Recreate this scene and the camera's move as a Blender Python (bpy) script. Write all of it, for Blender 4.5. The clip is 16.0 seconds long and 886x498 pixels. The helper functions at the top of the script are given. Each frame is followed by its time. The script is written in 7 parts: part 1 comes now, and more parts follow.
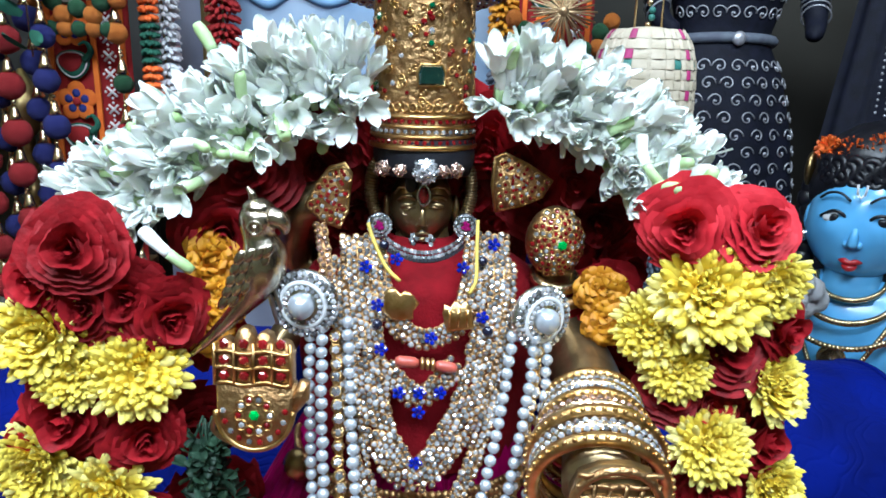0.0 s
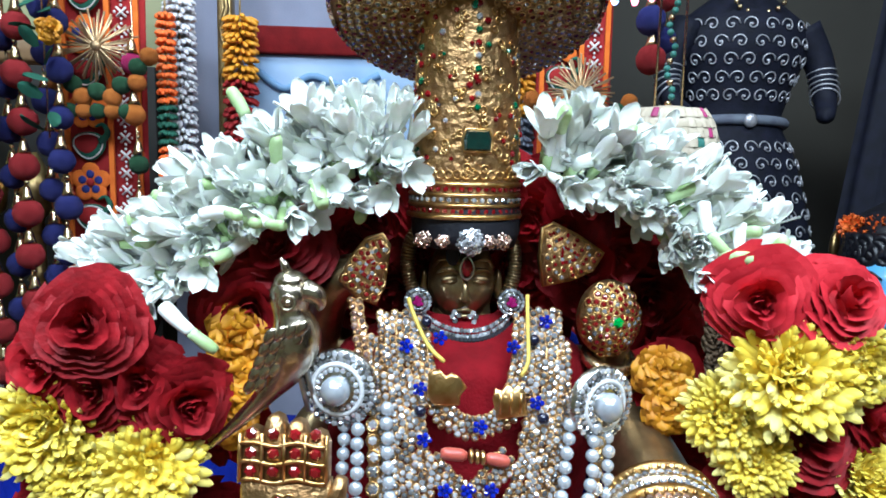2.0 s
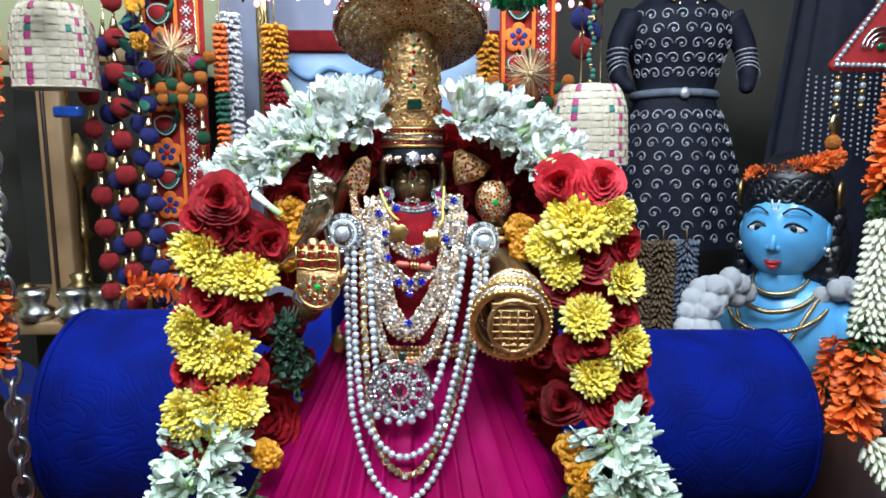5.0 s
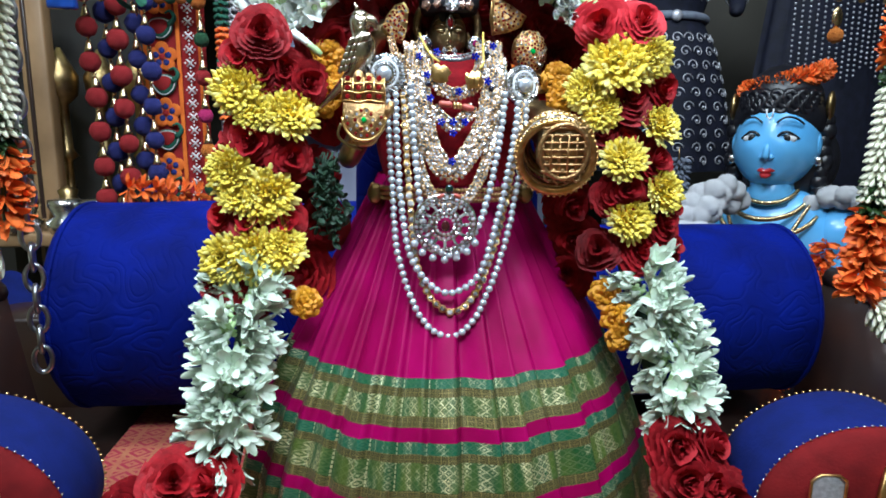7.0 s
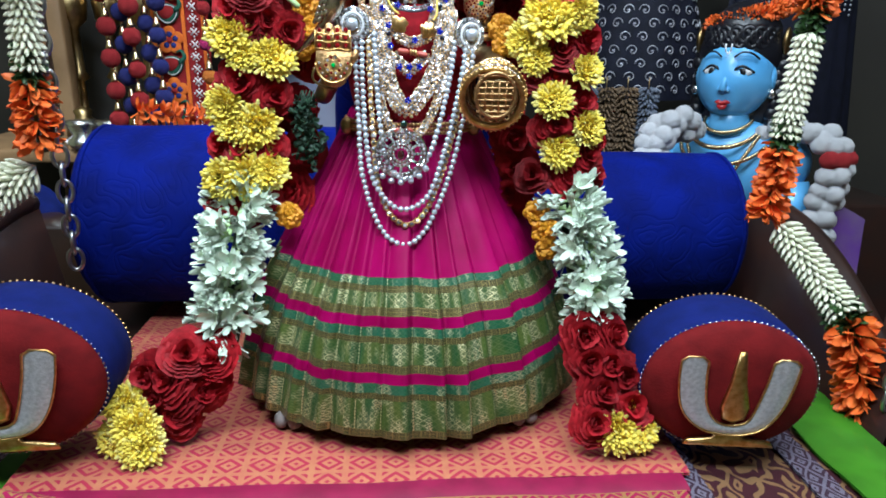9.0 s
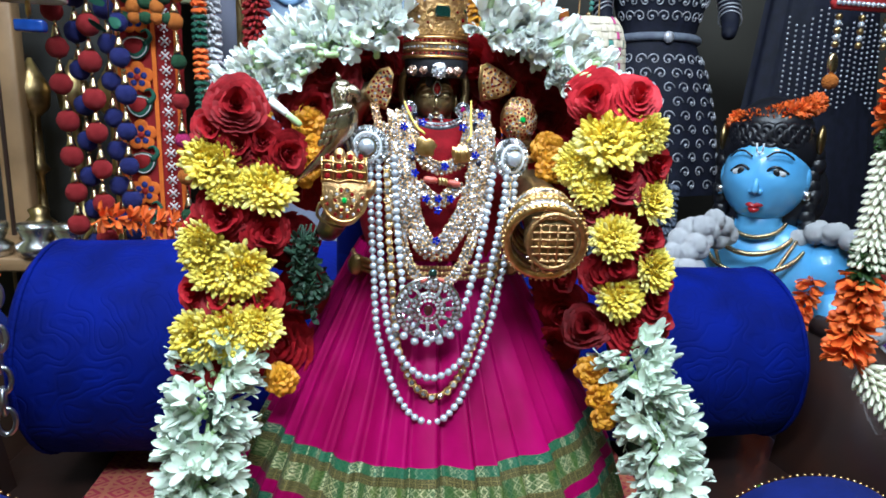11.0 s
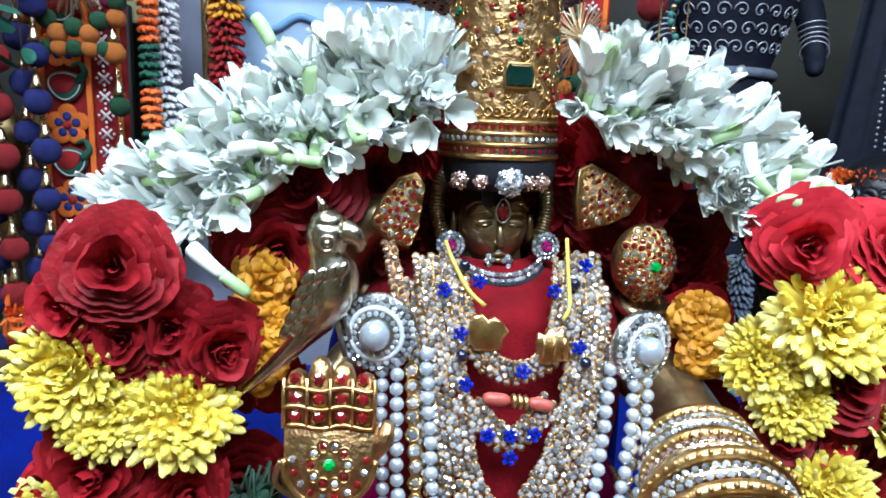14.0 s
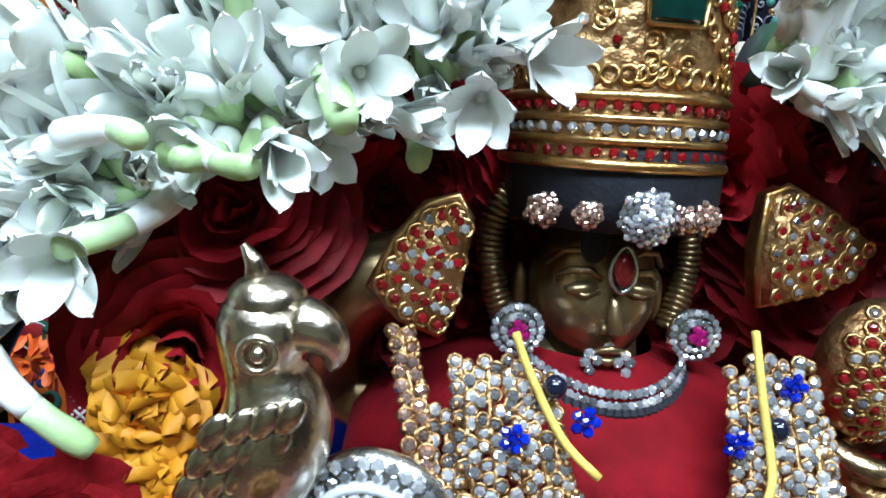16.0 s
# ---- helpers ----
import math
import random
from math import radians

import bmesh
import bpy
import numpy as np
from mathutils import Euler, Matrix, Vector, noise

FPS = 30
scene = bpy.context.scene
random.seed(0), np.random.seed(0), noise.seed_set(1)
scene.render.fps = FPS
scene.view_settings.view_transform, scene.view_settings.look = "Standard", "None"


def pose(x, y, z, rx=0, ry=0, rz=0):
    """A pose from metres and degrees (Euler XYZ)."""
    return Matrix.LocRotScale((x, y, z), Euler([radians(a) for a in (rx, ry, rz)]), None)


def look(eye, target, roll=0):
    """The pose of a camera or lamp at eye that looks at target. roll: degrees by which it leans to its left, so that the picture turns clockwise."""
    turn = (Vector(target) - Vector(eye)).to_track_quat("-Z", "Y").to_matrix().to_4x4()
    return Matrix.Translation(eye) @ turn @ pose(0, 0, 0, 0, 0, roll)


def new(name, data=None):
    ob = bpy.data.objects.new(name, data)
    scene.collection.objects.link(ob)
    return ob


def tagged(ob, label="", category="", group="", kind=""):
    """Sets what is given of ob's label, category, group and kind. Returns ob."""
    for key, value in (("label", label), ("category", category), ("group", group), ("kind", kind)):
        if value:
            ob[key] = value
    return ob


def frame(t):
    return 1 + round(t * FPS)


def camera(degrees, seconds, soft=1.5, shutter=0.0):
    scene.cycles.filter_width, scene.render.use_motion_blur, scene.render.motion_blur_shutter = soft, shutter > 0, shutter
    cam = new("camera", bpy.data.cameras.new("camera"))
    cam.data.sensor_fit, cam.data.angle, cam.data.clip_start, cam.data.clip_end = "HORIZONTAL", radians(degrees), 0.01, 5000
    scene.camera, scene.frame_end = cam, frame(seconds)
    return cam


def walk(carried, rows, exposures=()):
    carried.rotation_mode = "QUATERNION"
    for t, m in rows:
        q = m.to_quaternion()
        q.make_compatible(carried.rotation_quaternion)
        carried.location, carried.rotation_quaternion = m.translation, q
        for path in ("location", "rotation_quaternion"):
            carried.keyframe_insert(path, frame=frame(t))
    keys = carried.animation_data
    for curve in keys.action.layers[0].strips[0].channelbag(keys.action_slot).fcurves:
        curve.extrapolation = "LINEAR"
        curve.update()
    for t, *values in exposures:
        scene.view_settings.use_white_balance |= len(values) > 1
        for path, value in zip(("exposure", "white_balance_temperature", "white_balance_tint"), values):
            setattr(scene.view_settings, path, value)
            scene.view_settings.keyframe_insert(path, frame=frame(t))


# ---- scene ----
PATH = [
    (0, (-0.0128, -0.3411, 0.5879), (0.0205, 0.1420, 0.4633), 1.57),
    (0.5, (-0.0117, -0.4068, 0.6037), (0.0094, 0.0778, 0.4824), 1.42),
    (1, (-0.0361, -0.3502, 0.5889), (-0.0142, 0.1420, 0.5037), 1.42),
    (1.5, (-0.0434, -0.2698, 0.5598), (-0.0104, 0.2270, 0.5143), 1.53),
    (2, (-0.0343, -0.3109, 0.5755), (-0.0026, 0.1843, 0.5140), 1.30),
    (2.5, (-0.0079, -0.4577, 0.6221), (0.0031, 0.0329, 0.5264), 0.82),
    (3, (0.0018, -0.5638, 0.6322), (0.0003, -0.0719, 0.5430), 0.42),
    (3.2, (-0.0014, -0.5643, 0.6306), (-0.0028, -0.0718, 0.5442), 0.37),
    (5.3, (0.0128, -0.6560, 0.5404), (0.0280, -0.1616, 0.4675), -0.17),
    (5.5, (0.0074, -0.7163, 0.5490), (0.0213, -0.2239, 0.4632), -0.11),
    (6, (-0.0136, -0.7748, 0.5264), (0.0037, -0.2833, 0.4364), 0.00),
    (6.5, (-0.0443, -0.7041, 0.4656), (-0.0137, -0.2127, 0.3788), 0.11),
    (7, (-0.0644, -0.6415, 0.4187), (-0.0219, -0.1515, 0.3289), 0.20),
    (7.5, (-0.0577, -0.6959, 0.4024), (-0.0174, -0.2106, 0.2889), 0.59),
    (8, (-0.0257, -0.8185, 0.4165), (0.0060, -0.3433, 0.2641), 0.82),
    (8.5, (-0.0060, -0.8657, 0.4525), (0.0242, -0.3946, 0.2878), 0.86),
    (9, (-0.0179, -0.7818, 0.4524), (0.0180, -0.3061, 0.3026), 0.99),
    (9.5, (-0.0513, -0.6428, 0.4611), (-0.0014, -0.1637, 0.3271), 1.01),
    (10, (-0.0650, -0.6060, 0.4764), (-0.0069, -0.1253, 0.3517), 0.96),
    (10.2, (-0.0646, -0.6233, 0.4913), (-0.0059, -0.1434, 0.3641), 1.11),
    (12.3, (-0.0561, -0.4377, 0.5056), (-0.0098, 0.0581, 0.4608), 1.91),
    (12.5, (-0.0682, -0.3995, 0.5035), (-0.0204, 0.0963, 0.4599), 2.00),
    (13, (-0.0851, -0.3496, 0.5212), (-0.0331, 0.1447, 0.4672), 2.17),
    (13.5, (-0.0803, -0.3337, 0.5551), (-0.0079, 0.1540, 0.4717), 2.29),
    (14, (-0.0678, -0.2963, 0.5663), (-0.0122, 0.1915, 0.4715), 2.10),
    (14.5, (-0.0635, -0.2276, 0.5466), (-0.0347, 0.2647, 0.4639), 2.12),
    (15, (-0.0667, -0.1478, 0.5334), (-0.0337, 0.3476, 0.4740), 3.14),
    (15.5, (-0.0668, -0.1233, 0.5398), (-0.0244, 0.3713, 0.4801), 3.32),
    (16, (-0.0626, -0.1292, 0.5557), (-0.0197, 0.3611, 0.4676), 3.42),
]
cam = camera(67.44, 16.0, soft=1.7)
walk(cam, [(t, look(eye, target, roll)) for t, eye, target, roll in PATH], exposures=[(0, 0.03, 5650, 8), (2, 0.02, 5650, 8), (3.2, 0.05, 5600, 10), (5.5, 0.18, 5850, 9), (8.2, 0.06, 5800, 8), (10, 0.16, 5850, 9), (12.5, 0.18, 5450, 8), (14.5, 0.1, 5500, 8), (16, 0.08, 5550, 8)])

# ---- light: white tubes under the ceiling in front of the swing, a weak room glow ----
world = bpy.data.worlds.new("room")
scene.world = world
world.use_nodes = True
world.node_tree.nodes["Background"].inputs[0].default_value = (0.75, 0.85, 1.0, 1)
world.node_tree.nodes["Background"].inputs[1].default_value = 0.54


def lamp(name, place, target, size, size_y, watts, colour):
    data = bpy.data.lights.new(name, "AREA")
    data.shape, data.size, data.size_y, data.energy, data.color = "RECTANGLE", size, size_y, watts, colour
    ob = new(name, data)
    ob.matrix_world = look(place, target)
    return ob


lamp("ceiling_light", (-0.12, -0.9, 1.66), (0, 0.1, 0.4), 1.3, 0.35, 45, (0.87, 0.96, 1.0))
lamp("ceiling_light", (0.75, -0.35, 1.85), (0.65, 0.6, 0.3), 0.5, 0.2, 15, (0.92, 1.0, 1.0))
lamp("ceiling_light", (-0.55, -0.05, 1.9), (-0.4, 0.3, 0.15), 0.9, 0.2, 21, (0.93, 1.0, 1.0))


# ---- materials ----
def rgba(c):
    return (c[0], c[1], c[2], 1)


def M(name, col, rough=0.6, metal=0.0, col2=None, scale=25, bump=0.15, bscale=250, sheen=0.0, spec=0.5, coat=0.0, sub=0.0, trans=0.0, island=0.0, per_object=0.0, depth=0.001):
    """A surface with blotches at one scale and relief at a finer one."""
    m = bpy.data.materials.new(name)
    m.use_nodes = True
    nt = m.node_tree
    b = nt.nodes["Principled BSDF"]
    link = nt.links.new
    tc = nt.nodes.new("ShaderNodeTexCoord")
    n1 = nt.nodes.new("ShaderNodeTexNoise")
    n1.inputs["Scale"].default_value = scale
    n1.inputs["Detail"].default_value = 4
    link(tc.outputs["Object"], n1.inputs["Vector"])
    col2 = col2 or tuple(c * 0.72 for c in col)
    mix = nt.nodes.new("ShaderNodeMix")
    mix.data_type = "RGBA"
    ramp = nt.nodes.new("ShaderNodeMapRange")
    ramp.inputs[1].default_value, ramp.inputs[2].default_value = 0.35, 0.65
    link(n1.outputs["Fac"], ramp.inputs[0])
    link(ramp.outputs[0], mix.inputs[0])
    mix.inputs[6].default_value, mix.inputs[7].default_value = rgba(col), rgba(col2)
    out = mix.outputs[2]
    if island or per_object:
        if island:
            src = nt.nodes.new("ShaderNodeNewGeometry").outputs["Random Per Island"]
        else:
            src = nt.nodes.new("ShaderNodeObjectInfo").outputs["Random"]
        amount = island or per_object
        mr = nt.nodes.new("ShaderNodeMapRange")
        mr.inputs[3].default_value, mr.inputs[4].default_value = 1 - amount, 1 + amount * 0.6
        link(src, mr.inputs[0])
        hs = nt.nodes.new("ShaderNodeHueSaturation")
        link(mr.outputs[0], hs.inputs["Value"])
        link(out, hs.inputs["Color"])
        out = hs.outputs[0]
    link(out, b.inputs["Base Color"])
    b.inputs["Roughness"].default_value, b.inputs["Metallic"].default_value = rough, metal
    b.inputs["Specular IOR Level"].default_value = spec
    b.inputs["Sheen Weight"].default_value = sheen
    if sheen:
        b.inputs["Sheen Tint"].default_value = rgba([min(1, c * 2 + 0.05) for c in col])
        b.inputs["Sheen Roughness"].default_value = 0.4
    b.inputs["Coat Weight"].default_value = coat
    b.inputs["Subsurface Weight"].default_value = sub
    b.inputs["Subsurface Radius"].default_value = (0.01, 0.01, 0.008)
    b.inputs["Transmission Weight"].default_value = trans
    if bump:
        n2 = nt.nodes.new("ShaderNodeTexNoise")
        n2.inputs["Scale"].default_value = bscale
        n2.inputs["Detail"].default_value = 3
        link(tc.outputs["Object"], n2.inputs["Vector"])
        bp = nt.nodes.new("ShaderNodeBump")
        bp.inputs["Strength"].default_value, bp.inputs["Distance"].default_value = bump, depth
        link(n2.outputs["Fac"], bp.inputs["Height"])
        link(bp.outputs[0], b.inputs["Normal"])
    return m


def nodes_of(m):
    return m.node_tree.nodes, m.node_tree.links.new, m.node_tree.nodes["Principled BSDF"]


def sums(nt, op, a, b=None):
    n = nt.nodes.new("ShaderNodeMath")
    n.operation = op
    for k, v in enumerate((a, b)):
        if v is None:
            continue
        if isinstance(v, (int, float)):
            n.inputs[k].default_value = v
        else:
            nt.links.new(v, n.inputs[k])
    return n.outputs[0]


def brocade(name, ground, thread, nx, ny, cover=0.5, lines=0.0, metal=0.8, source="UV", warp=0.0):
    """Woven silk: a ground colour and a metallic thread in diamonds and lines, laid out in metres."""
    m = bpy.data.materials.new(name)
    m.use_nodes = True
    nt = m.node_tree
    b = nt.nodes["Principled BSDF"]
    tc = nt.nodes.new("ShaderNodeTexCoord")
    sep = nt.nodes.new("ShaderNodeSeparateXYZ")
    nt.links.new(tc.outputs[source], sep.inputs[0])
    u, v = sep.outputs[0], sep.outputs[1]
    if warp:
        wz = nt.nodes.new("ShaderNodeTexNoise")
        wz.inputs["Scale"].default_value = 26
        wz.inputs["Detail"].default_value = 1
        nt.links.new(tc.outputs[source], wz.inputs["Vector"])
        shift = nt.nodes.new("ShaderNodeSeparateColor")
        nt.links.new(wz.outputs["Color"], shift.inputs[0])
        u = sums(nt, "ADD", u, sums(nt, "MULTIPLY", shift.outputs[0], warp))
        v = sums(nt, "ADD", v, sums(nt, "MULTIPLY", shift.outputs[1], warp))
    fu = sums(nt, "ABSOLUTE", sums(nt, "SUBTRACT", sums(nt, "FRACT", sums(nt, "MULTIPLY", u, nx)), 0.5))
    fv = sums(nt, "ABSOLUTE", sums(nt, "SUBTRACT", sums(nt, "FRACT", sums(nt, "MULTIPLY", v, ny)), 0.5))
    dia = sums(nt, "ADD", fu, fv)
    ring = sums(nt, "PINGPONG", dia, 0.17)
    fac = sums(nt, "GREATER_THAN", ring, 0.17 * (1 - cover))
    if lines:
        ln = sums(nt, "GREATER_THAN", fv, 0.5 - lines)
        fac = sums(nt, "MAXIMUM", fac, ln)
        ln = sums(nt, "GREATER_THAN", fu, 0.5 - lines)
        fac = sums(nt, "MAXIMUM", fac, ln)
    nz = nt.nodes.new("ShaderNodeTexNoise")
    nz.inputs["Scale"].default_value = 60
    nt.links.new(tc.outputs["Object"], nz.inputs["Vector"])
    fac = sums(nt, "MULTIPLY", fac, sums(nt, "ADD", sums(nt, "MULTIPLY", nz.outputs["Fac"], 0.9), 0.35))
    mix = nt.nodes.new("ShaderNodeMix")
    mix.data_type = "RGBA"
    mix.clamp_factor = True
    nt.links.new(fac, mix.inputs[0])
    mix.inputs[6].default_value, mix.inputs[7].default_value = rgba(ground), rgba(thread)
    nt.links.new(mix.outputs[2], b.inputs["Base Color"])
    nt.links.new(sums(nt, "MULTIPLY", fac, metal), b.inputs["Metallic"])
    b.inputs["Roughness"].default_value = 0.42
    b.inputs["Sheen Weight"].default_value = 0.03
    b.inputs["Specular IOR Level"].default_value = 0.25
    wv = nt.nodes.new("ShaderNodeTexNoise")
    wv.inputs["Scale"].default_value = 900
    nt.links.new(tc.outputs["Object"], wv.inputs["Vector"])
    bp = nt.nodes.new("ShaderNodeBump")
    bp.inputs["Strength"].default_value, bp.inputs["Distance"].default_value = 0.25, 0.0006
    nt.links.new(sums(nt, "ADD", wv.outputs["Fac"], fac), bp.inputs["Height"])
    nt.links.new(bp.outputs[0], b.inputs["Normal"])
    return m


def zari(name, ground, ground2, thread, cell, bare=0.5):
    """Silk woven with metal thread: a fine lattice that thins out from patch to patch, painting glints on the pleats,
    and a stitched line at each pleat.
    """
    m = bpy.data.materials.new(name)
    m.use_nodes = True
    nt = m.node_tree
    b = nt.nodes["Principled BSDF"]
    tc = nt.nodes.new("ShaderNodeTexCoord")
    sep = nt.nodes.new("ShaderNodeSeparateXYZ")
    nt.links.new(tc.outputs["UV"], sep.inputs[0])
    u, v = sep.outputs[0], sep.outputs[1]
    fu = sums(nt, "ABSOLUTE", sums(nt, "SUBTRACT", sums(nt, "FRACT", sums(nt, "DIVIDE", u, cell)), 0.5))
    fv = sums(nt, "ABSOLUTE", sums(nt, "SUBTRACT", sums(nt, "FRACT", sums(nt, "DIVIDE", v, cell * 0.8)), 0.5))
    dia = sums(nt, "ADD", fu, fv)
    lattice = sums(nt, "LESS_THAN", sums(nt, "ABSOLUTE", sums(nt, "SUBTRACT", dia, 0.5)), 0.1)
    lattice = sums(nt, "MAXIMUM", lattice, sums(nt, "LESS_THAN", dia, 0.17))
    weft = sums(nt, "LESS_THAN", sums(nt, "FRACT", sums(nt, "MULTIPLY", v, 900)), 0.45)
    lattice = sums(nt, "MAXIMUM", lattice, sums(nt, "MULTIPLY", weft, 0.45))

    def blotch(scale_u, scale_v, low, high):
        mp = nt.nodes.new("ShaderNodeMapping")
        mp.inputs["Scale"].default_value = (scale_u, scale_v, 1)
        nt.links.new(tc.outputs["UV"], mp.inputs["Vector"])
        nz = nt.nodes.new("ShaderNodeTexNoise")
        nz.inputs["Scale"].default_value = 1
        nz.inputs["Detail"].default_value = 2
        nt.links.new(mp.outputs[0], nz.inputs["Vector"])
        mr = nt.nodes.new("ShaderNodeMapRange")
        mr.inputs[1].default_value, mr.inputs[2].default_value = low, high
        nt.links.new(nz.outputs["Fac"], mr.inputs[0])
        return mr.outputs[0]

    # Patches of stronger thread colour imitate light glinting pleat by pleat.
    worn = sums(nt, "MULTIPLY", blotch(85, 22, bare - 0.12, bare + 0.14), sums(nt, "ADD", 0.35, blotch(700, 500, 0.35, 0.6)))
    fac = sums(nt, "MULTIPLY", lattice, sums(nt, "ADD", worn, 0.06))
    pleat = sums(nt, "FRACT", sums(nt, "DIVIDE", u, 0.033))
    stitch = sums(nt, "MULTIPLY", sums(nt, "LESS_THAN", pleat, 0.035), sums(nt, "LESS_THAN", sums(nt, "FRACT", sums(nt, "MULTIPLY", v, 260)), 0.7))
    fac = sums(nt, "MAXIMUM", fac, sums(nt, "MULTIPLY", stitch, 0.8))
    base = nt.nodes.new("ShaderNodeMix")
    base.data_type = "RGBA"
    nt.links.new(blotch(60, 12, 0.38, 0.62), base.inputs[0])
    base.inputs[6].default_value, base.inputs[7].default_value = rgba(ground), rgba(ground2)
    mix = nt.nodes.new("ShaderNodeMix")
    mix.data_type = "RGBA"
    mix.clamp_factor = True
    nt.links.new(fac, mix.inputs[0])
    nt.links.new(base.outputs[2], mix.inputs[6])
    mix.inputs[7].default_value = rgba(thread)
    nt.links.new(mix.outputs[2], b.inputs["Base Color"])
    nt.links.new(fac, b.inputs["Metallic"])
    b.inputs["Roughness"].default_value = 0.36
    b.inputs["Specular IOR Level"].default_value = 0.3
    bp = nt.nodes.new("ShaderNodeBump")
    bp.inputs["Strength"].default_value, bp.inputs["Distance"].default_value = 0.5, 0.0006
    nt.links.new(sums(nt, "ADD", fac, blotch(900, 900, 0.2, 0.8)), bp.inputs["Height"])
    nt.links.new(bp.outputs[0], b.inputs["Normal"])
    return m


def embossed(name, col, col2):
    """Plush velvet with pressed scrolls: the pile lies two ways, and its naps catch the light."""
    m = M(name, col, 0.8, 0, col2, 16, 0, 60, sheen=0.16, spec=0.1)
    nt = m.node_tree
    b = nt.nodes["Principled BSDF"]
    tc = nt.nodes.new("ShaderNodeTexCoord")
    wz = nt.nodes.new("ShaderNodeTexNoise")
    wz.inputs["Scale"].default_value = 24
    wz.inputs["Detail"].default_value = 0.5
    nt.links.new(tc.outputs["Object"], wz.inputs["Vector"])
    rings = sums(nt, "PINGPONG", sums(nt, "MULTIPLY", wz.outputs["Fac"], 9), 0.5)
    edge = sums(nt, "MINIMUM", sums(nt, "MULTIPLY", rings, 4), 1.0)
    pile = nt.nodes.new("ShaderNodeTexNoise")
    pile.inputs["Scale"].default_value = 420
    nt.links.new(tc.outputs["Object"], pile.inputs["Vector"])
    bp = nt.nodes.new("ShaderNodeBump")
    bp.inputs["Strength"].default_value, bp.inputs["Distance"].default_value = 0.4, 0.0016
    nt.links.new(sums(nt, "ADD", edge, sums(nt, "MULTIPLY", pile.outputs["Fac"], 0.35)), bp.inputs["Height"])
    nt.links.new(bp.outputs[0], b.inputs["Normal"])
    return m


GOLD = M("gold", (0.6, 0.38, 0.17), 0.42, 1.0, (0.34, 0.19, 0.08), 140, 0.5, 330, depth=0.0025)
GOLD_FINE = M("gold_fine", (0.74, 0.5, 0.22), 0.32, 1.0, (0.5, 0.28, 0.08), 120, 0.25, 700)
GOLD_PALE = M("gold_pale", (0.72, 0.55, 0.34), 0.25, 1.0, (0.45, 0.34, 0.18), 90, 0.25, 500)
SILVER = M("silver", (0.75, 0.74, 0.72), 0.25, 1.0, (0.5, 0.5, 0.5), 100, 0.3, 500)
PARROT = M("parrot_metal", (0.7, 0.64, 0.52), 0.25, 1.0, (0.36, 0.3, 0.22), 60, 0.35, 350)
BRONZE = M("bronze_dark", (0.42, 0.31, 0.16), 0.3, 0.9, (0.24, 0.17, 0.085), 70, 0.2, 300)
BLACK = M("black_cloth", (0.008, 0.009, 0.016), 0.7, 0, None, 60, 0.3, 600)
STONE = M("clear_stone", (0.93, 0.95, 1.0), 0.05, 0.7, (0.72, 0.75, 0.8), 300, 0, spec=1.0, coat=0.5, island=0.75)
PINKSTONE = M("rose_stone", (0.85, 0.6, 0.5), 0.1, 0.8, (0.6, 0.4, 0.33), 300, 0, island=0.5)
BLUEGEM = M("blue_gem", (0.01, 0.03, 0.55), 0.08, 0.1, (0.005, 0.01, 0.3), 300, 0, coat=0.6, island=0.4)
REDGEM = M("red_gem", (0.25, 0.006, 0.01), 0.1, 0.1, (0.18, 0.003, 0.006), 300, 0, coat=0.8, island=0.4)
GREENGEM = M("green_gem", (0.005, 0.16, 0.06), 0.08, 0.1, (0.002, 0.05, 0.03), 300, 0, coat=0.8)
DARKGREEN = M("emerald", (0.004, 0.03, 0.022), 0.08, 0, (0.003, 0.018, 0.015), 200, 0, coat=0.8)
PEARL = M("pearl", (0.43, 0.47, 0.53), 0.2, 0.4, (0.54, 0.58, 0.63), 120, 0.05, 900, coat=0.8, sub=0.0, per_object=0.05)
CORAL = M("coral", (0.5, 0.1, 0.07), 0.35, 0, None, 150, 0.1, 700)
THREAD = M("yellow_thread", (0.75, 0.55, 0.1), 0.7, 0, None, 200, 0.4, 900)
REDVELVET = M("red_velvet", (0.2, 0.003, 0.008), 0.85, 0, (0.13, 0.002, 0.005), 70, 0.5, 500, sheen=0.12, spec=0.15)
BLUEVELVET = embossed("blue_velvet", (0.001, 0.005, 0.1), (0.0015, 0.008, 0.17))
NAVY = M("navy_velvet", (0.003, 0.008, 0.075), 0.85, 0, (0.004, 0.01, 0.1), 40, 0.4, 300, sheen=0.08, spec=0.15)
MAROON = M("maroon_velvet", (0.095, 0.004, 0.005), 0.85, 0, (0.14, 0.006, 0.007), 40, 0.4, 300, sheen=0.08, spec=0.15)
PINK = M("pink_silk", (0.32, 0.0, 0.088), 0.45, 0, (0.21, 0.0, 0.048), 14, 0.2, 700, spec=0.12)
BORDER = zari("green_gold_brocade", (0.005, 0.055, 0.012), (0.05, 0.085, 0.01), (0.8, 0.74, 0.42), 0.0082, 0.57)
BORDER_TOP = zari("green_edge_brocade", (0.003, 0.075, 0.03), (0.004, 0.085, 0.045), (0.72, 0.72, 0.42), 0.0066, 0.62)
BORDER_LINE = brocade("brown_line_brocade", (0.05, 0.045, 0.014), (0.3, 0.24, 0.09), 160, 260, 0.25, 0.04)
SEAT_CLOTH = brocade("pink_orange_brocade", (0.36, 0.026, 0.055), (0.52, 0.2, 0.1), 27, 33, 0.5, 0.09, 0.2, "Object")
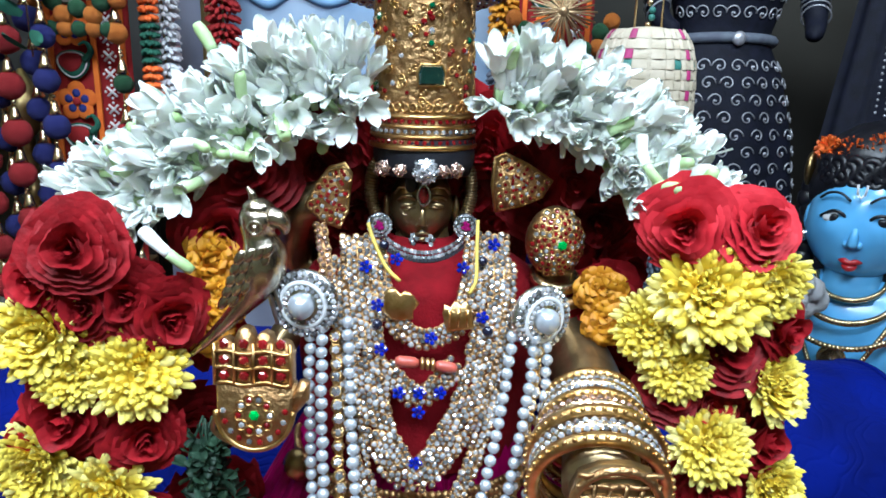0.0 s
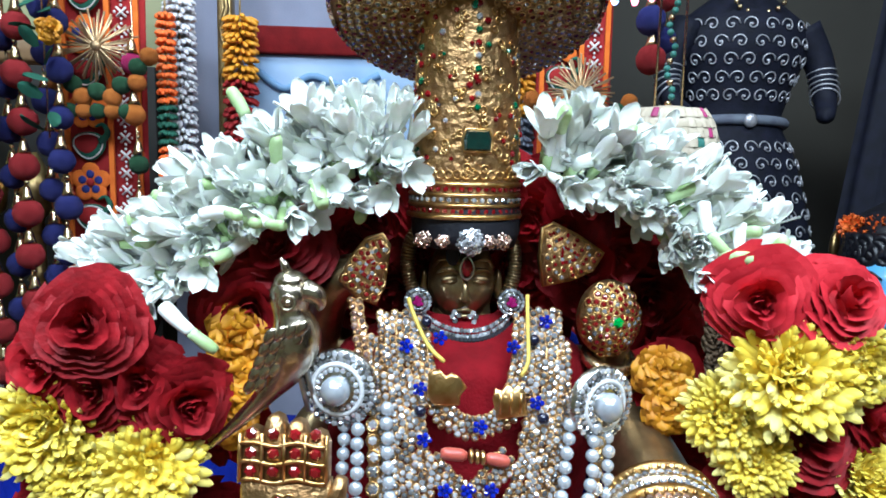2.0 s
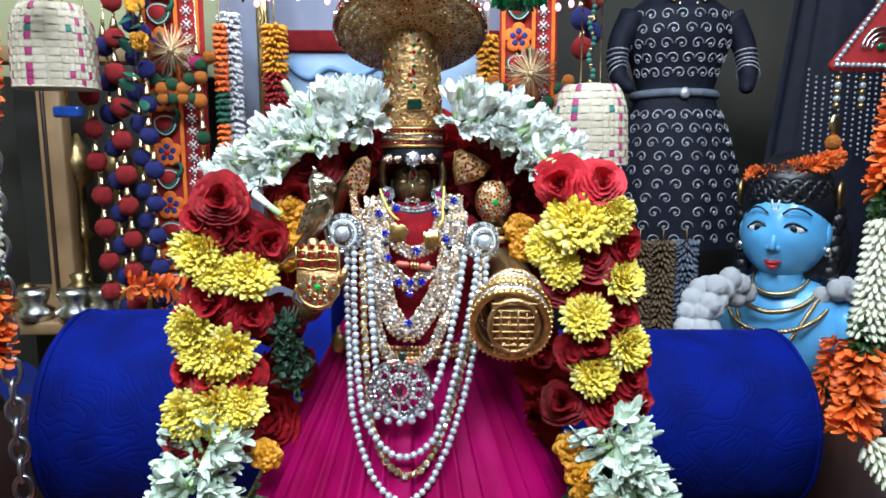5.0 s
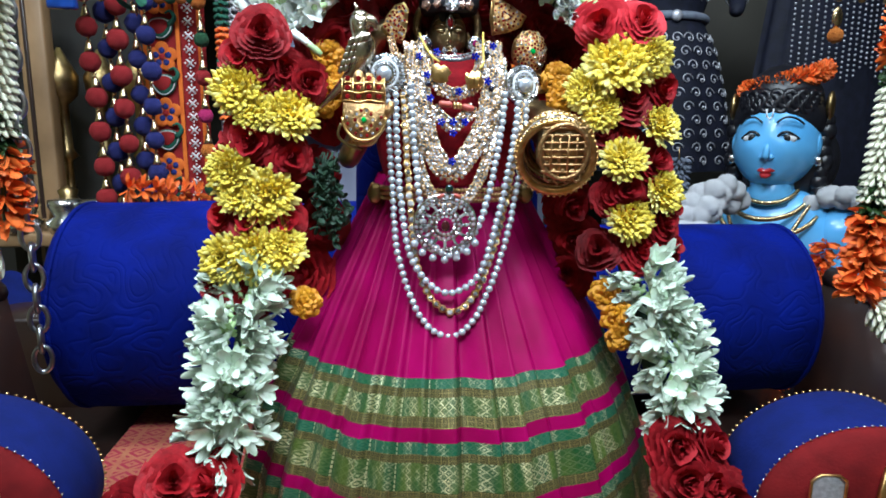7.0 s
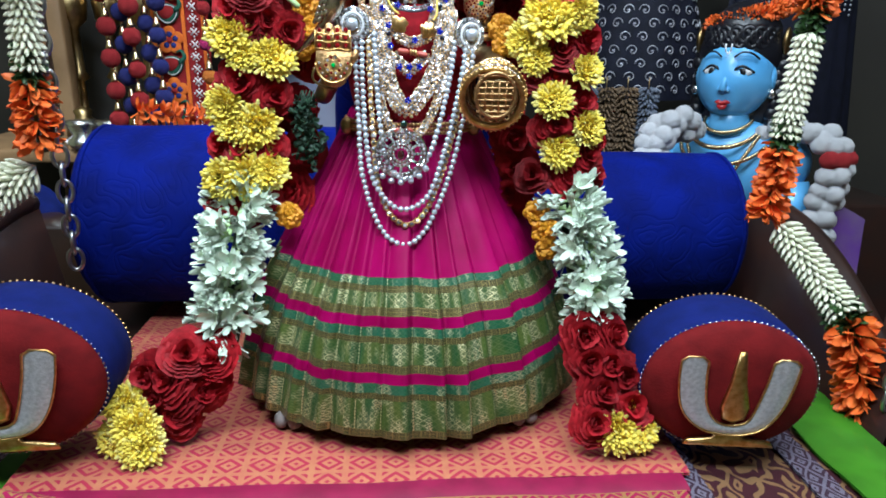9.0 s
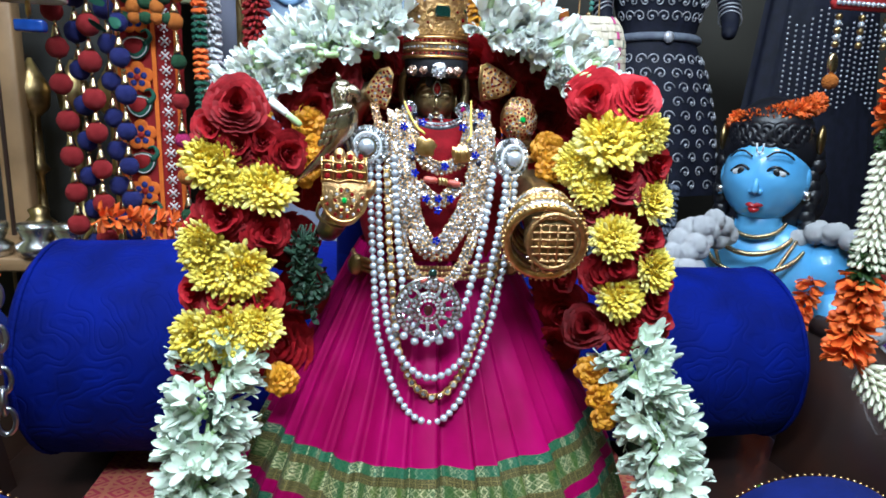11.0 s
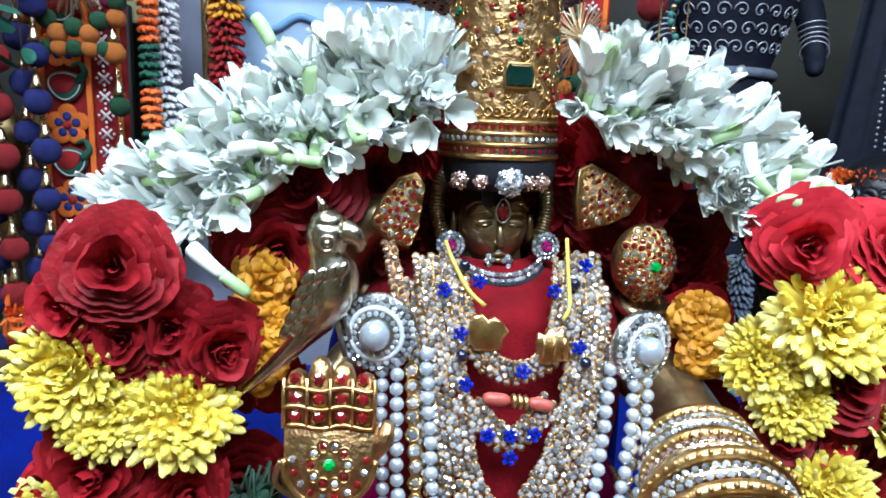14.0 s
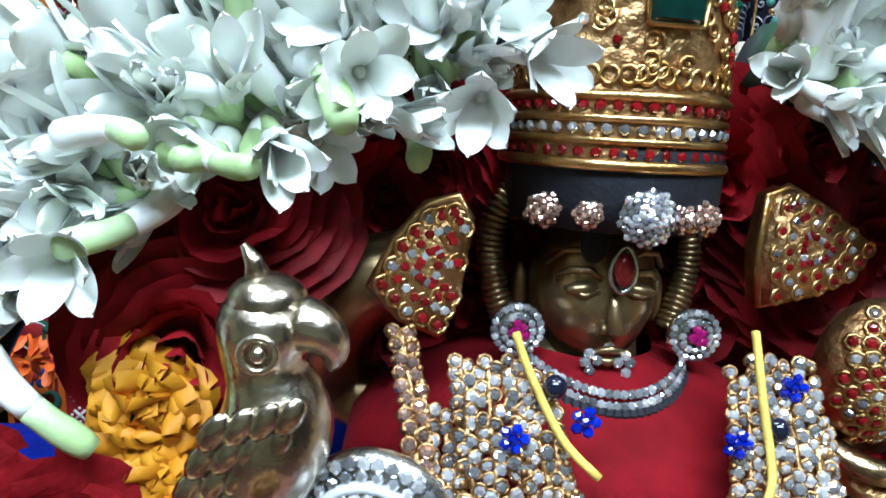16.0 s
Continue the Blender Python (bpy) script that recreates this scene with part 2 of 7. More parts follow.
SEAT_BORDER = brocade("pink_gold_border", (0.3, 0.008, 0.06), (0.5, 0.3, 0.1), 36, 40, 0.4, 0.08, 0.6, "Object")
SEAT_PINK = M("pink_band_silk", (0.26, 0.004, 0.05), 0.5, 0, None, 30, 0.2, 700, sheen=0.2)
GREENSILK = M("green_silk", (0.055, 0.21, 0.01), 0.55, 0, (0.04, 0.15, 0.008), 20, 0.3, 500, spec=0.3)
DARKSILK = brocade("dark_gold_silk", (0.045, 0.012, 0.016), (0.42, 0.24, 0.11), 20, 14, 0.42, 0.0, 0.7, "Object", 0.06)
SILVERSILK = brocade("plum_silver_silk", (0.04, 0.02, 0.035), (0.3, 0.28, 0.36), 45, 30, 0.5, 0.0, 0.7, "Object", 0.02)
WHITEPETAL = M("white_petal", (0.9, 0.92, 0.9), 0.42, 0, (0.82, 0.87, 0.8), 90, 0.2, 250, sub=0.3, per_object=0.08)
GREENTUBE = M("pale_green_stem", (0.5, 0.66, 0.36), 0.5, 0, (0.36, 0.52, 0.2), 60, 0.2, 300, per_object=0.15)
HANGPETAL = M("greenish_white_petal", (0.7, 0.78, 0.68), 0.55, 0, (0.58, 0.68, 0.54), 90, 0.25, 250, sub=0.1, per_object=0.15)
ROSEPETAL = M("red_rose_petal", (0.42, 0.011, 0.019), 0.62, 0, (0.23, 0.005, 0.009), 90, 0.4, 300, sheen=0.06, spec=0.25, per_object=0.4)
ROSELIGHT = M("bright_rose_petal", (0.62, 0.03, 0.045), 0.6, 0, (0.48, 0.014, 0.025), 70, 0.3, 220, sheen=0.1, spec=0.25, per_object=0.15)
MUMPETAL = M("yellow_petal", (0.87, 0.66, 0.05), 0.6, 0, (0.87, 0.72, 0.1), 60, 0.15, 300, per_object=0.12, island=0.0)
MUMTIP = M("pale_yellow_petal", (0.87, 0.78, 0.27), 0.6, 0, (0.86, 0.7, 0.1), 60, 0.15, 300, per_object=0.12)
MARIGOLD = M("marigold_petal", (0.72, 0.33, 0.008), 0.6, 0, (0.6, 0.23, 0.004), 60, 0.2, 300, per_object=0.15)
ORANGE = M("orange_petal", (0.9, 0.19, 0.025), 0.6, 0, (0.8, 0.13, 0.015), 50, 0.2, 300, island=0.3)
BUDWHITE = M("ivory_bud", (0.76, 0.75, 0.6), 0.55, 0, (0.66, 0.67, 0.48), 60, 0.1, 300, island=0.18)
LEAF = M("leaf", (0.035, 0.085, 0.02), 0.45, 0, (0.02, 0.05, 0.012), 60, 0.2, 250, island=0.4)
LEAFDARK = M("sprig_leaf", (0.03, 0.075, 0.04), 0.6, 0, (0.02, 0.05, 0.03), 60, 0.2, 250, island=0.4)
REDWOOL = M("red_wool", (0.38, 0.012, 0.016), 0.95, 0, (0.26, 0.006, 0.01), 120, 0.9, 500, sheen=0.5, depth=0.003)
BLUEWOOL = M("blue_wool", (0.014, 0.018, 0.17), 0.95, 0, (0.009, 0.012, 0.1), 120, 0.9, 500, sheen=0.4, depth=0.003)
ORANGEWOOL = M("orange_wool", (0.7, 0.2, 0.02), 0.95, 0, (0.5, 0.12, 0.01), 120, 0.9, 500, sheen=0.4, depth=0.003)
GREENWOOL = M("green_wool", (0.015, 0.09, 0.03), 0.95, 0, (0.01, 0.05, 0.02), 120, 0.9, 500, sheen=0.4, depth=0.003)
PINKWOOL = M("pink_wool", (0.6, 0.02, 0.16), 0.95, 0, None, 120, 0.9, 500, sheen=0.4, depth=0.003)
WHITEWOOL = M("white_wool", (0.78, 0.78, 0.8), 0.95, 0, (0.68, 0.68, 0.72), 120, 0.9, 400, sheen=0.4, depth=0.004)
REDCLOTH = M("red_felt", (0.36, 0.012, 0.012), 0.85, 0, (0.27, 0.008, 0.01), 30, 0.4, 600)
ORANGECLOTH = M("orange_felt", (0.78, 0.18, 0.015), 0.85, 0, (0.7, 0.13, 0.01), 60, 0.4, 600)
WHITETHREAD = M("white_stitch", (0.75, 0.72, 0.7), 0.8, 0, None, 60, 0.4, 900)
BLUECLOTH = M("blue_felt", (0.02, 0.03, 0.2), 0.85, 0, None, 60, 0.4, 600)
GREENCLOTH = M("green_felt", (0.015, 0.1, 0.06), 0.85, 0, None, 60, 0.4, 600)
CANE = M("cane_strip", (0.6, 0.52, 0.4), 0.55, 0, (0.5, 0.43, 0.31), 60, 0.25, 400, island=0.12)
CANEPINK = M("pink_cane_strip", (0.4, 0.025, 0.15), 0.55, 0, None, 60, 0.2, 400)
CANETEAL = M("teal_cane_strip", (0.05, 0.22, 0.18), 0.55, 0, None, 60, 0.2, 400)
STRAW = M("gold_straw", (0.7, 0.5, 0.28), 0.35, 0.7, None, 60, 0.2, 500, island=0.3)
TINSEL = M("gold_tinsel", (0.75, 0.62, 0.38), 0.22, 1.0, (0.5, 0.4, 0.24), 100, 0.6, 300)
GREENTINSEL = M("green_tinsel", (0.01, 0.36, 0.09), 0.4, 0.1, (0.005, 0.25, 0.06), 100, 0.5, 300, island=0.3)
BLUETASSEL = M("blue_tassel_thread", (0.02, 0.025, 0.25), 0.6, 0, None, 100, 0.5, 300, island=0.3)
SEQUIN = M("silver_sequin", (0.62, 0.64, 0.68), 0.4, 0.6, (0.45, 0.47, 0.5), 200, 0.6, 300)
SKINBLUE = M("blue_painted_skin", (0.15, 0.46, 0.8), 0.28, 0, (0.1, 0.36, 0.7), 12, 0.05, 200, coat=0.35)
HAIR = M("black_painted_hair", (0.008, 0.008, 0.012), 0.35, 0, None, 40, 0.3, 150)
LIPS = M("red_paint", (0.5, 0.015, 0.02), 0.3, 0, None, 60, 0, coat=0.4)
WHITEPAINT = M("white_paint", (0.8, 0.82, 0.84), 0.35, 0, None, 60, 0)
DRESS = M("black_sequin_cloth", (0.005, 0.006, 0.012), 0.7, 0, (0.008, 0.009, 0.02), 50, 0.5, 300, spec=0.2)
SILVERTHREAD = M("silver_thread", (0.55, 0.55, 0.6), 0.4, 0.6, None, 80, 0.4, 700)
WOOD = M("dark_polished_wood", (0.022, 0.012, 0.01), 0.35, 0, (0.03, 0.012, 0.008), 14, 0.25, 60, coat=0.3)
WOODLIGHT = M("brown_wood", (0.3, 0.18, 0.085), 0.5, 0, (0.22, 0.13, 0.06), 14, 0.3, 60)
STEEL = M("steel_chain", (0.5, 0.5, 0.52), 0.3, 1.0, (0.35, 0.35, 0.36), 50, 0.3, 300)
BRASS = M("old_brass", (0.5, 0.36, 0.17), 0.35, 1.0, (0.25, 0.17, 0.07), 40, 0.5, 120)
WALLDARK = M("dark_wall_paint", (0.036, 0.033, 0.025), 0.8, 0, (0.03, 0.027, 0.022), 3, 0.3, 90)
WALLGREEN = M("pale_green_wall_paint", (0.42, 0.42, 0.24), 0.8, 0, (0.36, 0.37, 0.2), 4, 0.3, 90)
GREYCLOTH = M("lilac_grey_curtain", (0.24, 0.25, 0.33), 0.85, 0, (0.19, 0.2, 0.27), 8, 0.4, 400)
SKYPAINT = M("painted_sky", (0.2, 0.32, 0.5), 0.55, 0, (0.34, 0.44, 0.58), 7, 0.1, 300)
FLOOR = M("red_stone_floor", (0.16, 0.07, 0.05), 0.4, 0, (0.12, 0.05, 0.04), 6, 0.2, 120)
CEILING = M("white_ceiling_paint", (0.7, 0.69, 0.66), 0.85, 0, None, 3, 0.2, 90)
GREYPETAL = M("grey_garland_bead", (0.13, 0.15, 0.19), 0.7, 0, (0.09, 0.1, 0.14), 60, 0.3, 300, island=0.3)
BROWNPETAL = M("brown_garland_bead", (0.16, 0.1, 0.05), 0.7, 0, (0.1, 0.06, 0.03), 60, 0.3, 300, island=0.3)
PLUMSILK = M("plum_silk", (0.1, 0.03, 0.22), 0.5, 0, (0.16, 0.14, 0.13), 9, 0.3, 400, sheen=0.2)


# ---- mesh building ----
class Build:
    """Collects vertices and faces of one mesh, with a material number per face."""

    def __init__(self):
        self.v, self.f, self.m, self.uv = [], [], [], {}

    def add(self, verts, faces, m=None, mat=0):
        k = len(self.v)
        self.v += [tuple(m @ Vector(p)) if m is not None else tuple(p) for p in verts]
        self.f += [tuple(k + i for i in f) for f in faces]
        self.m += [mat] * len(faces)
        return self

    def join(self, other, m=None, shift=0):
        k = len(self.v)
        self.v += [tuple(m @ Vector(p)) if m is not None else p for p in other.v]
        self.f += [tuple(k + i for i in f) for f in other.f]
        self.m += [q + shift for q in other.m]
        return self

    def grid(self, fn, nu, nv, mat=0, wrap=False):
        """fn(u, v) over 0..1 gives a place."""
        k = len(self.v)
        cols = nu if wrap else nu + 1
        for j in range(nv + 1):
            for i in range(cols):
                self.v.append(tuple(fn(i / nu, j / nv)))
        for j in range(nv):
            for i in range(nu):
                a, b = j * cols + i, j * cols + (i + 1) % cols
                self.f.append((k + a, k + b, k + b + cols, k + a + cols))
                self.m.append(mat)
        return self

    def lathe(self, prof, n=24, m=None, mat=0, caps=True):
        k0 = len(self.v)
        verts, faces = [], []
        for r, z in prof:
            verts += [(r * math.cos(2 * math.pi * i / n), r * math.sin(2 * math.pi * i / n), z) for i in range(n)]
        for j in range(len(prof) - 1):
            faces += [(j * n + i, j * n + (i + 1) % n, (j + 1) * n + (i + 1) % n, (j + 1) * n + i) for i in range(n)]
        if caps:
            faces += [tuple(reversed(range(n))), tuple(range((len(prof) - 1) * n, len(prof) * n))]
        return self.add(verts, faces, m, mat)

    def ball(self, c, r, m=None, mat=0, n=12, k=8):
        """An ellipsoid at c with radii r (a number or three), turned by m."""
        r = (r, r, r) if isinstance(r, (int, float)) else r
        verts, faces = [(0, 0, -1)], []
        for j in range(1, k):
            a = math.pi * (j / k - 0.5)
            verts += [(math.cos(a) * math.cos(2 * math.pi * i / n), math.cos(a) * math.sin(2 * math.pi * i / n), math.sin(a)) for i in range(n)]
        verts.append((0, 0, 1))
        last = len(verts) - 1
        faces += [(0, 1 + (i + 1) % n, 1 + i) for i in range(n)]
        for j in range(k - 2):
            s = 1 + j * n
            faces += [(s + i, s + (i + 1) % n, s + n + (i + 1) % n, s + n + i) for i in range(n)]
        s = 1 + (k - 2) * n
        faces += [(s + i, s + (i + 1) % n, last) for i in range(n)]
        full = Matrix.Translation(c) @ (m if m is not None else Matrix()) @ Matrix.Diagonal((*r, 1))
        return self.add(verts, faces, full, mat)

    def tube(self, pts, rad, n=8, mat=0, closed=False):
        pts = [Vector(p) for p in pts]
        c = len(pts)
        rads = [rad] * c if isinstance(rad, (int, float)) else rad
        verts, faces, side = [], [], None
        for i, p in enumerate(pts):
            a = pts[(i - 1) % c] if closed or i else p
            b = pts[(i + 1) % c] if closed or i < c - 1 else p
            t = (b - a).normalized()
            if side is None:
                side = t.cross(Vector((0.13, 0.31, 0.94))).normalized()
            side = (side - t * side.dot(t)).normalized()
            up = t.cross(side)
            verts += [p + rads[i] * (math.cos(2 * math.pi * q / n) * side + math.sin(2 * math.pi * q / n) * up) for q in range(n)]
        for i in range(c if closed else c - 1):
            j = (i + 1) % c
            faces += [(i * n + q, i * n + (q + 1) % n, j * n + (q + 1) % n, j * n + q) for q in range(n)]
        if not closed:
            faces += [tuple(reversed(range(n))), tuple(range((c - 1) * n, c * n))]
        return self.add(verts, faces, None, mat)

    def torus(self, c, big, small, m=None, mat=0, n=20, k=6):
        full = Matrix.Translation(c) @ (m if m is not None else Matrix())
        pts = [full @ Vector((big * math.cos(2 * math.pi * i / n), big * math.sin(2 * math.pi * i / n), 0)) for i in range(n)]
        return self.tube(pts, small, k, mat, True)

    def slab(self, outline, depth, m=None, mat=0, bevel=0.15):
        """A flat shape in x, z, thick along y, with its edge rounded off: the front is at -depth."""
        n = len(outline)
        cx, cz = sum(p[0] for p in outline) / n, sum(p[1] for p in outline) / n
        rings = [(1.0, 0.0), (1.0, -depth * 0.7), (1 - bevel, -depth)]
        verts = [(cx + (x - cx) * s, y, cz + (z - cz) * s) for s, y in rings for x, z in outline]
        faces = [(j * n + i, j * n + (i + 1) % n, (j + 1) * n + (i + 1) % n, (j + 1) * n + i) for j in range(2) for i in range(n)]
        faces += [tuple(range(2 * n, 3 * n)), tuple(reversed(range(n)))]
        return self.add(verts, faces, m, mat)

    def box(self, lo, hi, mat=0, m=None, r=0.0):
        """A box with its edges taken off by r."""
        (x0, y0, z0), (x1, y1, z1) = lo, hi
        r = min(r, (x1 - x0) / 3, (y1 - y0) / 3, (z1 - z0) / 3)
        if r <= 0:
            v = [(x, y, z) for z in (z0, z1) for y in (y0, y1) for x in (x0, x1)]
            return self.add(v, [(0, 2, 3, 1), (4, 5, 7, 6), (0, 1, 5, 4), (2, 6, 7, 3), (0, 4, 6, 2), (1, 3, 7, 5)], m, mat)
        bm = bmesh.new()
        bmesh.ops.create_cube(bm, size=1, matrix=Matrix.Translation(((x0 + x1) / 2, (y0 + y1) / 2, (z0 + z1) / 2)) @ Matrix.Diagonal((x1 - x0, y1 - y0, z1 - z0, 1)))
        bmesh.ops.bevel(bm, geom=bm.edges[:], offset=r, segments=2, affect="EDGES", profile=0.5)
        bm.verts.index_update()
        self.add([v.co[:] for v in bm.verts], [[v.index for v in f.verts] for f in bm.faces], m, mat)
        bm.free()
        return self

    def mesh(self, name, mats, smooth=True):
        me = bpy.data.meshes.new(name)
        me.from_pydata(self.v, [], self.f)
        for m in mats if isinstance(mats, (list, tuple)) else [mats]:
            me.materials.append(m)
        me.polygons.foreach_set("material_index", self.m)
        me.polygons.foreach_set("use_smooth", [smooth] * len(me.polygons))
        me.update()
        return me


def part(name, data, mats, parent=None, label="", smooth=True, at=None):
    """One mesh object, from a Build or a mesh, under its thing."""
    me = data.mesh(name, mats, smooth) if isinstance(data, Build) else data
    ob = new(name, me)
    if parent is not None:
        ob.parent = parent
    if at is not None:
        ob.matrix_local = at
    if label:
        ob["label"] = label
    if name in JOINED:
        ob["kind"] = "stuff"
    return ob


JOINED = ("stone_pave", "filigree", "stone_settings", "red_stones", "clear_stones", "green_stones", "pink_stones", "rim_stones", "rim_red_stones", "stone_cells", "stone_cluster", "bead_edge", "beaded_cord", "gold_cord", "bud_section", "petal_section", "flower_band", "leaf_ruff", "scroll_embroidery", "bead_fringe", "beads", "bead_row", "long_bead_row", "threads", "white_beads", "cell_ridges", "stone_bangle", "bead_string", "orange_embroidery", "white_beads")


def thing(name, label, category, group="", kind="", at=None, data=None, mats=None, smooth=True):
    """A top-level thing: an Empty for its parts, or one mesh."""
    ob = new(name, data.mesh(name, mats, smooth) if isinstance(data, Build) else data)
    if at is not None:
        ob.matrix_world = at
    return tagged(ob, label, category, group, kind)


def toward(d, roll=0.0):
    """A turn that takes +z to the direction d."""
    return Vector(d).to_track_quat("Z", "Y").to_matrix().to_4x4() @ Matrix.Rotation(roll, 4, "Z")


def curve(points, n):
    """n + 1 places along a smooth line through the points, evenly spaced."""
    p = [Vector(q) for q in points]
    fine = []
    for i in range(len(p) - 1):
        a, b, c, d = p[max(i - 1, 0)], p[i], p[i + 1], p[min(i + 2, len(p) - 1)]
        for k in range(16):
            t = k / 16
            fine.append(0.5 * (2 * b + (c - a) * t + (2 * a - 5 * b + 4 * c - d) * t * t + (3 * b - a - 3 * c + d) * t**3))
    fine.append(p[-1])
    run = [0.0]
    for a, b in zip(fine, fine[1:]):
        run.append(run[-1] + (b - a).length)
    out, j = [], 0
    for k in range(n + 1):
        s = run[-1] * k / n
        while j < len(run) - 2 and run[j + 1] < s:
            j += 1
        w = (s - run[j]) / max(run[j + 1] - run[j], 1e-9)
        out.append(fine[j].lerp(fine[j + 1], min(max(w, 0), 1)))
    return out


rng = random.Random(7)


def jitter(a):
    return rng.uniform(-a, a)


GEM_V = [(0, 0, 0.55), *[(math.cos(a * math.pi / 3) * 0.6, math.sin(a * math.pi / 3) * 0.6, 0.5) for a in range(6)], *[(math.cos(a * math.pi / 3), math.sin(a * math.pi / 3), 0.05) for a in range(6)], *[(math.cos(a * math.pi / 3), math.sin(a * math.pi / 3), -0.4) for a in range(6)]]
GEM_F = [(0, 1 + i, 1 + (i + 1) % 6) for i in range(6)] + [(1 + i, 7 + i, 7 + (i + 1) % 6, 1 + (i + 1) % 6) for i in range(6)] + [(7 + i, 13 + i, 13 + (i + 1) % 6, 7 + (i + 1) % 6) for i in range(6)]


def gem(b, c, r, d=(0, -1, 0), mat=0, sx=1.0, sy=1.0):
    """A cut stone at c that faces the way d."""
    b.add(GEM_V, GEM_F, Matrix.Translation(c) @ toward(d, rng.uniform(0, 6)) @ Matrix.Diagonal((r * sx, r * sy, r, 1)), mat)


# ---- the room ----
def wall(name, lo, hi, mat, label, category="wall"):
    return thing(name, label, category, kind="structure", data=Build().box(lo, hi), mats=mat, smooth=False)


wall("floor", (-2.3, -2.1, -0.56), (2.3, 1.5, -0.46), FLOOR, "dark red polished stone floor of the shrine room", "floor")
wall("ceiling", (-2.3, -2.1, 2.0), (2.3, 1.5, 2.1), CEILING, "plain white painted ceiling of the shrine room", "ceiling")
wall("wall_north", (-2.3, 1.3, -0.46), (2.3, 1.4, 2.0), WALLDARK, "dark brown painted wall behind the shrine")
wall("wall_south", (-2.3, -2.1, -0.46), (2.3, -2.0, 2.0), WALLGREEN, "pale green painted wall facing the shrine")
wall("wall_west", (-2.3, -2.0, -0.46), (-2.2, 1.3, 2.0), WALLGREEN, "pale green painted side wall")
wall("wall_east", (2.2, -2.0, -0.46), (2.3, 1.3, 2.0), WALLDARK, "dark brown painted side wall")


# ---- the swing seat and its cloths ----
swing = thing("swing_seat", "dark polished wooden swing seat with curved side arms", "swing")
part("seat_board", Build().box((-0.6, -0.27, -0.075), (0.62, 0.56, -0.03), r=0.006), WOOD, swing)
part("back_rest", Build().box((-0.6, 0.5, -0.029), (0.64, 0.54, 0.2), r=0.015), WOOD, swing)


def swing_arm(x, s):
    """A curved side panel, thin, high at the back and sweeping down to the front."""
    b = Build()

    def fn(u, v):
        a = v * math.pi * 0.55
        y = 0.3 - 0.42 * v
        top = 0.06 + 0.13 * math.cos(a) ** 1.2 if a < math.pi / 2 else 0.06
        z = -0.06 + (top + 0.06) * (0.0 if u in (0.0, 1.0) else 1.0)
        side = -0.012 if u < 0.5 else 0.012
        return (x + side + s * 0.05 * (z + 0.06) / 0.3 + s * 0.02 * math.sin(v * 3), y, z)

    b.grid(fn, 3, 24)
    edge = [Vector(fn(0.34, j / 24)).lerp(Vector(fn(0.67, j / 24)), 0.5) for j in range(25)]
    part("side_arm", b, WOOD, swing)
    part("arm_rail", Build().tube([e + Vector((0, 0, 0.004)) for e in edge], 0.017, 10), WOOD, swing, "worn polished arm rail with a grey sheen")


swing_arm(-0.56, -1)
swing_arm(0.575, 1)


def spread(name, x0, x1, y0, y1, z, drop, mat, label, skew=0.0, wave=0.0015, thick=0.003):
    """A cloth laid over the seat, that hangs over its front edge."""
    b = Build()
    total = (y1 - y0) + drop

    def fn(u, v, off=0.0):
        s = v * total
        x = x0 + (x1 - x0) * u
        w = wave * (noise.noise((x * 9, s * 12, z * 50)) + 0.4 * noise.noise((x * 30, s * 30, 3)))
        if s <= y1 - y0:
            y, zz = y1 - s, z
            bend = max(0.0, s - (y1 - y0) + 0.02)
            zz -= bend * bend * 6
        else:
            q = s - (y1 - y0)
            y, zz = y0 - 0.012 * math.sin(min(q * 25, 1.57)), z - 0.0024 - q
        return (x + skew * s, y + w, zz + w + off)

    b.grid(fn, 60, 50)
    b.grid(lambda u, v: fn(1 - u, v, -thick), 60, 50)
    return thing(name, label, "cloth", data=b, mats=mat)


spread("dark_silk_cloth", 0.27, 0.5, -0.275, 0.12, -0.018, 0.1, DARKSILK, "dark maroon silk cloth with gold woven leaves on the seat")
spread("silver_silk_cloth", 0.285, 0.325, -0.278, 0.12, -0.013, 0.1, SILVERSILK, "plum silk strip woven with silver on the seat")
spread("silver_silk_cloth", 0.44, 0.475, -0.278, 0.12, -0.013, 0.1, SILVERSILK, "plum silk strip woven with silver on the seat")
spread("green_silk_cloth", 0.485, 0.575, -0.28, 0.2, -0.01, 0.12, GREENSILK, "bright green silk cloth edge at the end of the seat", wave=0.006)
spread("green_silk_cloth", -0.47, 0.27, -0.28, 0.14, -0.016, 0.13, GREENSILK, "bright green silk cloth under the pink seat cloth")
spread("dark_silk_cloth", -0.62, -0.44, -0.28, 0.12, -0.022, 0.1, SILVERSILK, "dark grey silk cloth woven with silver on the seat")
spread("brocade_cloth", -0.43, 0.31, -0.17, 0.42, -0.002, 0.0, SEAT_CLOTH, "pink and orange woven brocade cloth under the deity")
spread("brocade_border", -0.415, 0.298, -0.2, -0.171, -0.0025, 0.0, SEAT_PINK, "plain bright pink silk band of the seat cloth")
spread("brocade_border", -0.405, 0.292, -0.252, -0.2005, -0.003, 0.0, SEAT_BORDER, "pink silk border with gold woven squares and flowers")
spread("brocade_border", -0.39, 0.28, -0.288, -0.2525, -0.0035, 0.012, SEAT_PINK, "plain pink silk hem hanging over the seat's edge", wave=0.003)
fold = Build()
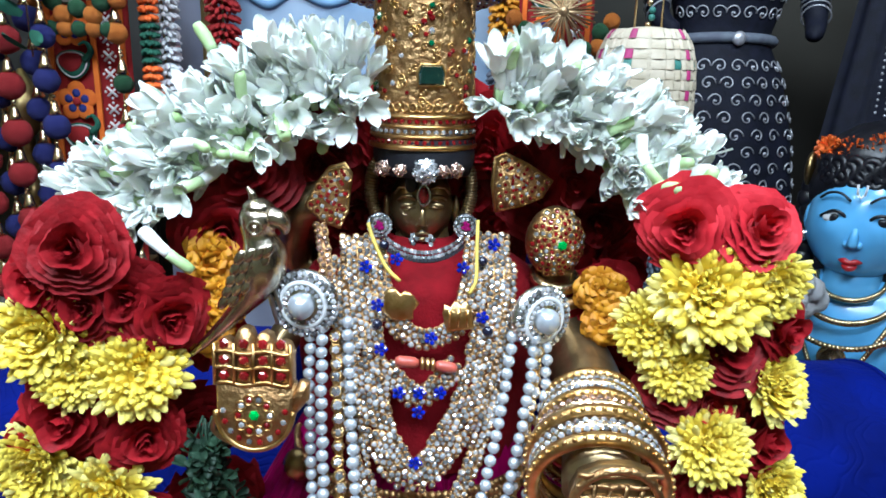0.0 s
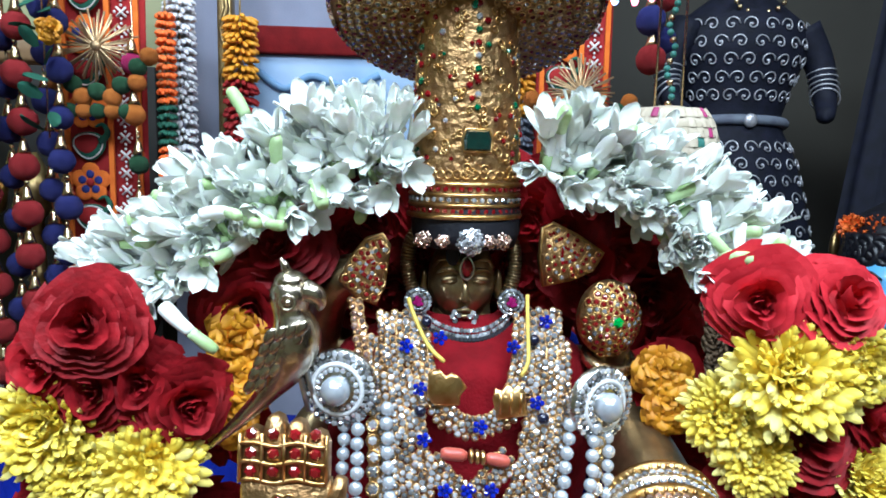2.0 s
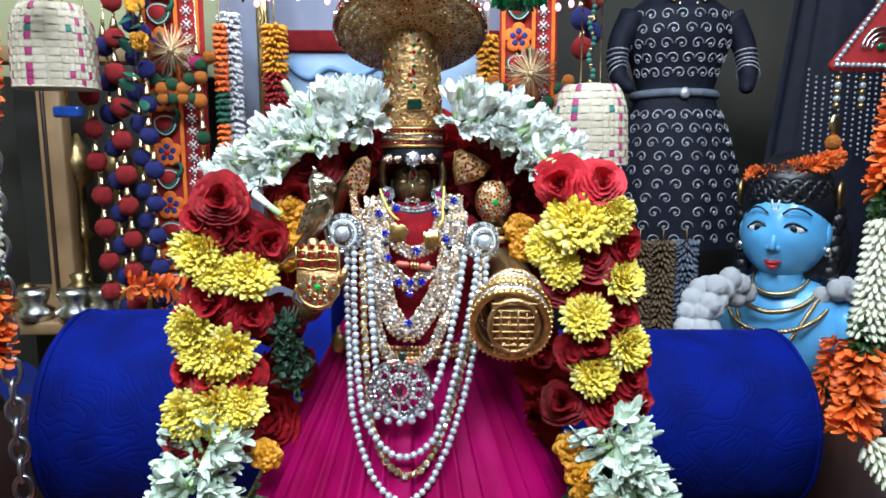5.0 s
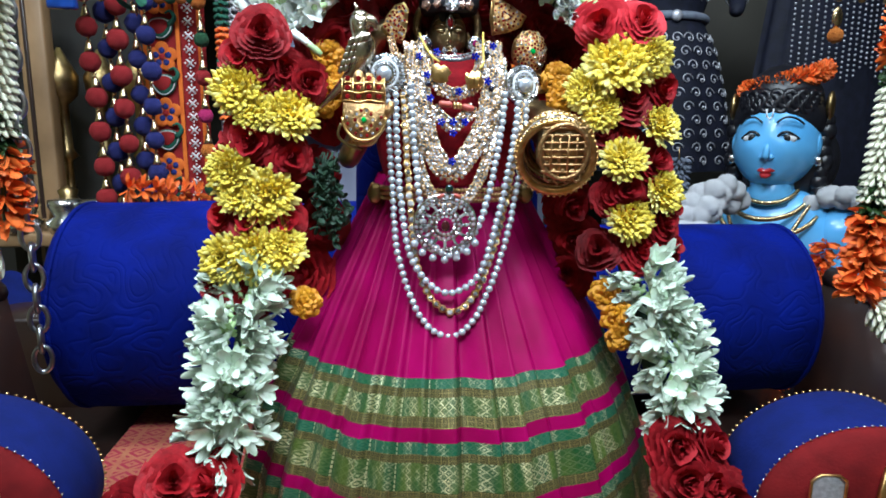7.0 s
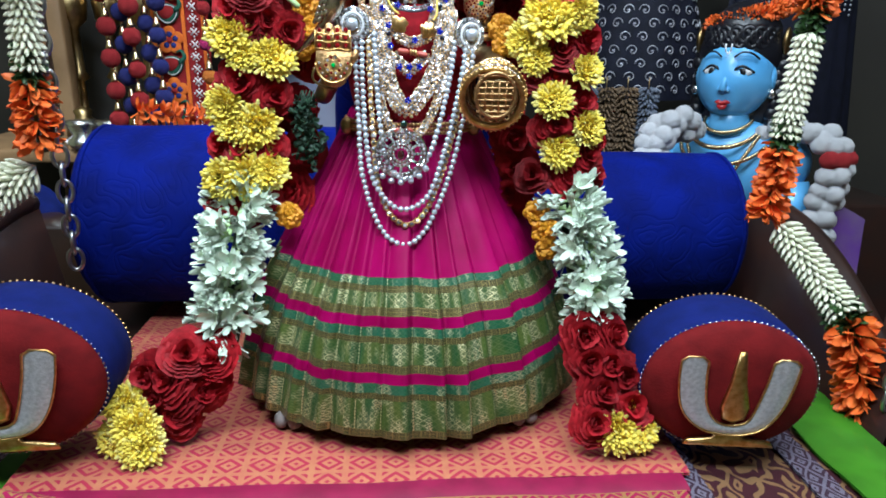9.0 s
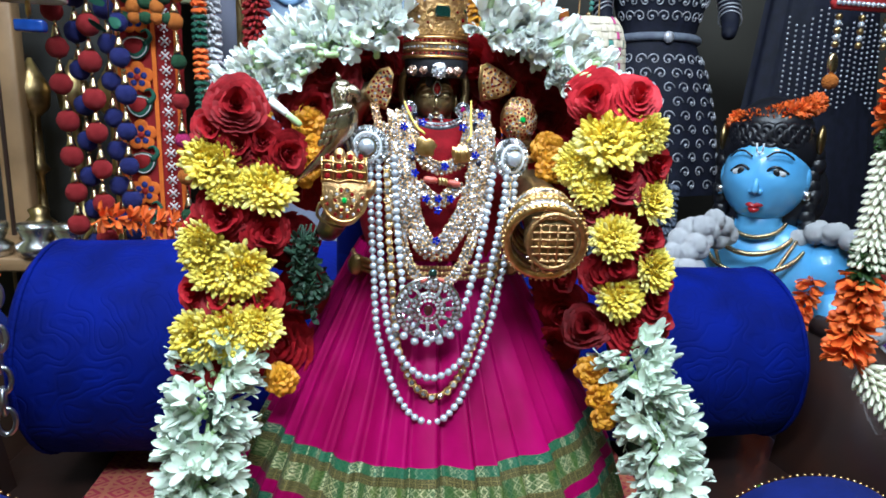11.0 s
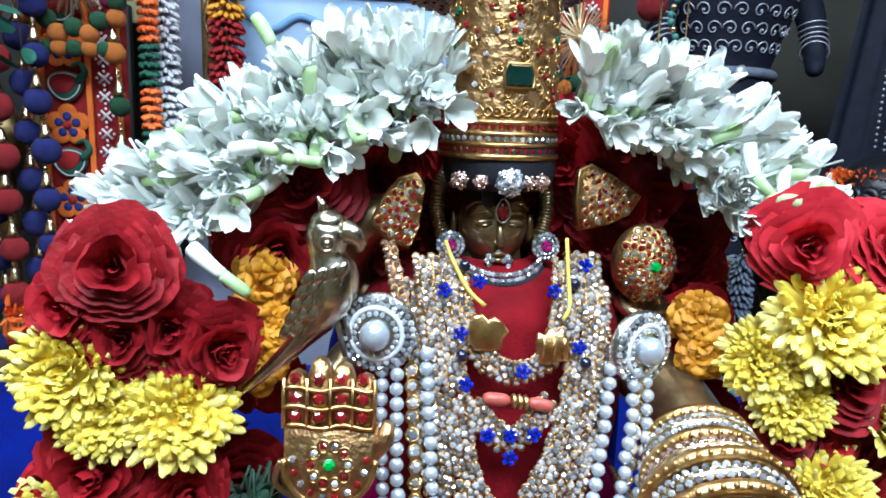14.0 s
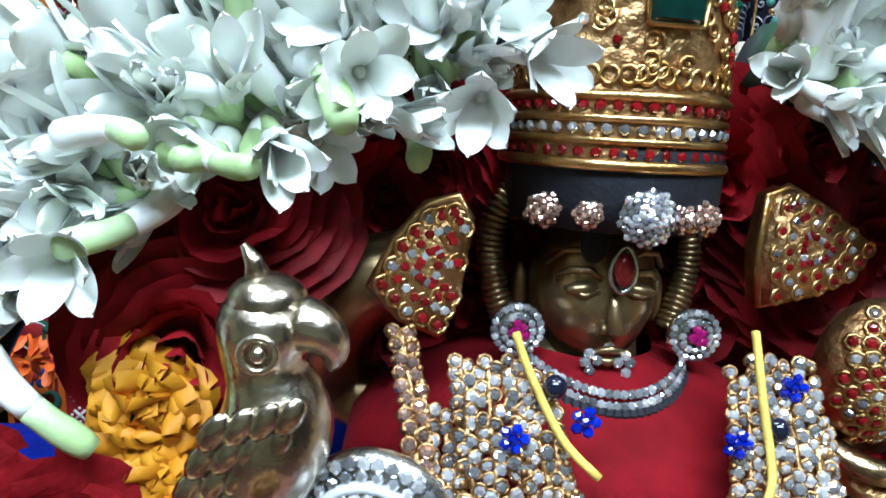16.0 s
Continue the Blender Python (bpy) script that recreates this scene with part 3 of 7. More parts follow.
fold.grid(lambda u, v: (-0.42 + 0.21 * u - 0.01 * v, -0.175 - 0.115 * u * (0.6 + 0.4 * v) - 0.012 * v, 0.004 + 0.006 * math.sin(math.pi * u) + 0.006 * math.sin(math.pi * v) - 0.03 * v * u), 24, 8)
fold.grid(lambda u, v: (-0.21 - 0.21 * u - 0.01 * v, -0.29 + 0.115 * u - 0.012 * v, -0.001 + 0.006 * math.sin(math.pi * u) + 0.006 * math.sin(math.pi * v) - 0.03 * v * (1 - u)), 24, 8)
thing("cloth_fold", "pink silk corner of the seat cloth folded over", "cloth", data=fold, mats=SEAT_BORDER)


# ---- bolsters ----
def bolster(x0, x1, y, z, r, label, tilt=0.0):
    ob = thing("bolster", label, "bolster", "blue bolsters behind the deity", at=pose(0, y, z, 0, 0, 0))
    b = Build()

    def fn(u, v):
        a = 2 * math.pi * u
        e = 0.09
        q = v * (1 + 2 * e) - e
        if q < 0:
            f, x = math.sqrt(max(0, 1 - (q / e) ** 2)), x0 + 0.02 * (1 - math.sqrt(max(0, 1 - (1 + q / e) ** 2))) - 0.02
        elif q > 1:
            w = (q - 1) / e
            f, x = math.sqrt(max(0, 1 - w * w)), x1 + 0.02 * math.sin(w * 1.57)
        else:
            f, x = 1.0, x0 + (x1 - x0) * q
        x = x if 0 <= q <= 1 else (x0 - 0.025 * math.sin(-q / e * 1.57) if q < 0 else x)
        rr = r * f * (1 + 0.012 * noise.noise((x * 8, math.cos(a) * 2, math.sin(a) * 2)) + 0.02 * math.sin(math.pi * min(max(q, 0), 1)) + 0.004 * math.sin(a * 9) * (q < 0.12 or q > 0.88))
        return (x, rr * math.cos(a), rr * math.sin(a) + tilt * x)

    b.grid(fn, 48, 60, wrap=True)
    part("cover", b, BLUEVELVET, ob)
    for x in (x0, x1):
        s = Build()
        s.torus((x, 0, tilt * x), r * 1.0, 0.0035, Matrix.Rotation(math.pi / 2, 4, "Y"), n=48)
        part("piping", s, BLUEVELVET, ob)


bolster(-0.49, -0.06, 0.345, 0.163, 0.147, "bright royal blue embossed velvet bolster on the swing")
bolster(0.06, 0.548, 0.345, 0.139, 0.13, "royal blue embossed velvet bolster with a soft rounded end")


def end_bolster(x, y, z, r, yaw, label):
    """A short bolster that points to the front, with an emblem on its red end."""
    ob = thing("round_cushion", label, "cushion", "round cushions at the seat's ends", at=pose(x, y, z, 0, 0, yaw) @ Matrix.Diagonal((1, 1, 0.8, 1)))
    turn = Matrix.Rotation(math.pi / 2, 4, "X")
    b = Build().lathe([(0.01, -0.015), (r * 0.95, -0.015), (r * 1.02, -0.008), (r * 1.03, 0.02), (r * 1.02, 0.05), (r * 0.985, 0.064)], 48, turn)
    part("cover", b, NAVY, ob)
    part("end_panel", Build().lathe([(r * 0.98, 0.058), (r * 0.985, 0.067), (r * 0.9, 0.078), (r * 0.5, 0.084), (0.001, 0.086)], 48, turn, caps=False), MAROON, ob, "dark red velvet end panel")
    cord = Build()
    n = 90
    for i in range(n):
        a = 2 * math.pi * i / n
        cord.ball((r * 1.0 * math.cos(a), -0.066, r * 1.0 * math.sin(a)), (0.0011, 0.0011, 0.002), Matrix.Rotation(a, 4, "Y"), n=6, k=4)
    part("beaded_cord", cord, SILVER, ob, "fine silver bead cord")
    cord = Build()
    for i in range(n):
        a = 2 * math.pi * i / n
        cord.ball((r * 1.02 * math.cos(a), 0.01, r * 1.02 * math.sin(a)), 0.0018, n=6, k=4)
    part("gold_cord", cord, GOLD_FINE, ob)
    w = r / 0.1
    silver = Build()
    line = [(-0.05, 0.058), (-0.05, 0.02), (-0.044, -0.02), (-0.026, -0.046), (0.0, -0.054), (0.024, -0.046), (0.037, -0.02), (0.046, 0.02), (0.05, 0.056)]
    mid = curve([(px * w, -0.0885, pz * w) for px, pz in line], 40)
    half = [0.0148 - 0.007 * math.exp(-((i - 20) / 6.0) ** 2) for i in range(41)]
    sides = []
    for i, p in enumerate(mid):
        t = (mid[min(i + 1, 40)] - mid[max(i - 1, 0)]).normalized()
        nrm = Vector((-t.z, 0, t.x))
        f = half[i] * w * (0.55 if i in (0, 40) else 1)
        sides.append((p + nrm * f, p - nrm * f))
    silver.grid(lambda u, v: sides[round(v * 40)][0].lerp(sides[round(v * 40)][1], u) + Vector((0, -0.0025 * math.sin(math.pi * u), 0)), 4, 40)
    part("silver_mark", silver, SEQUIN, ob, "silver sequinned U-shaped mark")
    rim = Build().tube([a + Vector((0, -0.0015, 0)) for a, _ in sides] + [b_ + Vector((0, -0.0015, 0)) for _, b_ in reversed(sides)], 0.0013, 6, closed=True)
    part("gold_outline", rim, GOLD_FINE, ob)
    flame = Build().slab([(-0.003 * w, 0.066 * w), (0.004 * w, 0.066 * w), (0.009 * w, 0.02 * w), (0.016 * w, -0.018 * w), (0.012 * w, -0.036 * w), (0.0, -0.042 * w), (-0.012 * w, -0.036 * w), (-0.015 * w, -0.018 * w), (-0.008 * w, 0.02 * w)], 0.006, Matrix.Translation((0, -0.086, 0)))
    part("gold_flame", flame, GOLD_FINE, ob)
    foot = Build().slab([(-0.05 * w, -0.082 * w), (0.052 * w, -0.084 * w), (0.048 * w, -0.075 * w), (0.018 * w, -0.07 * w), (0.014 * w, -0.06 * w), (-0.014 * w, -0.06 * w), (-0.018 * w, -0.07 * w), (-0.046 * w, -0.074 * w)], 0.005, Matrix.Translation((0, -0.082, 0)))
    part("gold_base_mark", foot, GOLD_FINE, ob)
    return ob


end_bolster(0.362, -0.075, 0.088, 0.099, -6, "round navy velvet cushion with a red end and silver emblem")
end_bolster(-0.428, -0.075, 0.108, 0.104, 4, "round navy velvet cushion with red end beside the garland's foot")

# ---- the deity: body, skirt, bodice ----
AX, AY = 0.002, 0.075
SKIRT = ((0.372, 0.072, 0.006), (0.33, 0.094, -0.006), (0.29, 0.116, -0.026), (0.245, 0.14, -0.05), (0.196, 0.166, -0.077), (0.157, 0.186, -0.097), (0.145, 0.192, -0.101), (0.096, 0.208, -0.117), (0.084, 0.212, -0.12), (0.055, 0.219, -0.125), (0.022, 0.226, -0.13))


def skirt_at(z):
    for (z1, r1, f1), (z0, r0, f0) in zip(SKIRT, SKIRT[1:]):
        if z >= z0:
            w = min(max((z - z0) / (z1 - z0), 0), 1)
            return r0 + (r1 - r0) * w, f0 + (f1 - f0) * w
    return SKIRT[-1][1:]


def pleat_phase(a, z):
    return a * 19 + 0.7 * math.sin(3 * a) + 2.2 * noise.noise((a * 2.2, 0, 1)) + 0.6 * noise.noise((a * 6, z * 3, 4))


def skirt_place(a, z, out=0.0):
    r, front = skirt_at(z)
    ry = r * 0.9
    down = (0.372 - z) / 0.35
    ph = pleat_phase(a, z)
    saw = ph / math.pi - math.floor(ph / math.pi)
    saw = saw / 0.86 if saw < 0.86 else (1 - saw) / 0.14
    fold = (saw - 0.5) * (0.008 + 0.014 * down) * (0.75 + 0.8 * noise.noise((math.floor(ph / math.pi) * 1.7, 3, 3))) * (0.9 if z < 0.2 else 0.85) + 0.003 * down * noise.noise((a * 4, z * 9, 5)) + 0.006 * min(1, 3 * down) * noise.noise((a * 5.5 + z * 2, z * 5, 9))
    x, y = AX + (r + fold + out) * math.sin(a), front + ry - (ry + fold + out) * math.cos(a)
    return (x, y, z + 0.006 * down * noise.noise((a * 3, 2, 8)) + 0.0075 * down * (saw - 0.5))


def skirt_band(name, z1, z0, rows, mat, label=""):
    n = 460
    b = Build()
    b.grid(lambda u, v: skirt_place(2 * math.pi * u - math.pi, z1 + (z0 - z1) * v), n, rows)
    me = b.mesh(name, mat)
    uv = me.uv_layers.new(name="cloth")
    flat = []
    for poly in me.polygons:
        for vi in poly.vertices:
            i, j = vi % (n + 1), vi // (n + 1)
            zz = z1 + (z0 - z1) * j / rows
            flat += [pleat_phase(2 * math.pi * i / n - math.pi, zz) / math.pi * 0.033, zz]
    uv.data.foreach_set("uv", flat)
    return part(name, me, None, skirt, label)


skirt = thing("pleated_skirt", "pleated bright pink silk skirt with green and gold borders", "skirt")
skirt_band("silk_panel", 0.372, 0.196, 26, PINK, "bright magenta pleated silk")
for top, edge, low in ((0.196, 0.188, 0.157), (0.145, 0.135, 0.096), (0.084, 0.073, 0.022)):
    skirt_band("border_edge", top, edge, 3, BORDER_TOP, "deep green woven edge with gold buds")
    skirt_band("border_line", edge, edge - 0.007, 2, BORDER_LINE, "thin brown and gold woven lines")
    skirt_band("border", edge - 0.007, low + 0.009, 6, BORDER, "green silk woven with gold diamonds")
    skirt_band("border_line", low + 0.009, low, 3, BORDER_LINE, "brown and gold woven lines")
for top, low in ((0.157, 0.145), (0.096, 0.084)):
    skirt_band("silk_strip", top, low, 3, PINK, "narrow magenta silk strip")

# The body is one dark cast figure: legs hidden, torso, neck, head, arms.
body = Build()
body.lathe([(0.1, 0.02), (0.09, 0.1), (0.06, 0.3), (0.058, 0.36), (0.062, 0.42), (0.064, 0.455), (0.045, 0.476), (0.018, 0.484), (0.016, 0.5)], 28, Matrix.Translation((AX, 0.072, 0)) @ Matrix.Diagonal((1, 0.75, 1, 1)))
FX, FY, FZ = 0.001, 0.067, 0.511
head = Build().ball((0, 0, 0), 1, n=36, k=28)
shaped = []
for x, y, z in head.v:
    p = Vector((x * 0.0195, y * 0.022, z * 0.027))
    if y < 0:
        p.x *= 1 - 0.22 * max(0, -z) ** 1.5
        p.y += 0.003 * max(0, -z - 0.2) + 0.0015 * (abs(x) ** 2) - 0.0012 * math.exp(-((z + 0.62) / 0.14) ** 2 - (x / 0.25) ** 2)
        p.y -= 0.0012 * math.exp(-((z + 0.1) / 0.2) ** 2 - ((abs(x) - 0.45) / 0.2) ** 2)
        p.y += 0.0022 * math.exp(-((z - 0.2) / 0.12) ** 2 - ((abs(x) - 0.42) / 0.24) ** 2)
    shaped.append(tuple(p))
head.v = shaped
body.join(head, Matrix.Translation((FX, FY, FZ)))
body.tube([(FX, FY - 0.0195, FZ + 0.007), (FX, FY - 0.0225, FZ), (FX, FY - 0.0262, FZ - 0.0065), (FX, FY - 0.021, FZ - 0.009)], [0.0014, 0.0017, 0.0027, 0.001], 8)
for s in (-1, 1):
    body.ball((FX + s * 0.0021, FY - 0.0225, FZ - 0.0072), 0.0015, n=8, k=6)
    body.ball((FX + s * 0.0083, FY - 0.0188, FZ + 0.0035), (0.0052, 0.0026, 0.0021), Matrix.Rotation(s * 0.12, 4, "Y"), n=12, k=8)
    body.tube([(FX + s * x, FY - y, FZ + z) for x, y, z in ((0.0035, 0.0205, 0.0065), (0.007, 0.0203, 0.0088), (0.0115, 0.0178, 0.0085), (0.015, 0.0145, 0.006))], [0.0009, 0.0013, 0.0012, 0.0006], 6)
    body.tube([(FX + s * x, FY - y, FZ + z) for x, y, z in ((0.0038, 0.0208, 0.003), (0.0083, 0.0211, 0.0018), (0.013, 0.0175, 0.0034))], 0.0008, 5)
    body.tube([(FX + s * x, FY - y, FZ + z) for x, y, z in ((0.003, 0.0205, 0.012), (0.008, 0.0195, 0.0145), (0.0135, 0.0155, 0.0135), (0.017, 0.0105, 0.009))], 0.0009, 6)
    # ribbed locks that frame the face
    ring = curve([(FX + s * 0.022, FY + 0.005, FZ + 0.034), (FX + s * 0.03, FY + 0.004, FZ + 0.02), (FX + s * 0.031, FY + 0.003, FZ + 0.004), (FX + s * 0.026, FY, FZ - 0.012)], 26)
    body.tube(ring, 0.0034, 8)
    for i, p in enumerate(ring):
        body.torus(p, 0.0036, 0.001, toward((ring[min(i + 1, 26)] - ring[max(i - 1, 0)]).normalized()), n=10, k=4)
    body.ball((FX + s * 0.0215, FY + 0.004, FZ - 0.003), (0.003, 0.005, 0.009), n=10, k=8)
body.tube([(FX - 0.0055, FY - 0.0212, FZ - 0.0142), (FX, FY - 0.0232, FZ - 0.0128), (FX + 0.0055, FY - 0.0212, FZ - 0.0142)], [0.0006, 0.0014, 0.0006], 6)
body.tube([(FX - 0.0042, FY - 0.0208, FZ - 0.0158), (FX, FY - 0.0224, FZ - 0.0168), (FX + 0.0042, FY - 0.0208, FZ - 0.0158)], [0.0005, 0.0015, 0.0005], 6)
# the four arms
body.tube(curve([(-0.05, 0.07, 0.46), (-0.085, 0.06, 0.425), (-0.1, 0.02, 0.39), (-0.09, -0.01, 0.405), (-0.084, -0.02, 0.42)], 20), 0.0105, 12)
body.tube(curve([(0.055, 0.07, 0.455), (0.092, 0.05, 0.43), (0.1, 0.0, 0.41), (0.088, -0.06, 0.395)], 20), 0.02, 14)
body.tube(curve([(-0.045, 0.085, 0.46), (-0.08, 0.09, 0.47), (-0.07, 0.06, 0.51), (-0.052, 0.06, 0.515)], 16), 0.012, 10)
body.tube(curve([(0.05, 0.085, 0.46), (0.09, 0.085, 0.455), (0.086, 0.055, 0.475), (0.082, 0.05, 0.49)], 16), 0.012, 10)
thing("deity_statue", "dark bronze deity statue with a calm face, fully dressed", "statue", data=body, mats=BRONZE)

# bodice and the black cap under the crown
bod = Build()


def bodice_at(u, v):
    a = (u - 0.5) * math.pi * 1.5
    z = 0.493 - 0.13 * v
    near = max(0, 0.2 - v) / 0.2
    rx = 0.066 + 0.012 * math.sin(math.pi * v) - 0.044 * near**1.6
    ry = 0.05 + 0.01 * v - 0.026 * near**1.6
    return (AX + rx * math.sin(a), 0.072 - ry * math.cos(a) - 0.012 * v + 0.0015 * noise.noise((a * 3, z * 40, 2)), z)


bod.grid(bodice_at, 40, 24)
bod.grid(lambda u, v: Vector(bodice_at(1 - u, v)) + Vector((0, 0.003, 0)), 40, 24)
thing("bodice", "plain deep red velvet bodice on the deity", "bodice", data=bod, mats=REDVELVET)
cap = Build().lathe([(0.028, 0.532), (0.0305, 0.54), (0.0308, 0.552), (0.029, 0.56)], 40, Matrix.Translation((AX, 0.062, 0)))
foot = Build()
for k in range(3):
    foot.ball((0.016 * (k - 1), -0.004 * (k % 2), 0.011), (0.0095, 0.013, 0.011), n=12, k=8)
for x, y in ((-0.14, -0.062), (0.132, -0.066)):
    thing("stone_weight", "small grey rounded stones under the skirt's hem", "stone", "stones under the hem", at=pose(x, y, 0.0), data=foot, mats=M("grey_stone", (0.2, 0.17, 0.16), 0.8, 0, None, 80, 0.5, 300))


# ---- flowers ----
def petal(b, length, width, cup, curl, turn, lean, base=(0, 0, 0), mat=0, nu=3, nv=4, tip=0.35):
    """A petal that leaves the +z axis at base: lean is its angle from the axis."""
    m = Matrix.Translation(base) @ Matrix.Rotation(turn, 4, "Z") @ Matrix.Rotation(lean, 4, "Y")

    def fn(u, v):
        s = (u - 0.5) * 2
        v = math.sin(v * math.pi / 2)
        swell = 0.35 + 0.65 * math.sin(min(v / 0.6, 1) * math.pi / 2)
        close = math.sqrt(max(0.0, 1 - ((v - 0.6) / 0.402) ** 2)) if v > 0.6 else 1.0
        w = width / 2 * (swell * close * (1 - tip) + tip * swell * (1 - v) ** 0.6)
        return m @ Vector((cup * s * s * (0.4 + v) - curl * v * v, s * w, length * v))

    b.grid(fn, nu, nv, mat)


def tuberose(kind):
    r = random.Random(kind)
    b = Build()
    bend = 0.004 * r.uniform(-1, 1)
    b.tube([(0, 0, 0), (bend * 0.3, 0, 0.008), (bend * 0.7, 0, 0.012)], [0.0024, 0.003, 0.0034], 8, 1)
    b.tube([(bend * 0.7, 0, 0.0115), (bend, 0, 0.017), (0, 0, 0.0245)], [0.0034, 0.0038, 0.0048], 8, 0)
    lean = (0.55, 0.36, 0.22, 0.7)[kind % 4]
    for ring in range(2):
        for k in range(3):
            a = (k + 0.5 * ring) * 2 * math.pi / 3 + r.uniform(-0.2, 0.2)
            petal(b, 0.0275 * r.uniform(0.88, 1.12), 0.0112 * r.uniform(0.88, 1.1), -0.001, -0.0035 * lean * r.uniform(0.6, 1.4), a, lean * r.uniform(0.75, 1.1) - 0.12 * ring, (0, 0, 0.0215 - 0.001 * ring), 0, 6, 10, 0.1)
    b.tube([(0, 0, 0.022), (0, 0, 0.028)], [0.0035, 0.001], 6, 0)
    return b


def bud(kind):
    b = Build()
    line = curve([(0, 0, 0), (0.003, 0, 0.014), (0.001, 0, 0.028), (-0.005, 0, 0.041)], 14)
    b.tube(line[:9], [0.0048, 0.005, 0.005, 0.0048, 0.0045, 0.0042, 0.004, 0.0038, 0.0037], 10, 0)
    b.tube(line[8:], [0.0037, 0.0037, 0.0038, 0.004, 0.004, 0.0038, 0.003], 10, 1)
    return b


def rose(kind, size=0.027):
    r = random.Random(50 + kind)
    b = Build()
    for ring, (n, rad, high, lean) in enumerate(((3, 0.15, 0.8, 0.1), (3, 0.26, 0.86, 0.2), (4, 0.4, 0.86, 0.32), (5, 0.56, 0.8, 0.5), (6, 0.74, 0.72, 0.7), (7, 0.92, 0.6, 0.9), (7, 1.08, 0.46, 1.12))):
        for k in range(n):
            a = (k + 0.37 * ring + r.uniform(-0.2, 0.2)) * 2 * math.pi / n
            wide = 2 * math.pi / n * 0.8
            hh, rr = high * size * r.uniform(0.9, 1.1), rad * size * r.uniform(0.92, 1.08)

            def fn(u, v, a=a, wide=wide, hh=hh, rr=rr, lean=lean, ring=ring):
                s = (u - 0.5) * 2
                edge = 1 - 0.34 * abs(s) ** 2.5 * v
                curl = max(0, v - 0.6) / 0.4
                q = rr * (0.25 + 0.75 * v**0.8) + curl * size * 0.12 * (ring > 1)
                z = hh * v * edge * (1 - 0.25 * curl * (ring > 2)) - size * 0.06 * ring
                wob = 0.06 * size * math.sin(4 * s + a * 3) * v + 0.02 * size * math.sin(9 * s + a * 7) * v * v
                ang = a + s * wide * (0.35 + 0.65 * v**0.5)
                return ((q + wob) * math.cos(ang), (q + wob) * math.sin(ang), z)

            b.grid(fn, 8, 6)
    b.ball((0, 0, -size * 0.1), (size * 0.45, size * 0.45, size * 0.3), None, 0, 10, 6)
    return b


def chrysanthemum(kind, size=0.029):
    r = random.Random(80 + kind)
    b = Build()
    for ring in range(8):
        n = (8, 13, 18, 23, 27, 30, 30, 26)[ring]
        for k in range(n):
            a = 2 * math.pi * (k + r.uniform(-0.35, 0.35) + 0.5 * ring) / n
            lean = 0.1 + ring * 0.2 + r.uniform(-0.14, 0.14)
            q = 0.42 * size
            petal(b, size * (0.38 + 0.042 * ring) * r.uniform(0.8, 1.15), size * 0.22, 0.0019, 0.0035 * r.uniform(-0.6, 1.5), a, lean * 0.85, (q * math.sin(lean) * math.cos(a), q * math.sin(lean) * math.sin(a), q * 0.75 * math.cos(lean) - 0.004), 1 if ring > 5 or r.random() < 0.12 else 0, 2, 4, 0.1)
    b.ball((0, 0, -0.002), (size * 0.45, size * 0.45, size * 0.33), None, 0, 12, 8)
    return b


def marigold(kind, size=0.018):
    r = random.Random(120 + kind)
    b = Build()
    for ring in range(5):
        n = 5 + 3 * ring
        for k in range(n):
            petal(b, size * (0.5 + 0.12 * ring) * r.uniform(0.8, 1.1), size * 0.85, 0.003, r.uniform(-0.002, 0.005), 2 * math.pi * (k + r.random()) / n, 0.1 + 0.28 * ring + r.uniform(-0.15, 0.15), (0, 0, 0), 0, 4, 5, 0.0)
    b.ball((0, 0, 0), size * 0.4, None, 0, 10, 6)
    return b


TUBEROSE = [tuberose(k).mesh("tuberose", [WHITEPETAL, GREENTUBE]) for k in range(4)]
TUBEROSE_BUD = bud(0).mesh("tuberose_bud", [WHITEPETAL, GREENTUBE])
HANGING = [tuberose(k + 10).mesh("tuberose", [HANGPETAL, GREENTUBE]) for k in range(3)]
ROSE = [rose(k).mesh("rose", ROSEPETAL) for k in range(4)]
ROSE_BRIGHT = [rose(k + 4).mesh("rose", ROSELIGHT) for k in range(2)]
MUM = [chrysanthemum(k).mesh("chrysanthemum", [MUMPETAL, MUMTIP]) for k in range(3)]
GOLDMUM = [marigold(k).mesh("marigold", MARIGOLD) for k in range(3)]

garland = thing("flower_garland", "thick garland of white tuberoses, red roses and yellow chrysanthemums", "garland")


def flower(mesh, name, place, d, size=1.0, owner=None):
    m = Matrix.Translation(place) @ toward(d, rng.uniform(0, 6.28)) @ Matrix.Scale(size, 4)
    return part(name, mesh, None, owner or garland, at=m)


def tuberose_run(points, n, radius, meshes, front=-0.6, size=1.0, spread_out=1.0, buds=0.1):
    """Flowers that stand out all round a line, thickest on the side that is seen."""
    line = curve(points, n)
    for i, c in enumerate(line):
        t = (line[min(i + 1, n)] - line[max(i - 1, 0)]).normalized()
        side = t.cross(Vector((0, 1, 0))).normalized()
        for k in range(6):
            a = rng.uniform(-2.1, 2.1)
            d = (Vector((0, -1, 0)) * math.cos(a) + side * math.sin(a) + t * rng.uniform(-0.85, 0.85) * spread_out).normalized()
            base = c + d * radius * rng.uniform(0.0, 0.75) + Vector((0, jitter(0.004), 0))
            if rng.random() < buds:
                flower(TUBEROSE_BUD, "tuberose_bud", base, d, size * rng.uniform(0.9, 1.15))
            else:
                flower(rng.choice(meshes), "tuberose", base, d, size * rng.uniform(0.8, 1.12))




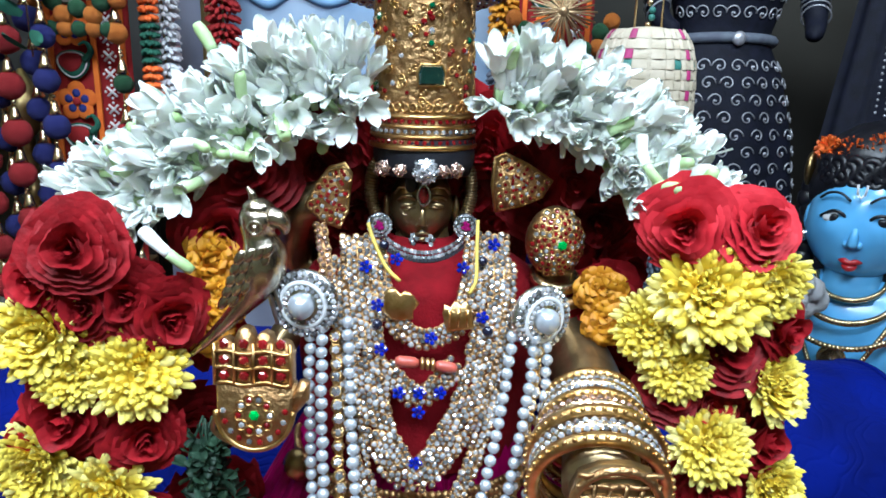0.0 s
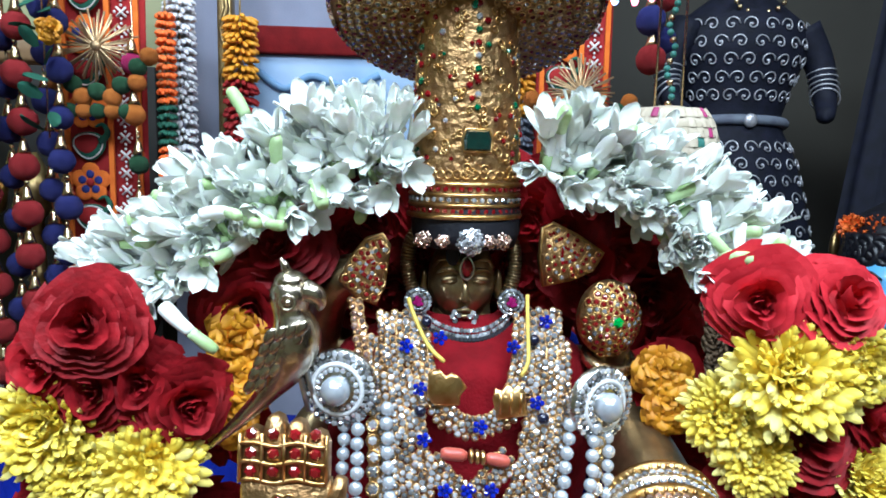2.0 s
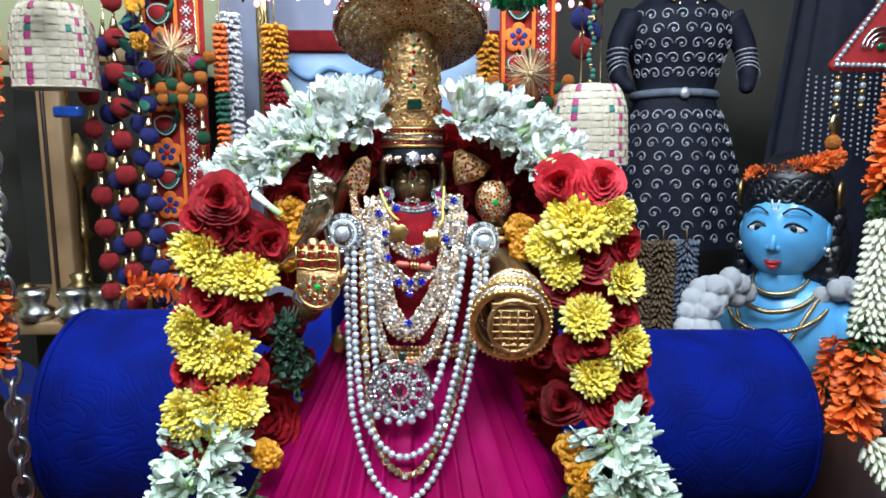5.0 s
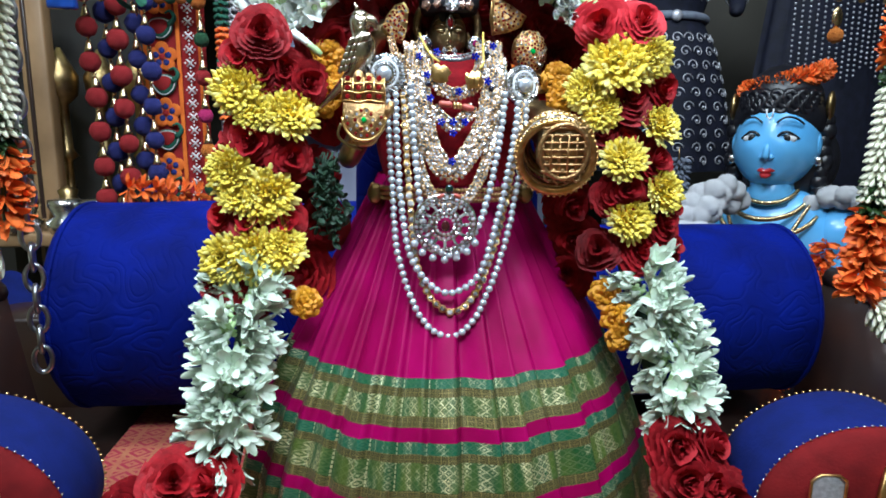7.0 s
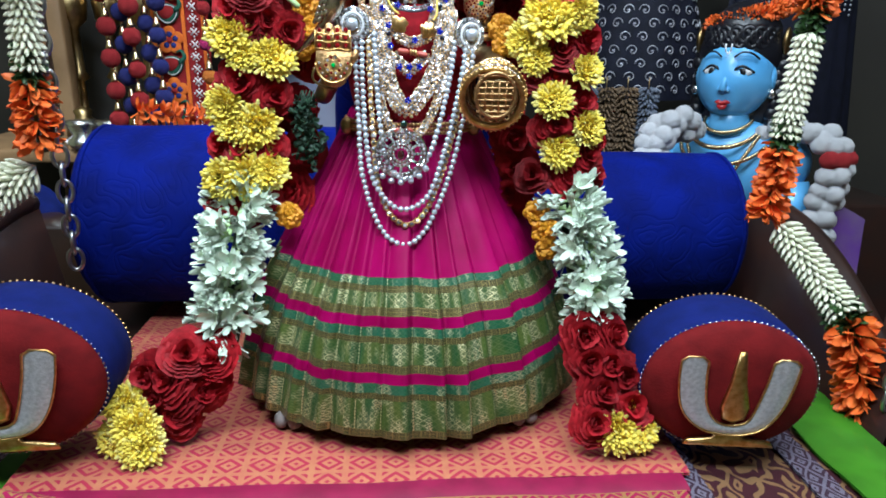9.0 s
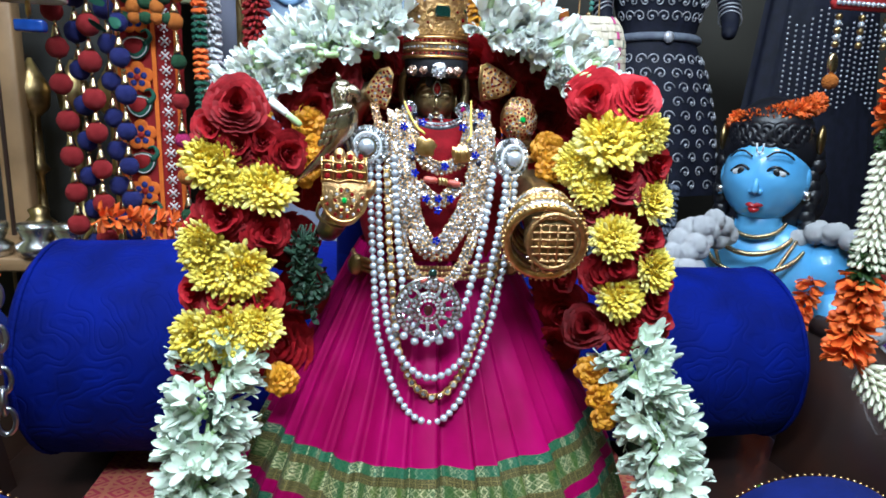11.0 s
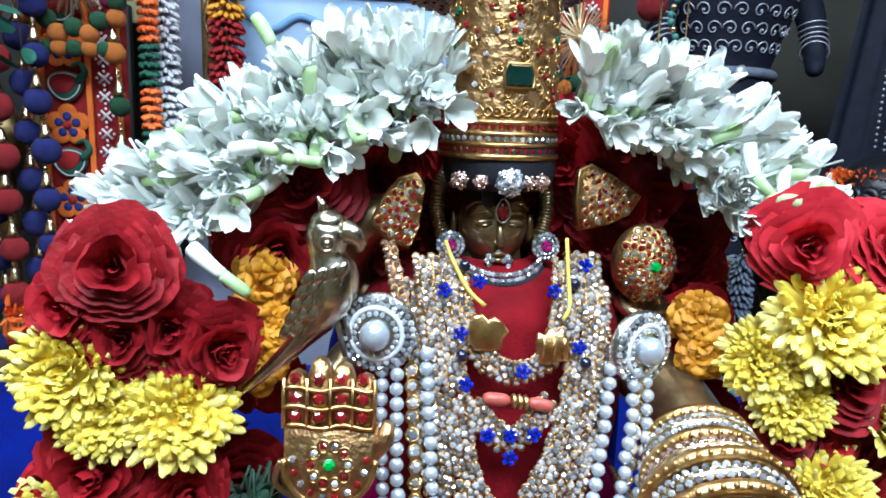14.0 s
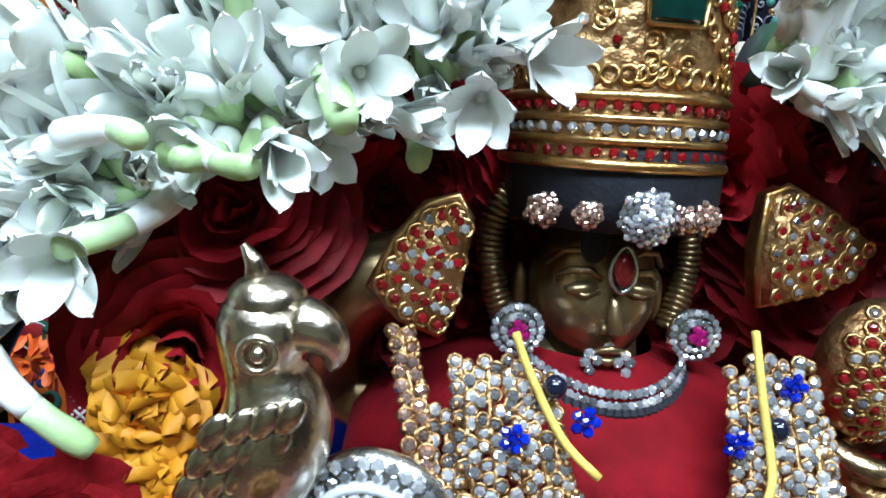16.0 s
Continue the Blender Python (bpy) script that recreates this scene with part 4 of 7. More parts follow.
def tuberose_arch(points, n, buds=0.08):
    """A crest of long flowers that all point away from the face, outwards and a little to the front."""
    line = curve(points, n)
    for i, c in enumerate(line):
        t = (line[min(i + 1, n)] - line[max(i - 1, 0)]).normalized()
        o = Vector((c.x, 0, c.z - 0.44)).normalized()
        for k in range(6):
            low = k < 2
            d = (o * (rng.uniform(-0.35, 0.2) if low else rng.uniform(0.45, 1.0)) + Vector((0, -1, 0)) * rng.uniform(0.3, 0.9) * (1.3 if low else 0.75) + t * rng.uniform(-0.55, 0.55)).normalized()
            base = c + o * rng.uniform(-0.004, 0.013) + Vector((0, jitter(0.012), 0))
            if rng.random() < buds:
                flower(TUBEROSE_BUD, "tuberose_bud", base, d, rng.uniform(0.75, 1.0))
            else:
                flower(rng.choice(TUBEROSE[:3]), "tuberose", base, d, rng.uniform(0.72, 0.98) * (0.8 if low else 1))


tuberose_arch([(-0.038, 0.052, 0.574), (-0.08, 0.05, 0.561), (-0.115, 0.045, 0.541), (-0.146, 0.043, 0.52), (-0.164, 0.045, 0.506)], 25)
tuberose_arch([(0.043, 0.052, 0.574), (0.08, 0.05, 0.561), (0.11, 0.045, 0.541), (0.134, 0.043, 0.523), (0.148, 0.043, 0.511)], 23)
for place, d, size in (((-0.112, 0.05, 0.578), (-0.25, -0.1, 1), 0.9), ((-0.075, 0.045, 0.582), (-0.3, -0.1, 1), 0.75), ((-0.13, 0.015, 0.55), (1, -0.7, 0.1), 0.7), ((-0.148, 0.012, 0.505), (0.8, -0.3, -0.6), 0.8), ((-0.112, 0.02, 0.553), (1, -0.6, -0.4), 0.7), ((0.12, 0.02, 0.56), (0.2, -0.5, -1), 0.7), ((0.14, 0.02, 0.55), (-0.2, -0.6, -1), 0.7)):
    flower(TUBEROSE_BUD, "tuberose_bud", place, d, size)
tuberose_run([(-0.196, -0.005, 0.275), (-0.204, -0.02, 0.24), (-0.21, -0.045, 0.18), (-0.212, -0.055, 0.135)], 22, 0.016, HANGING, size=0.8, spread_out=1.5, buds=0.0)
tuberose_run([(0.192, -0.005, 0.275), (0.205, -0.02, 0.24), (0.215, -0.045, 0.185), (0.218, -0.055, 0.145)], 22, 0.016, HANGING, size=0.8, spread_out=1.5, buds=0.0)


def column(text, scale):
    """Flowers from rows of kind, across, down and size, in the garland's own plane."""
    for row in text.split():
        kind, px, py, size = row.split(",")
        px, py, size = float(px), float(py), float(size)
        s = 0.000607 + (py - 330) * 1.07e-7
        x, z = (px - 736) * s, 0.494 - (py - 330) * 0.00063
        mid = -0.187 if x < 0 else 0.172
        d = ((x - mid) * 14, -1, 0.25 + jitter(0.3))
        y = -0.002 + 4 * (x - mid) ** 2 + jitter(0.004) - (0.007 if kind == "Y" else 0.009 if py < 330 else 0.0)
        if kind == "R":
            flower(rng.choice(ROSE), "rose", (x, y, z), d, size * 0.79)
        elif kind == "B":
            flower(rng.choice(ROSE_BRIGHT), "rose", (x, y, z), d, size * 0.79)
        else:
            flower(rng.choice(MUM), "chrysanthemum", (x, y, z), d, size * 0.92)


column("R,450,318,1.0 R,478,366,.9 R,512,385,.95 R,418,350,.85 R,450,372,.9 Y,415,395,1 Y,490,428,1 Y,440,425,.8 R,432,470,1.15 R,490,494,.9 R,398,492,.75 Y,405,515,.95 Y,457,550,1.1 Y,418,548,.8 R,432,592,1 R,482,590,.9 R,392,585,.8 Y,396,645,1 Y,442,636,1.1 Y,484,628,.85 R,385,693,.9 R,432,708,1 R,468,688,.9", 1)
column("B,968,297,1.05 B,1026,297,.95 Y,990,352,1.2 Y,1040,345,.9 Y,948,392,.85 R,1062,390,.9 R,1015,408,1.05 Y,968,425,.75 Y,1062,442,.9 R,972,455,.9 R,1005,468,.85 Y,1000,496,.9 R,1052,502,1.05 R,1008,540,1 Y,1068,548,.9 Y,1015,590,.95 R,1066,600,1.1 R,1030,642,1 R,968,640,.95 R,1090,575,.8 R,985,560,.8 R,1085,640,.8", 1)
# inner flowers, deeper behind the face and arms
for k in range(24):
    a = math.radians(-100 + 200 * (k % 12) / 11)
    q = 0.045 if k < 12 else 0.115
    flower(rng.choice(ROSE), "rose", (q * math.sin(a) + jitter(0.004), 0.108 + jitter(0.006), 0.485 + (0.04 if k < 12 else 0.075) * math.cos(a)), (jitter(0.4), -1, jitter(0.4)), 1.0)
for k in range(9):
    a = math.radians(-70 + 140 * k / 8)
    flower(rng.choice(ROSE), "rose", (0.082 * math.sin(a) + jitter(0.004), 0.085, 0.49 + 0.072 * math.cos(a)), (jitter(0.4), -1, jitter(0.4)), 0.95)
for x, z in ((-0.115, 0.5), (-0.128, 0.43), (-0.14, 0.37), (-0.13, 0.32), (-0.145, 0.27), (0.115, 0.45), (0.122, 0.4), (0.128, 0.34), (0.135, 0.3), (-0.1, 0.53), (0.128, 0.265)):
    flower(rng.choice(ROSE), "rose", (x, 0.05 + jitter(0.01), z), (jitter(0.5), -1, jitter(0.4)), 0.95)
for x, z in ((0.098, 0.525), (0.122, 0.5), (0.135, 0.47), (0.075, 0.555), (-0.128, 0.505)):
    flower(rng.choice(ROSE), "rose", (x, 0.092, z), (jitter(0.4), -1, jitter(0.4)), 0.95)
for x, y, z in ((-0.118, 0.03, 0.486), (-0.115, 0.028, 0.462), (-0.122, 0.03, 0.444), (0.108, 0.03, 0.468), (0.112, 0.028, 0.45), (-0.145, 0.0, 0.25), (0.155, -0.01, 0.255), (0.163, -0.02, 0.235), (0.165, -0.02, 0.215)):
    flower(rng.choice(GOLDMUM), "marigold", (x, y, z), (jitter(0.4), -1, 0.2 + jitter(0.3)), 0.95)
# the garland's two feet on the cloth
for row in "420,545 372,540 345,580 392,600 330,602 352,640 318,572 385,565 360,610 408,580".split():
    px, py = (float(q) for q in row.split(","))
    flower(rng.choice(ROSE), "rose", (-0.327 + (px - 270) * 0.00073, -0.085 + jitter(0.008), 0.035 + (640 - py) * 0.00078), (jitter(0.6) - 0.2, -1, 0.5 + jitter(0.3)), 0.9)
for row in "1060,505 1030,540 1078,562 1042,582 1030,622 1088,600 1020,505 1055,545".split():
    px, py = (float(q) for q in row.split(","))
    flower(rng.choice(ROSE), "rose", (0.215 + (px - 1040) * 0.0008, -0.085 - (py - 500) * 0.0004, 0.041 + (620 - py) * 0.00076), (jitter(0.6) + 0.1, -1, 0.4 + jitter(0.3)), 0.9)
for x, y, z, s in ((-0.318, -0.105, 0.06, 0.9), (-0.305, -0.118, 0.037, 1.0), (-0.298, -0.128, 0.02, 0.9), (-0.33, -0.11, 0.022, 0.8), (0.262, -0.12, 0.052, 0.85), (0.235, -0.135, 0.03, 1.0), (0.26, -0.13, 0.025, 0.9)):
    flower(rng.choice(MUM), "chrysanthemum", (x, y, z), (jitter(0.4), -1, 0.5), s)
core = Build()
for line in ([(-0.045, 0.08, 0.585), (-0.11, 0.078, 0.562), (-0.155, 0.066, 0.527), (-0.178, 0.05, 0.48), (-0.19, 0.035, 0.4), (-0.2, 0.03, 0.28), (-0.21, -0.03, 0.14), (-0.23, -0.05, 0.08), (-0.3, -0.09, 0.03)], [(0.05, 0.08, 0.585), (0.105, 0.078, 0.562), (0.143, 0.066, 0.53), (0.165, 0.05, 0.48), (0.18, 0.035, 0.4), (0.19, 0.03, 0.28), (0.215, -0.03, 0.14), (0.235, -0.06, 0.08), (0.245, -0.11, 0.03)]):
    core.tube(curve(line, 60), 0.011, 8)
part("garland_core", core, LEAFDARK, garland, "green leafy core and string")


# ---- the crown with its tilted parasol disc ----
CX, CY = 0.001, 0.062
crown = thing("gold_crown", "tall gilded filigree crown with red, green and clear stones", "crown")


def crown_r(z):
    return 0.0305 - 0.0035 * (z - 0.549) / 0.1


body_ = Build()


def crown_at(u, v):
    a, z = 2 * math.pi * u, 0.549 + 0.112 * v
    r = crown_r(z) + 0.0007 * noise.noise((math.cos(a) * 9, math.sin(a) * 9, z * 220)) + 0.0005 * noise.noise((math.cos(a) * 22, math.sin(a) * 22, z * 500))
    return (CX + r * math.sin(a), CY - r * math.cos(a), z)


body_.grid(crown_at, 110, 70, wrap=True)
body_.lathe([(0.027, 0.66), (0.024, 0.668), (0.012, 0.672), (0.001, 0.673)], 40, Matrix.Translation((CX, CY, 0)), caps=False)
part("crown_body", body_, GOLD, crown)
part("cloth_band", cap, BLACK, crown, "black cloth band between crown and forehead")


def on_crown(a, z, out=0.0):
    r = crown_r(z) + out
    return Vector((CX + r * math.sin(a), CY - r * math.cos(a), z)), Vector((math.sin(a), -math.cos(a), 0.05))


for z, s in ((0.5495, 0.0016), (0.5555, 0.001), (0.561, 0.001), (0.5665, 0.0013)):
    part("crown_ring", Build().torus((CX, CY, z), crown_r(z) + 0.0005, s, n=72, k=8), GOLD_FINE, crown)
fil = Build()
for k in range(210):
    a, z = rng.uniform(-2.2, 2.2), rng.uniform(0.571, 0.66)
    if abs(a - 0.1) < 0.3 and abs(z - 0.589) < 0.009:
        continue
    p, n = on_crown(a, z, 0.0006)
    turn = toward(n, rng.uniform(0, 6))
    q = rng.uniform(0.0018, 0.0032)
    pts = [p + (turn @ Vector((q * (1 - 0.75 * i / 12) * math.cos(i * 0.62), q * (1 - 0.75 * i / 12) * math.sin(i * 0.62), 0))) for i in range(13)]
    fil.tube(pts, 0.00058, 5)
for k in range(22):
    a = -1.6 + 3.2 * k / 21
    p, n = on_crown(a, 0.5715, 0.0005)
    fil.torus(p, 0.0022, 0.0006, toward(n), n=12, k=5)
part("filigree", fil, GOLD_FINE, crown)
reds, clears, greens = Build(), Build(), Build()
for k in range(44):
    a = 2 * math.pi * k / 44
    p, n = on_crown(a, 0.564, 0.0006)
    gem(reds, p, 0.0014, n, 0, 1.2)
    p, n = on_crown(a + 0.07, 0.5583, 0.0006)
    gem(clears, p, 0.0015, n)
    p, n = on_crown(a, 0.5525, 0.0006)
    gem(reds, p, 0.0013, n, 0, 1.2)
for k in range(70):
    a, z = rng.uniform(-1.9, 1.9), rng.uniform(0.573, 0.659)
    if abs(a - 0.1) < 0.32 and abs(z - 0.589) < 0.01:
        continue
    p, n = on_crown(a, z, 0.0009)
    gem(rng.choice((reds, reds, clears, greens)), p, rng.uniform(0.0012, 0.002), n)
for k in range(9):
    p, n = on_crown(-1.15, 0.575 + 0.009 * k, 0.0009)
    gem(greens if k % 2 else reds, p, 0.0019, n)
    p, n = on_crown(0.1, 0.606 + 0.0065 * k, 0.0009)
    gem((greens, clears, reds)[k % 3], p, 0.0019, n)
part("red_stones", reds, REDGEM, crown, smooth=False)
part("clear_stones", clears, STONE, crown, smooth=False)
part("green_stones", greens, GREENGEM, crown, smooth=False)
p, n = on_crown(0.1, 0.589, 0.0)
em = Matrix.Translation(p) @ Matrix.Rotation(0.1, 4, "Z")
part("emerald", Build().slab([(-0.0068, -0.005), (0.0068, -0.005), (0.0072, 0.001), (0.0055, 0.0052), (-0.0055, 0.0052), (-0.0072, 0.001)], 0.0035, em), DARKGREEN, crown, "large dark green rectangular stone", smooth=False)
part("emerald_setting", Build().tube([em @ Vector((x, -0.0018, z)) for x, z in ((-0.0073, -0.0055), (0.0073, -0.0055), (0.0078, 0.001), (0.006, 0.0058), (-0.006, 0.0058), (-0.0078, 0.001))], 0.0009, 6, closed=True), GOLD_FINE, crown)

tilt = Matrix.Translation((CX - 0.001, 0.064, 0.657)) @ Matrix.Rotation(radians(-25), 4, "X")
disc = Build().lathe([(0.02, -0.008), (0.035, -0.007), (0.055, -0.003), (0.071, 0.002), (0.0745, 0.005), (0.0752, 0.013), (0.072, 0.019), (0.05, 0.025), (0.001, 0.028)], 72, tilt, caps=False)
parasol = part("parasol_disc", disc, GOLD, crown, "round tilted gold parasol disc")
cells, bits, under_red = Build(), Build(), Build()
for ring in range(10):
    r = 0.026 + 0.0048 * ring
    z = -0.0085 + 0.0105 * ((r - 0.02) / 0.055) ** 1.6
    n = int(2 * math.pi * r / 0.0056)
    for k in range(n):
        a = 2 * math.pi * (k + 0.5 * (ring % 2)) / n
        c = tilt @ Vector((r * math.cos(a), r * math.sin(a), z))
        d = tilt.to_3x3() @ Vector((0.1 * math.cos(a), 0.1 * math.sin(a), -1))
        cells.torus(c, 0.0022, 0.0006, toward(d), n=8, k=4)
        gem((bits, bits, under_red)[rng.randrange(3)], c, 0.0015, d)
part("stone_cells", cells, GOLD_FINE, parasol)
part("clear_stones", bits, STONE, parasol, smooth=False)
part("red_stones", under_red, REDGEM, parasol, smooth=False)
rim, rim_red = Build(), Build()
for row in range(3):
    n = 92
    for k in range(n):
        a = 2 * math.pi * (k + 0.5 * row) / n
        c = tilt @ Vector(((0.0756 - 0.0018 * (row == 2)) * math.cos(a), (0.0756 - 0.0018 * (row == 2)) * math.sin(a), 0.005 + 0.0055 * row))
        d = tilt.to_3x3() @ Vector((math.cos(a), math.sin(a), 0.4 * row - 0.3))
        gem(rim_red if (k + row) % 6 == 0 else rim, c, 0.0024, d)
part("rim_stones", rim, PINKSTONE, parasol, smooth=False)
part("rim_red_stones", rim_red, REDGEM, parasol, smooth=False)

# ---- jewels on the face ----
brow = thing("brow_ornament", "row of clear and rose stone clusters on the forehead", "jewel")
for x, r, n in ((-0.0225, 0.0046, 26), (-0.0125, 0.0036, 18), (0.002, 0.0073, 60), (0.0125, 0.0034, 16), (0.0195, 0.0044, 24)):
    b = Build()
    y0 = CY - math.sqrt(0.0315**2 - x * x)
    for k in range(n):
        q = r * math.sqrt((k + 0.5) / n)
        a = k * 2.4
        gem(b, (x + q * math.cos(a), y0 - 0.0035 * (1 - (q / r) ** 2) - 0.0005, 0.537 + q * math.sin(a)), 0.0011, (x * 15 + 0.5 * math.cos(a), -1, 0.6 * math.sin(a)))
    b.ball((x, y0 + 0.001, 0.537), (r * 0.95, 0.002, r * 0.95), None, 1, 12, 6)
    part("stone_cluster", b, [STONE if abs(x) < 0.01 else PINKSTONE, SILVER], brow, smooth=False)
tear = Build().ball((0.0015, 0.0405, 0.5215), (0.0029, 0.0026, 0.0048), None, 0, 14, 10)
tear.tube([(0.0015 + 0.0036 * math.sin(a) * (1 - 0.35 * max(0, math.cos(a))), 0.0415, 0.5215 + 0.0063 * math.cos(a)) for a in [2 * math.pi * k / 24 for k in range(24)]], 0.0008, 6, 1, True)
part("ruby_drop", tear, [REDGEM, SILVER], brow, "red teardrop stone in a silver rim")
part("black_mark", Build().ball((-0.006, 0.0455, 0.528), (0.004, 0.0015, 0.006), None, 0, 12, 8), BLACK, brow)
for x in (-0.0245, 0.0275):
    er = thing("earring", "round earring with a pink centre and clear stones", "earring", "pair of earrings")
    b = Build()
    for ring, (n, q) in enumerate(((12, 0.0042), (20, 0.0068))):
        for k in range(n):
            a = 2 * math.pi * k / n
            gem(b, (x + q * math.cos(a), 0.0475 + 0.001 * ring, 0.5015 + q * math.sin(a)), 0.0012, (0.3 * math.cos(a), -1, 0.3 * math.sin(a)))
    part("clear_stones", b, STONE, er, smooth=False)
    b = Build()
    for k in range(7):
        a = k * 2.4
        gem(b, (x + 0.0024 * math.sqrt(k / 7) * math.cos(a), 0.0465, 0.5015 + 0.0024 * math.sqrt(k / 7) * math.sin(a)), 0.0014)
    part("pink_stones", b, M("magenta_stone", (0.4, 0.01, 0.16), 0.1, 0.2, None, 300, 0, coat=0.6), er, smooth=False)
    part("backing", Build().ball((x, 0.051, 0.5015), (0.0078, 0.003, 0.0078), None, 0, 16, 8), SILVER, er)
nose = Build()
for x, z in ((-0.0055, 0.4965), (-0.0065, 0.494), (-0.005, 0.4915), (-0.003, 0.4945), (0.005, 0.496), (0.0065, 0.494), (0.0055, 0.491), (0.003, 0.494), (0.0, 0.4985)):
    gem(nose, (0.001 + x, 0.0445, z), 0.0017)
part("stone_pave", nose, STONE, thing("nose_ornament", "small clear stone ornaments below the nose", "jewel"), smooth=False)
choker = Build()
for row in range(2):
    for k in range(34):
        a = -1.25 + 2.5 * k / 33
        gem(choker, (0.002 + 0.028 * math.sin(a), 0.069 - 0.034 * math.cos(a) - 0.001 * row, 0.4885 - 0.003 * row + 0.008 * math.sin(a) ** 2), 0.0014, (math.sin(a), -math.cos(a), 0.3))
for k in range(34):
    a = -1.25 + 2.5 * k / 33
    choker.ball((0.002 + 0.029 * math.sin(a), 0.07 - 0.036 * math.cos(a), 0.4835 + 0.006 * math.sin(a) ** 2), 0.0019, None, 1, 6, 4)
part("stone_pave", choker, [STONE, BLACK], thing("stone_choker", "choker of clear stones and dark beads round the neck", "necklace"), smooth=False)


# ---- necklaces ----
def chest_y(x, z):
    """The front of the jewels' heap over the bodice and the skirt."""
    pts = ((0.52, 0.04), (0.49, 0.022), (0.462, 0.004), (0.43, -0.006), (0.4, -0.014), (0.36, -0.026), (0.334, -0.034), (0.28, -0.044), (0.22, -0.056))
    for (z1, y1), (z0, y0) in zip(pts, pts[1:]):
        if z >= z0:
            w = min(max((z - z0) / (z1 - z0), 0), 1)
            return y0 + (y1 - y0) * w + 2.0 * x * x
    return -0.056 + 2.0 * x * x


def drape(points, n, out=0.0):
    return curve([(x, chest_y(x, z) - out, z) for x, z in points], n)


PEARL_MESH = Build().ball((0, 0, 0), 0.0034, None, 0, 14, 10).mesh("pearl", PEARL)


def pearl_strand(points, out, label):
    ob = thing("pearl_necklace", label, "necklace", "long pearl necklaces")
    line = drape(points, 400, out)
    total = sum((b - a).length for a, b in zip(line, line[1:]))
    n = int(total / 0.0068)
    for i, p in enumerate(drape(points, n, out)):
        part("pearl", PEARL_MESH, None, ob, at=Matrix.Translation(p + Vector((jitter(0.0004), jitter(0.0004), 0))) @ Matrix.Scale(rng.uniform(0.96, 1.04), 4))
    part("cord", Build().tube(drape(points, 120, out - 0.001), 0.0007, 5), WHITETHREAD, ob)


pearl_strand([(-0.06, 0.462), (-0.061, 0.424), (-0.058, 0.36), (-0.053, 0.3), (-0.034, 0.248), (-0.01, 0.23), (0.014, 0.243), (0.038, 0.29), (0.056, 0.35), (0.07, 0.42), (0.07, 0.455)], 0.004, "long outer strand of white pearls to the skirt")
pearl_strand([(-0.053, 0.462), (-0.054, 0.43), (-0.051, 0.36), (-0.044, 0.308), (-0.026, 0.278), (-0.004, 0.27), (0.02, 0.286), (0.037, 0.33), (0.052, 0.385), (0.061, 0.43), (0.064, 0.455)], 0.007, "middle strand of white pearls over the pendant's chain")
pearl_strand([(-0.04, 0.458), (-0.038, 0.42), (-0.034, 0.36), (-0.026, 0.32), (-0.006, 0.303), (0.014, 0.318), (0.029, 0.351), (0.043, 0.405), (0.051, 0.45)], 0.005, "inner strand of white pearls behind the great pendant")


def stone_band(name, points, rows, gap, size, mat, label, step=0.0035, out=0.004, backing=GOLD, drop=False):
    ob = thing(name, label, "necklace")
    line = drape(points, 300, out)
    total = sum((b - a).length for a, b in zip(line, line[1:]))
    n = int(total / step)
    line = drape(points, n, out)
    b, cups = Build(), Build()
    mid = []
    for i, p in enumerate(line):
        t = (line[min(i + 1, n)] - line[max(i - 1, 0)]).normalized()
        side = t.cross(Vector((0, 1, 0))).normalized()
        for r in range(rows):
            q = (r - (rows - 1) / 2) * gap
            c = p + side * (q + jitter(0.0007)) + Vector((0, jitter(0.0012), 0)) + t * (0.5 * step * (r % 2))
            d = (jitter(0.4), -1, 0.2 + jitter(0.4))
            gem(b, c, size * rng.uniform(0.8, 1.15), d)
            cups.torus(c + Vector((0, 0.0004, 0)), size * 1.05, size * 0.28, toward(d), n=8, k=4)
        mid.append((p + side * gap * rows * 0.42, p - side * gap * rows * 0.42))
    part("stone_pave", b, mat, ob, smooth=False)
    k = Build()
    for q in (0.15, 0.5, 0.85):
        k.tube([a_.lerp(b_, q) + Vector((0, 0.0012, 0)) for a_, b_ in mid], 0.0009, 5)
    k.join(cups)
    links = Build()
    for i, (p, q) in enumerate(mid):
        for e in (p, q):
            links.ball(e, 0.0011, None, 0, 6, 4)
    part("setting", k, backing, ob)
    part("bead_edge", links, backing, ob)
    return ob


stone_band("stone_necklace", [(-0.036, 0.5), (-0.035, 0.48), (-0.029, 0.441), (-0.022, 0.4), (-0.004, 0.378), (0.014, 0.395), (0.03, 0.425), (0.04, 0.47), (0.041, 0.5)], 6, 0.0032, 0.0017, STONE, "broad necklace of clear stones set in pale gold")
stone_band("stone_necklace", [(-0.046, 0.488), (-0.044, 0.455), (-0.038, 0.41), (-0.03, 0.375), (-0.02, 0.356), (0.0, 0.348), (0.018, 0.362), (0.032, 0.392), (0.046, 0.44), (0.05, 0.485)], 3, 0.0033, 0.0017, STONE, "second long necklace of clear stones in gold", out=0.001)
stone_band("stone_necklace", [(-0.026, 0.497), (-0.022, 0.475), (-0.012, 0.456), (0.004, 0.45), (0.02, 0.458), (0.027, 0.475), (0.031, 0.497)], 4, 0.0031, 0.0016, STONE, "short necklace of clear stones above the coral beads")
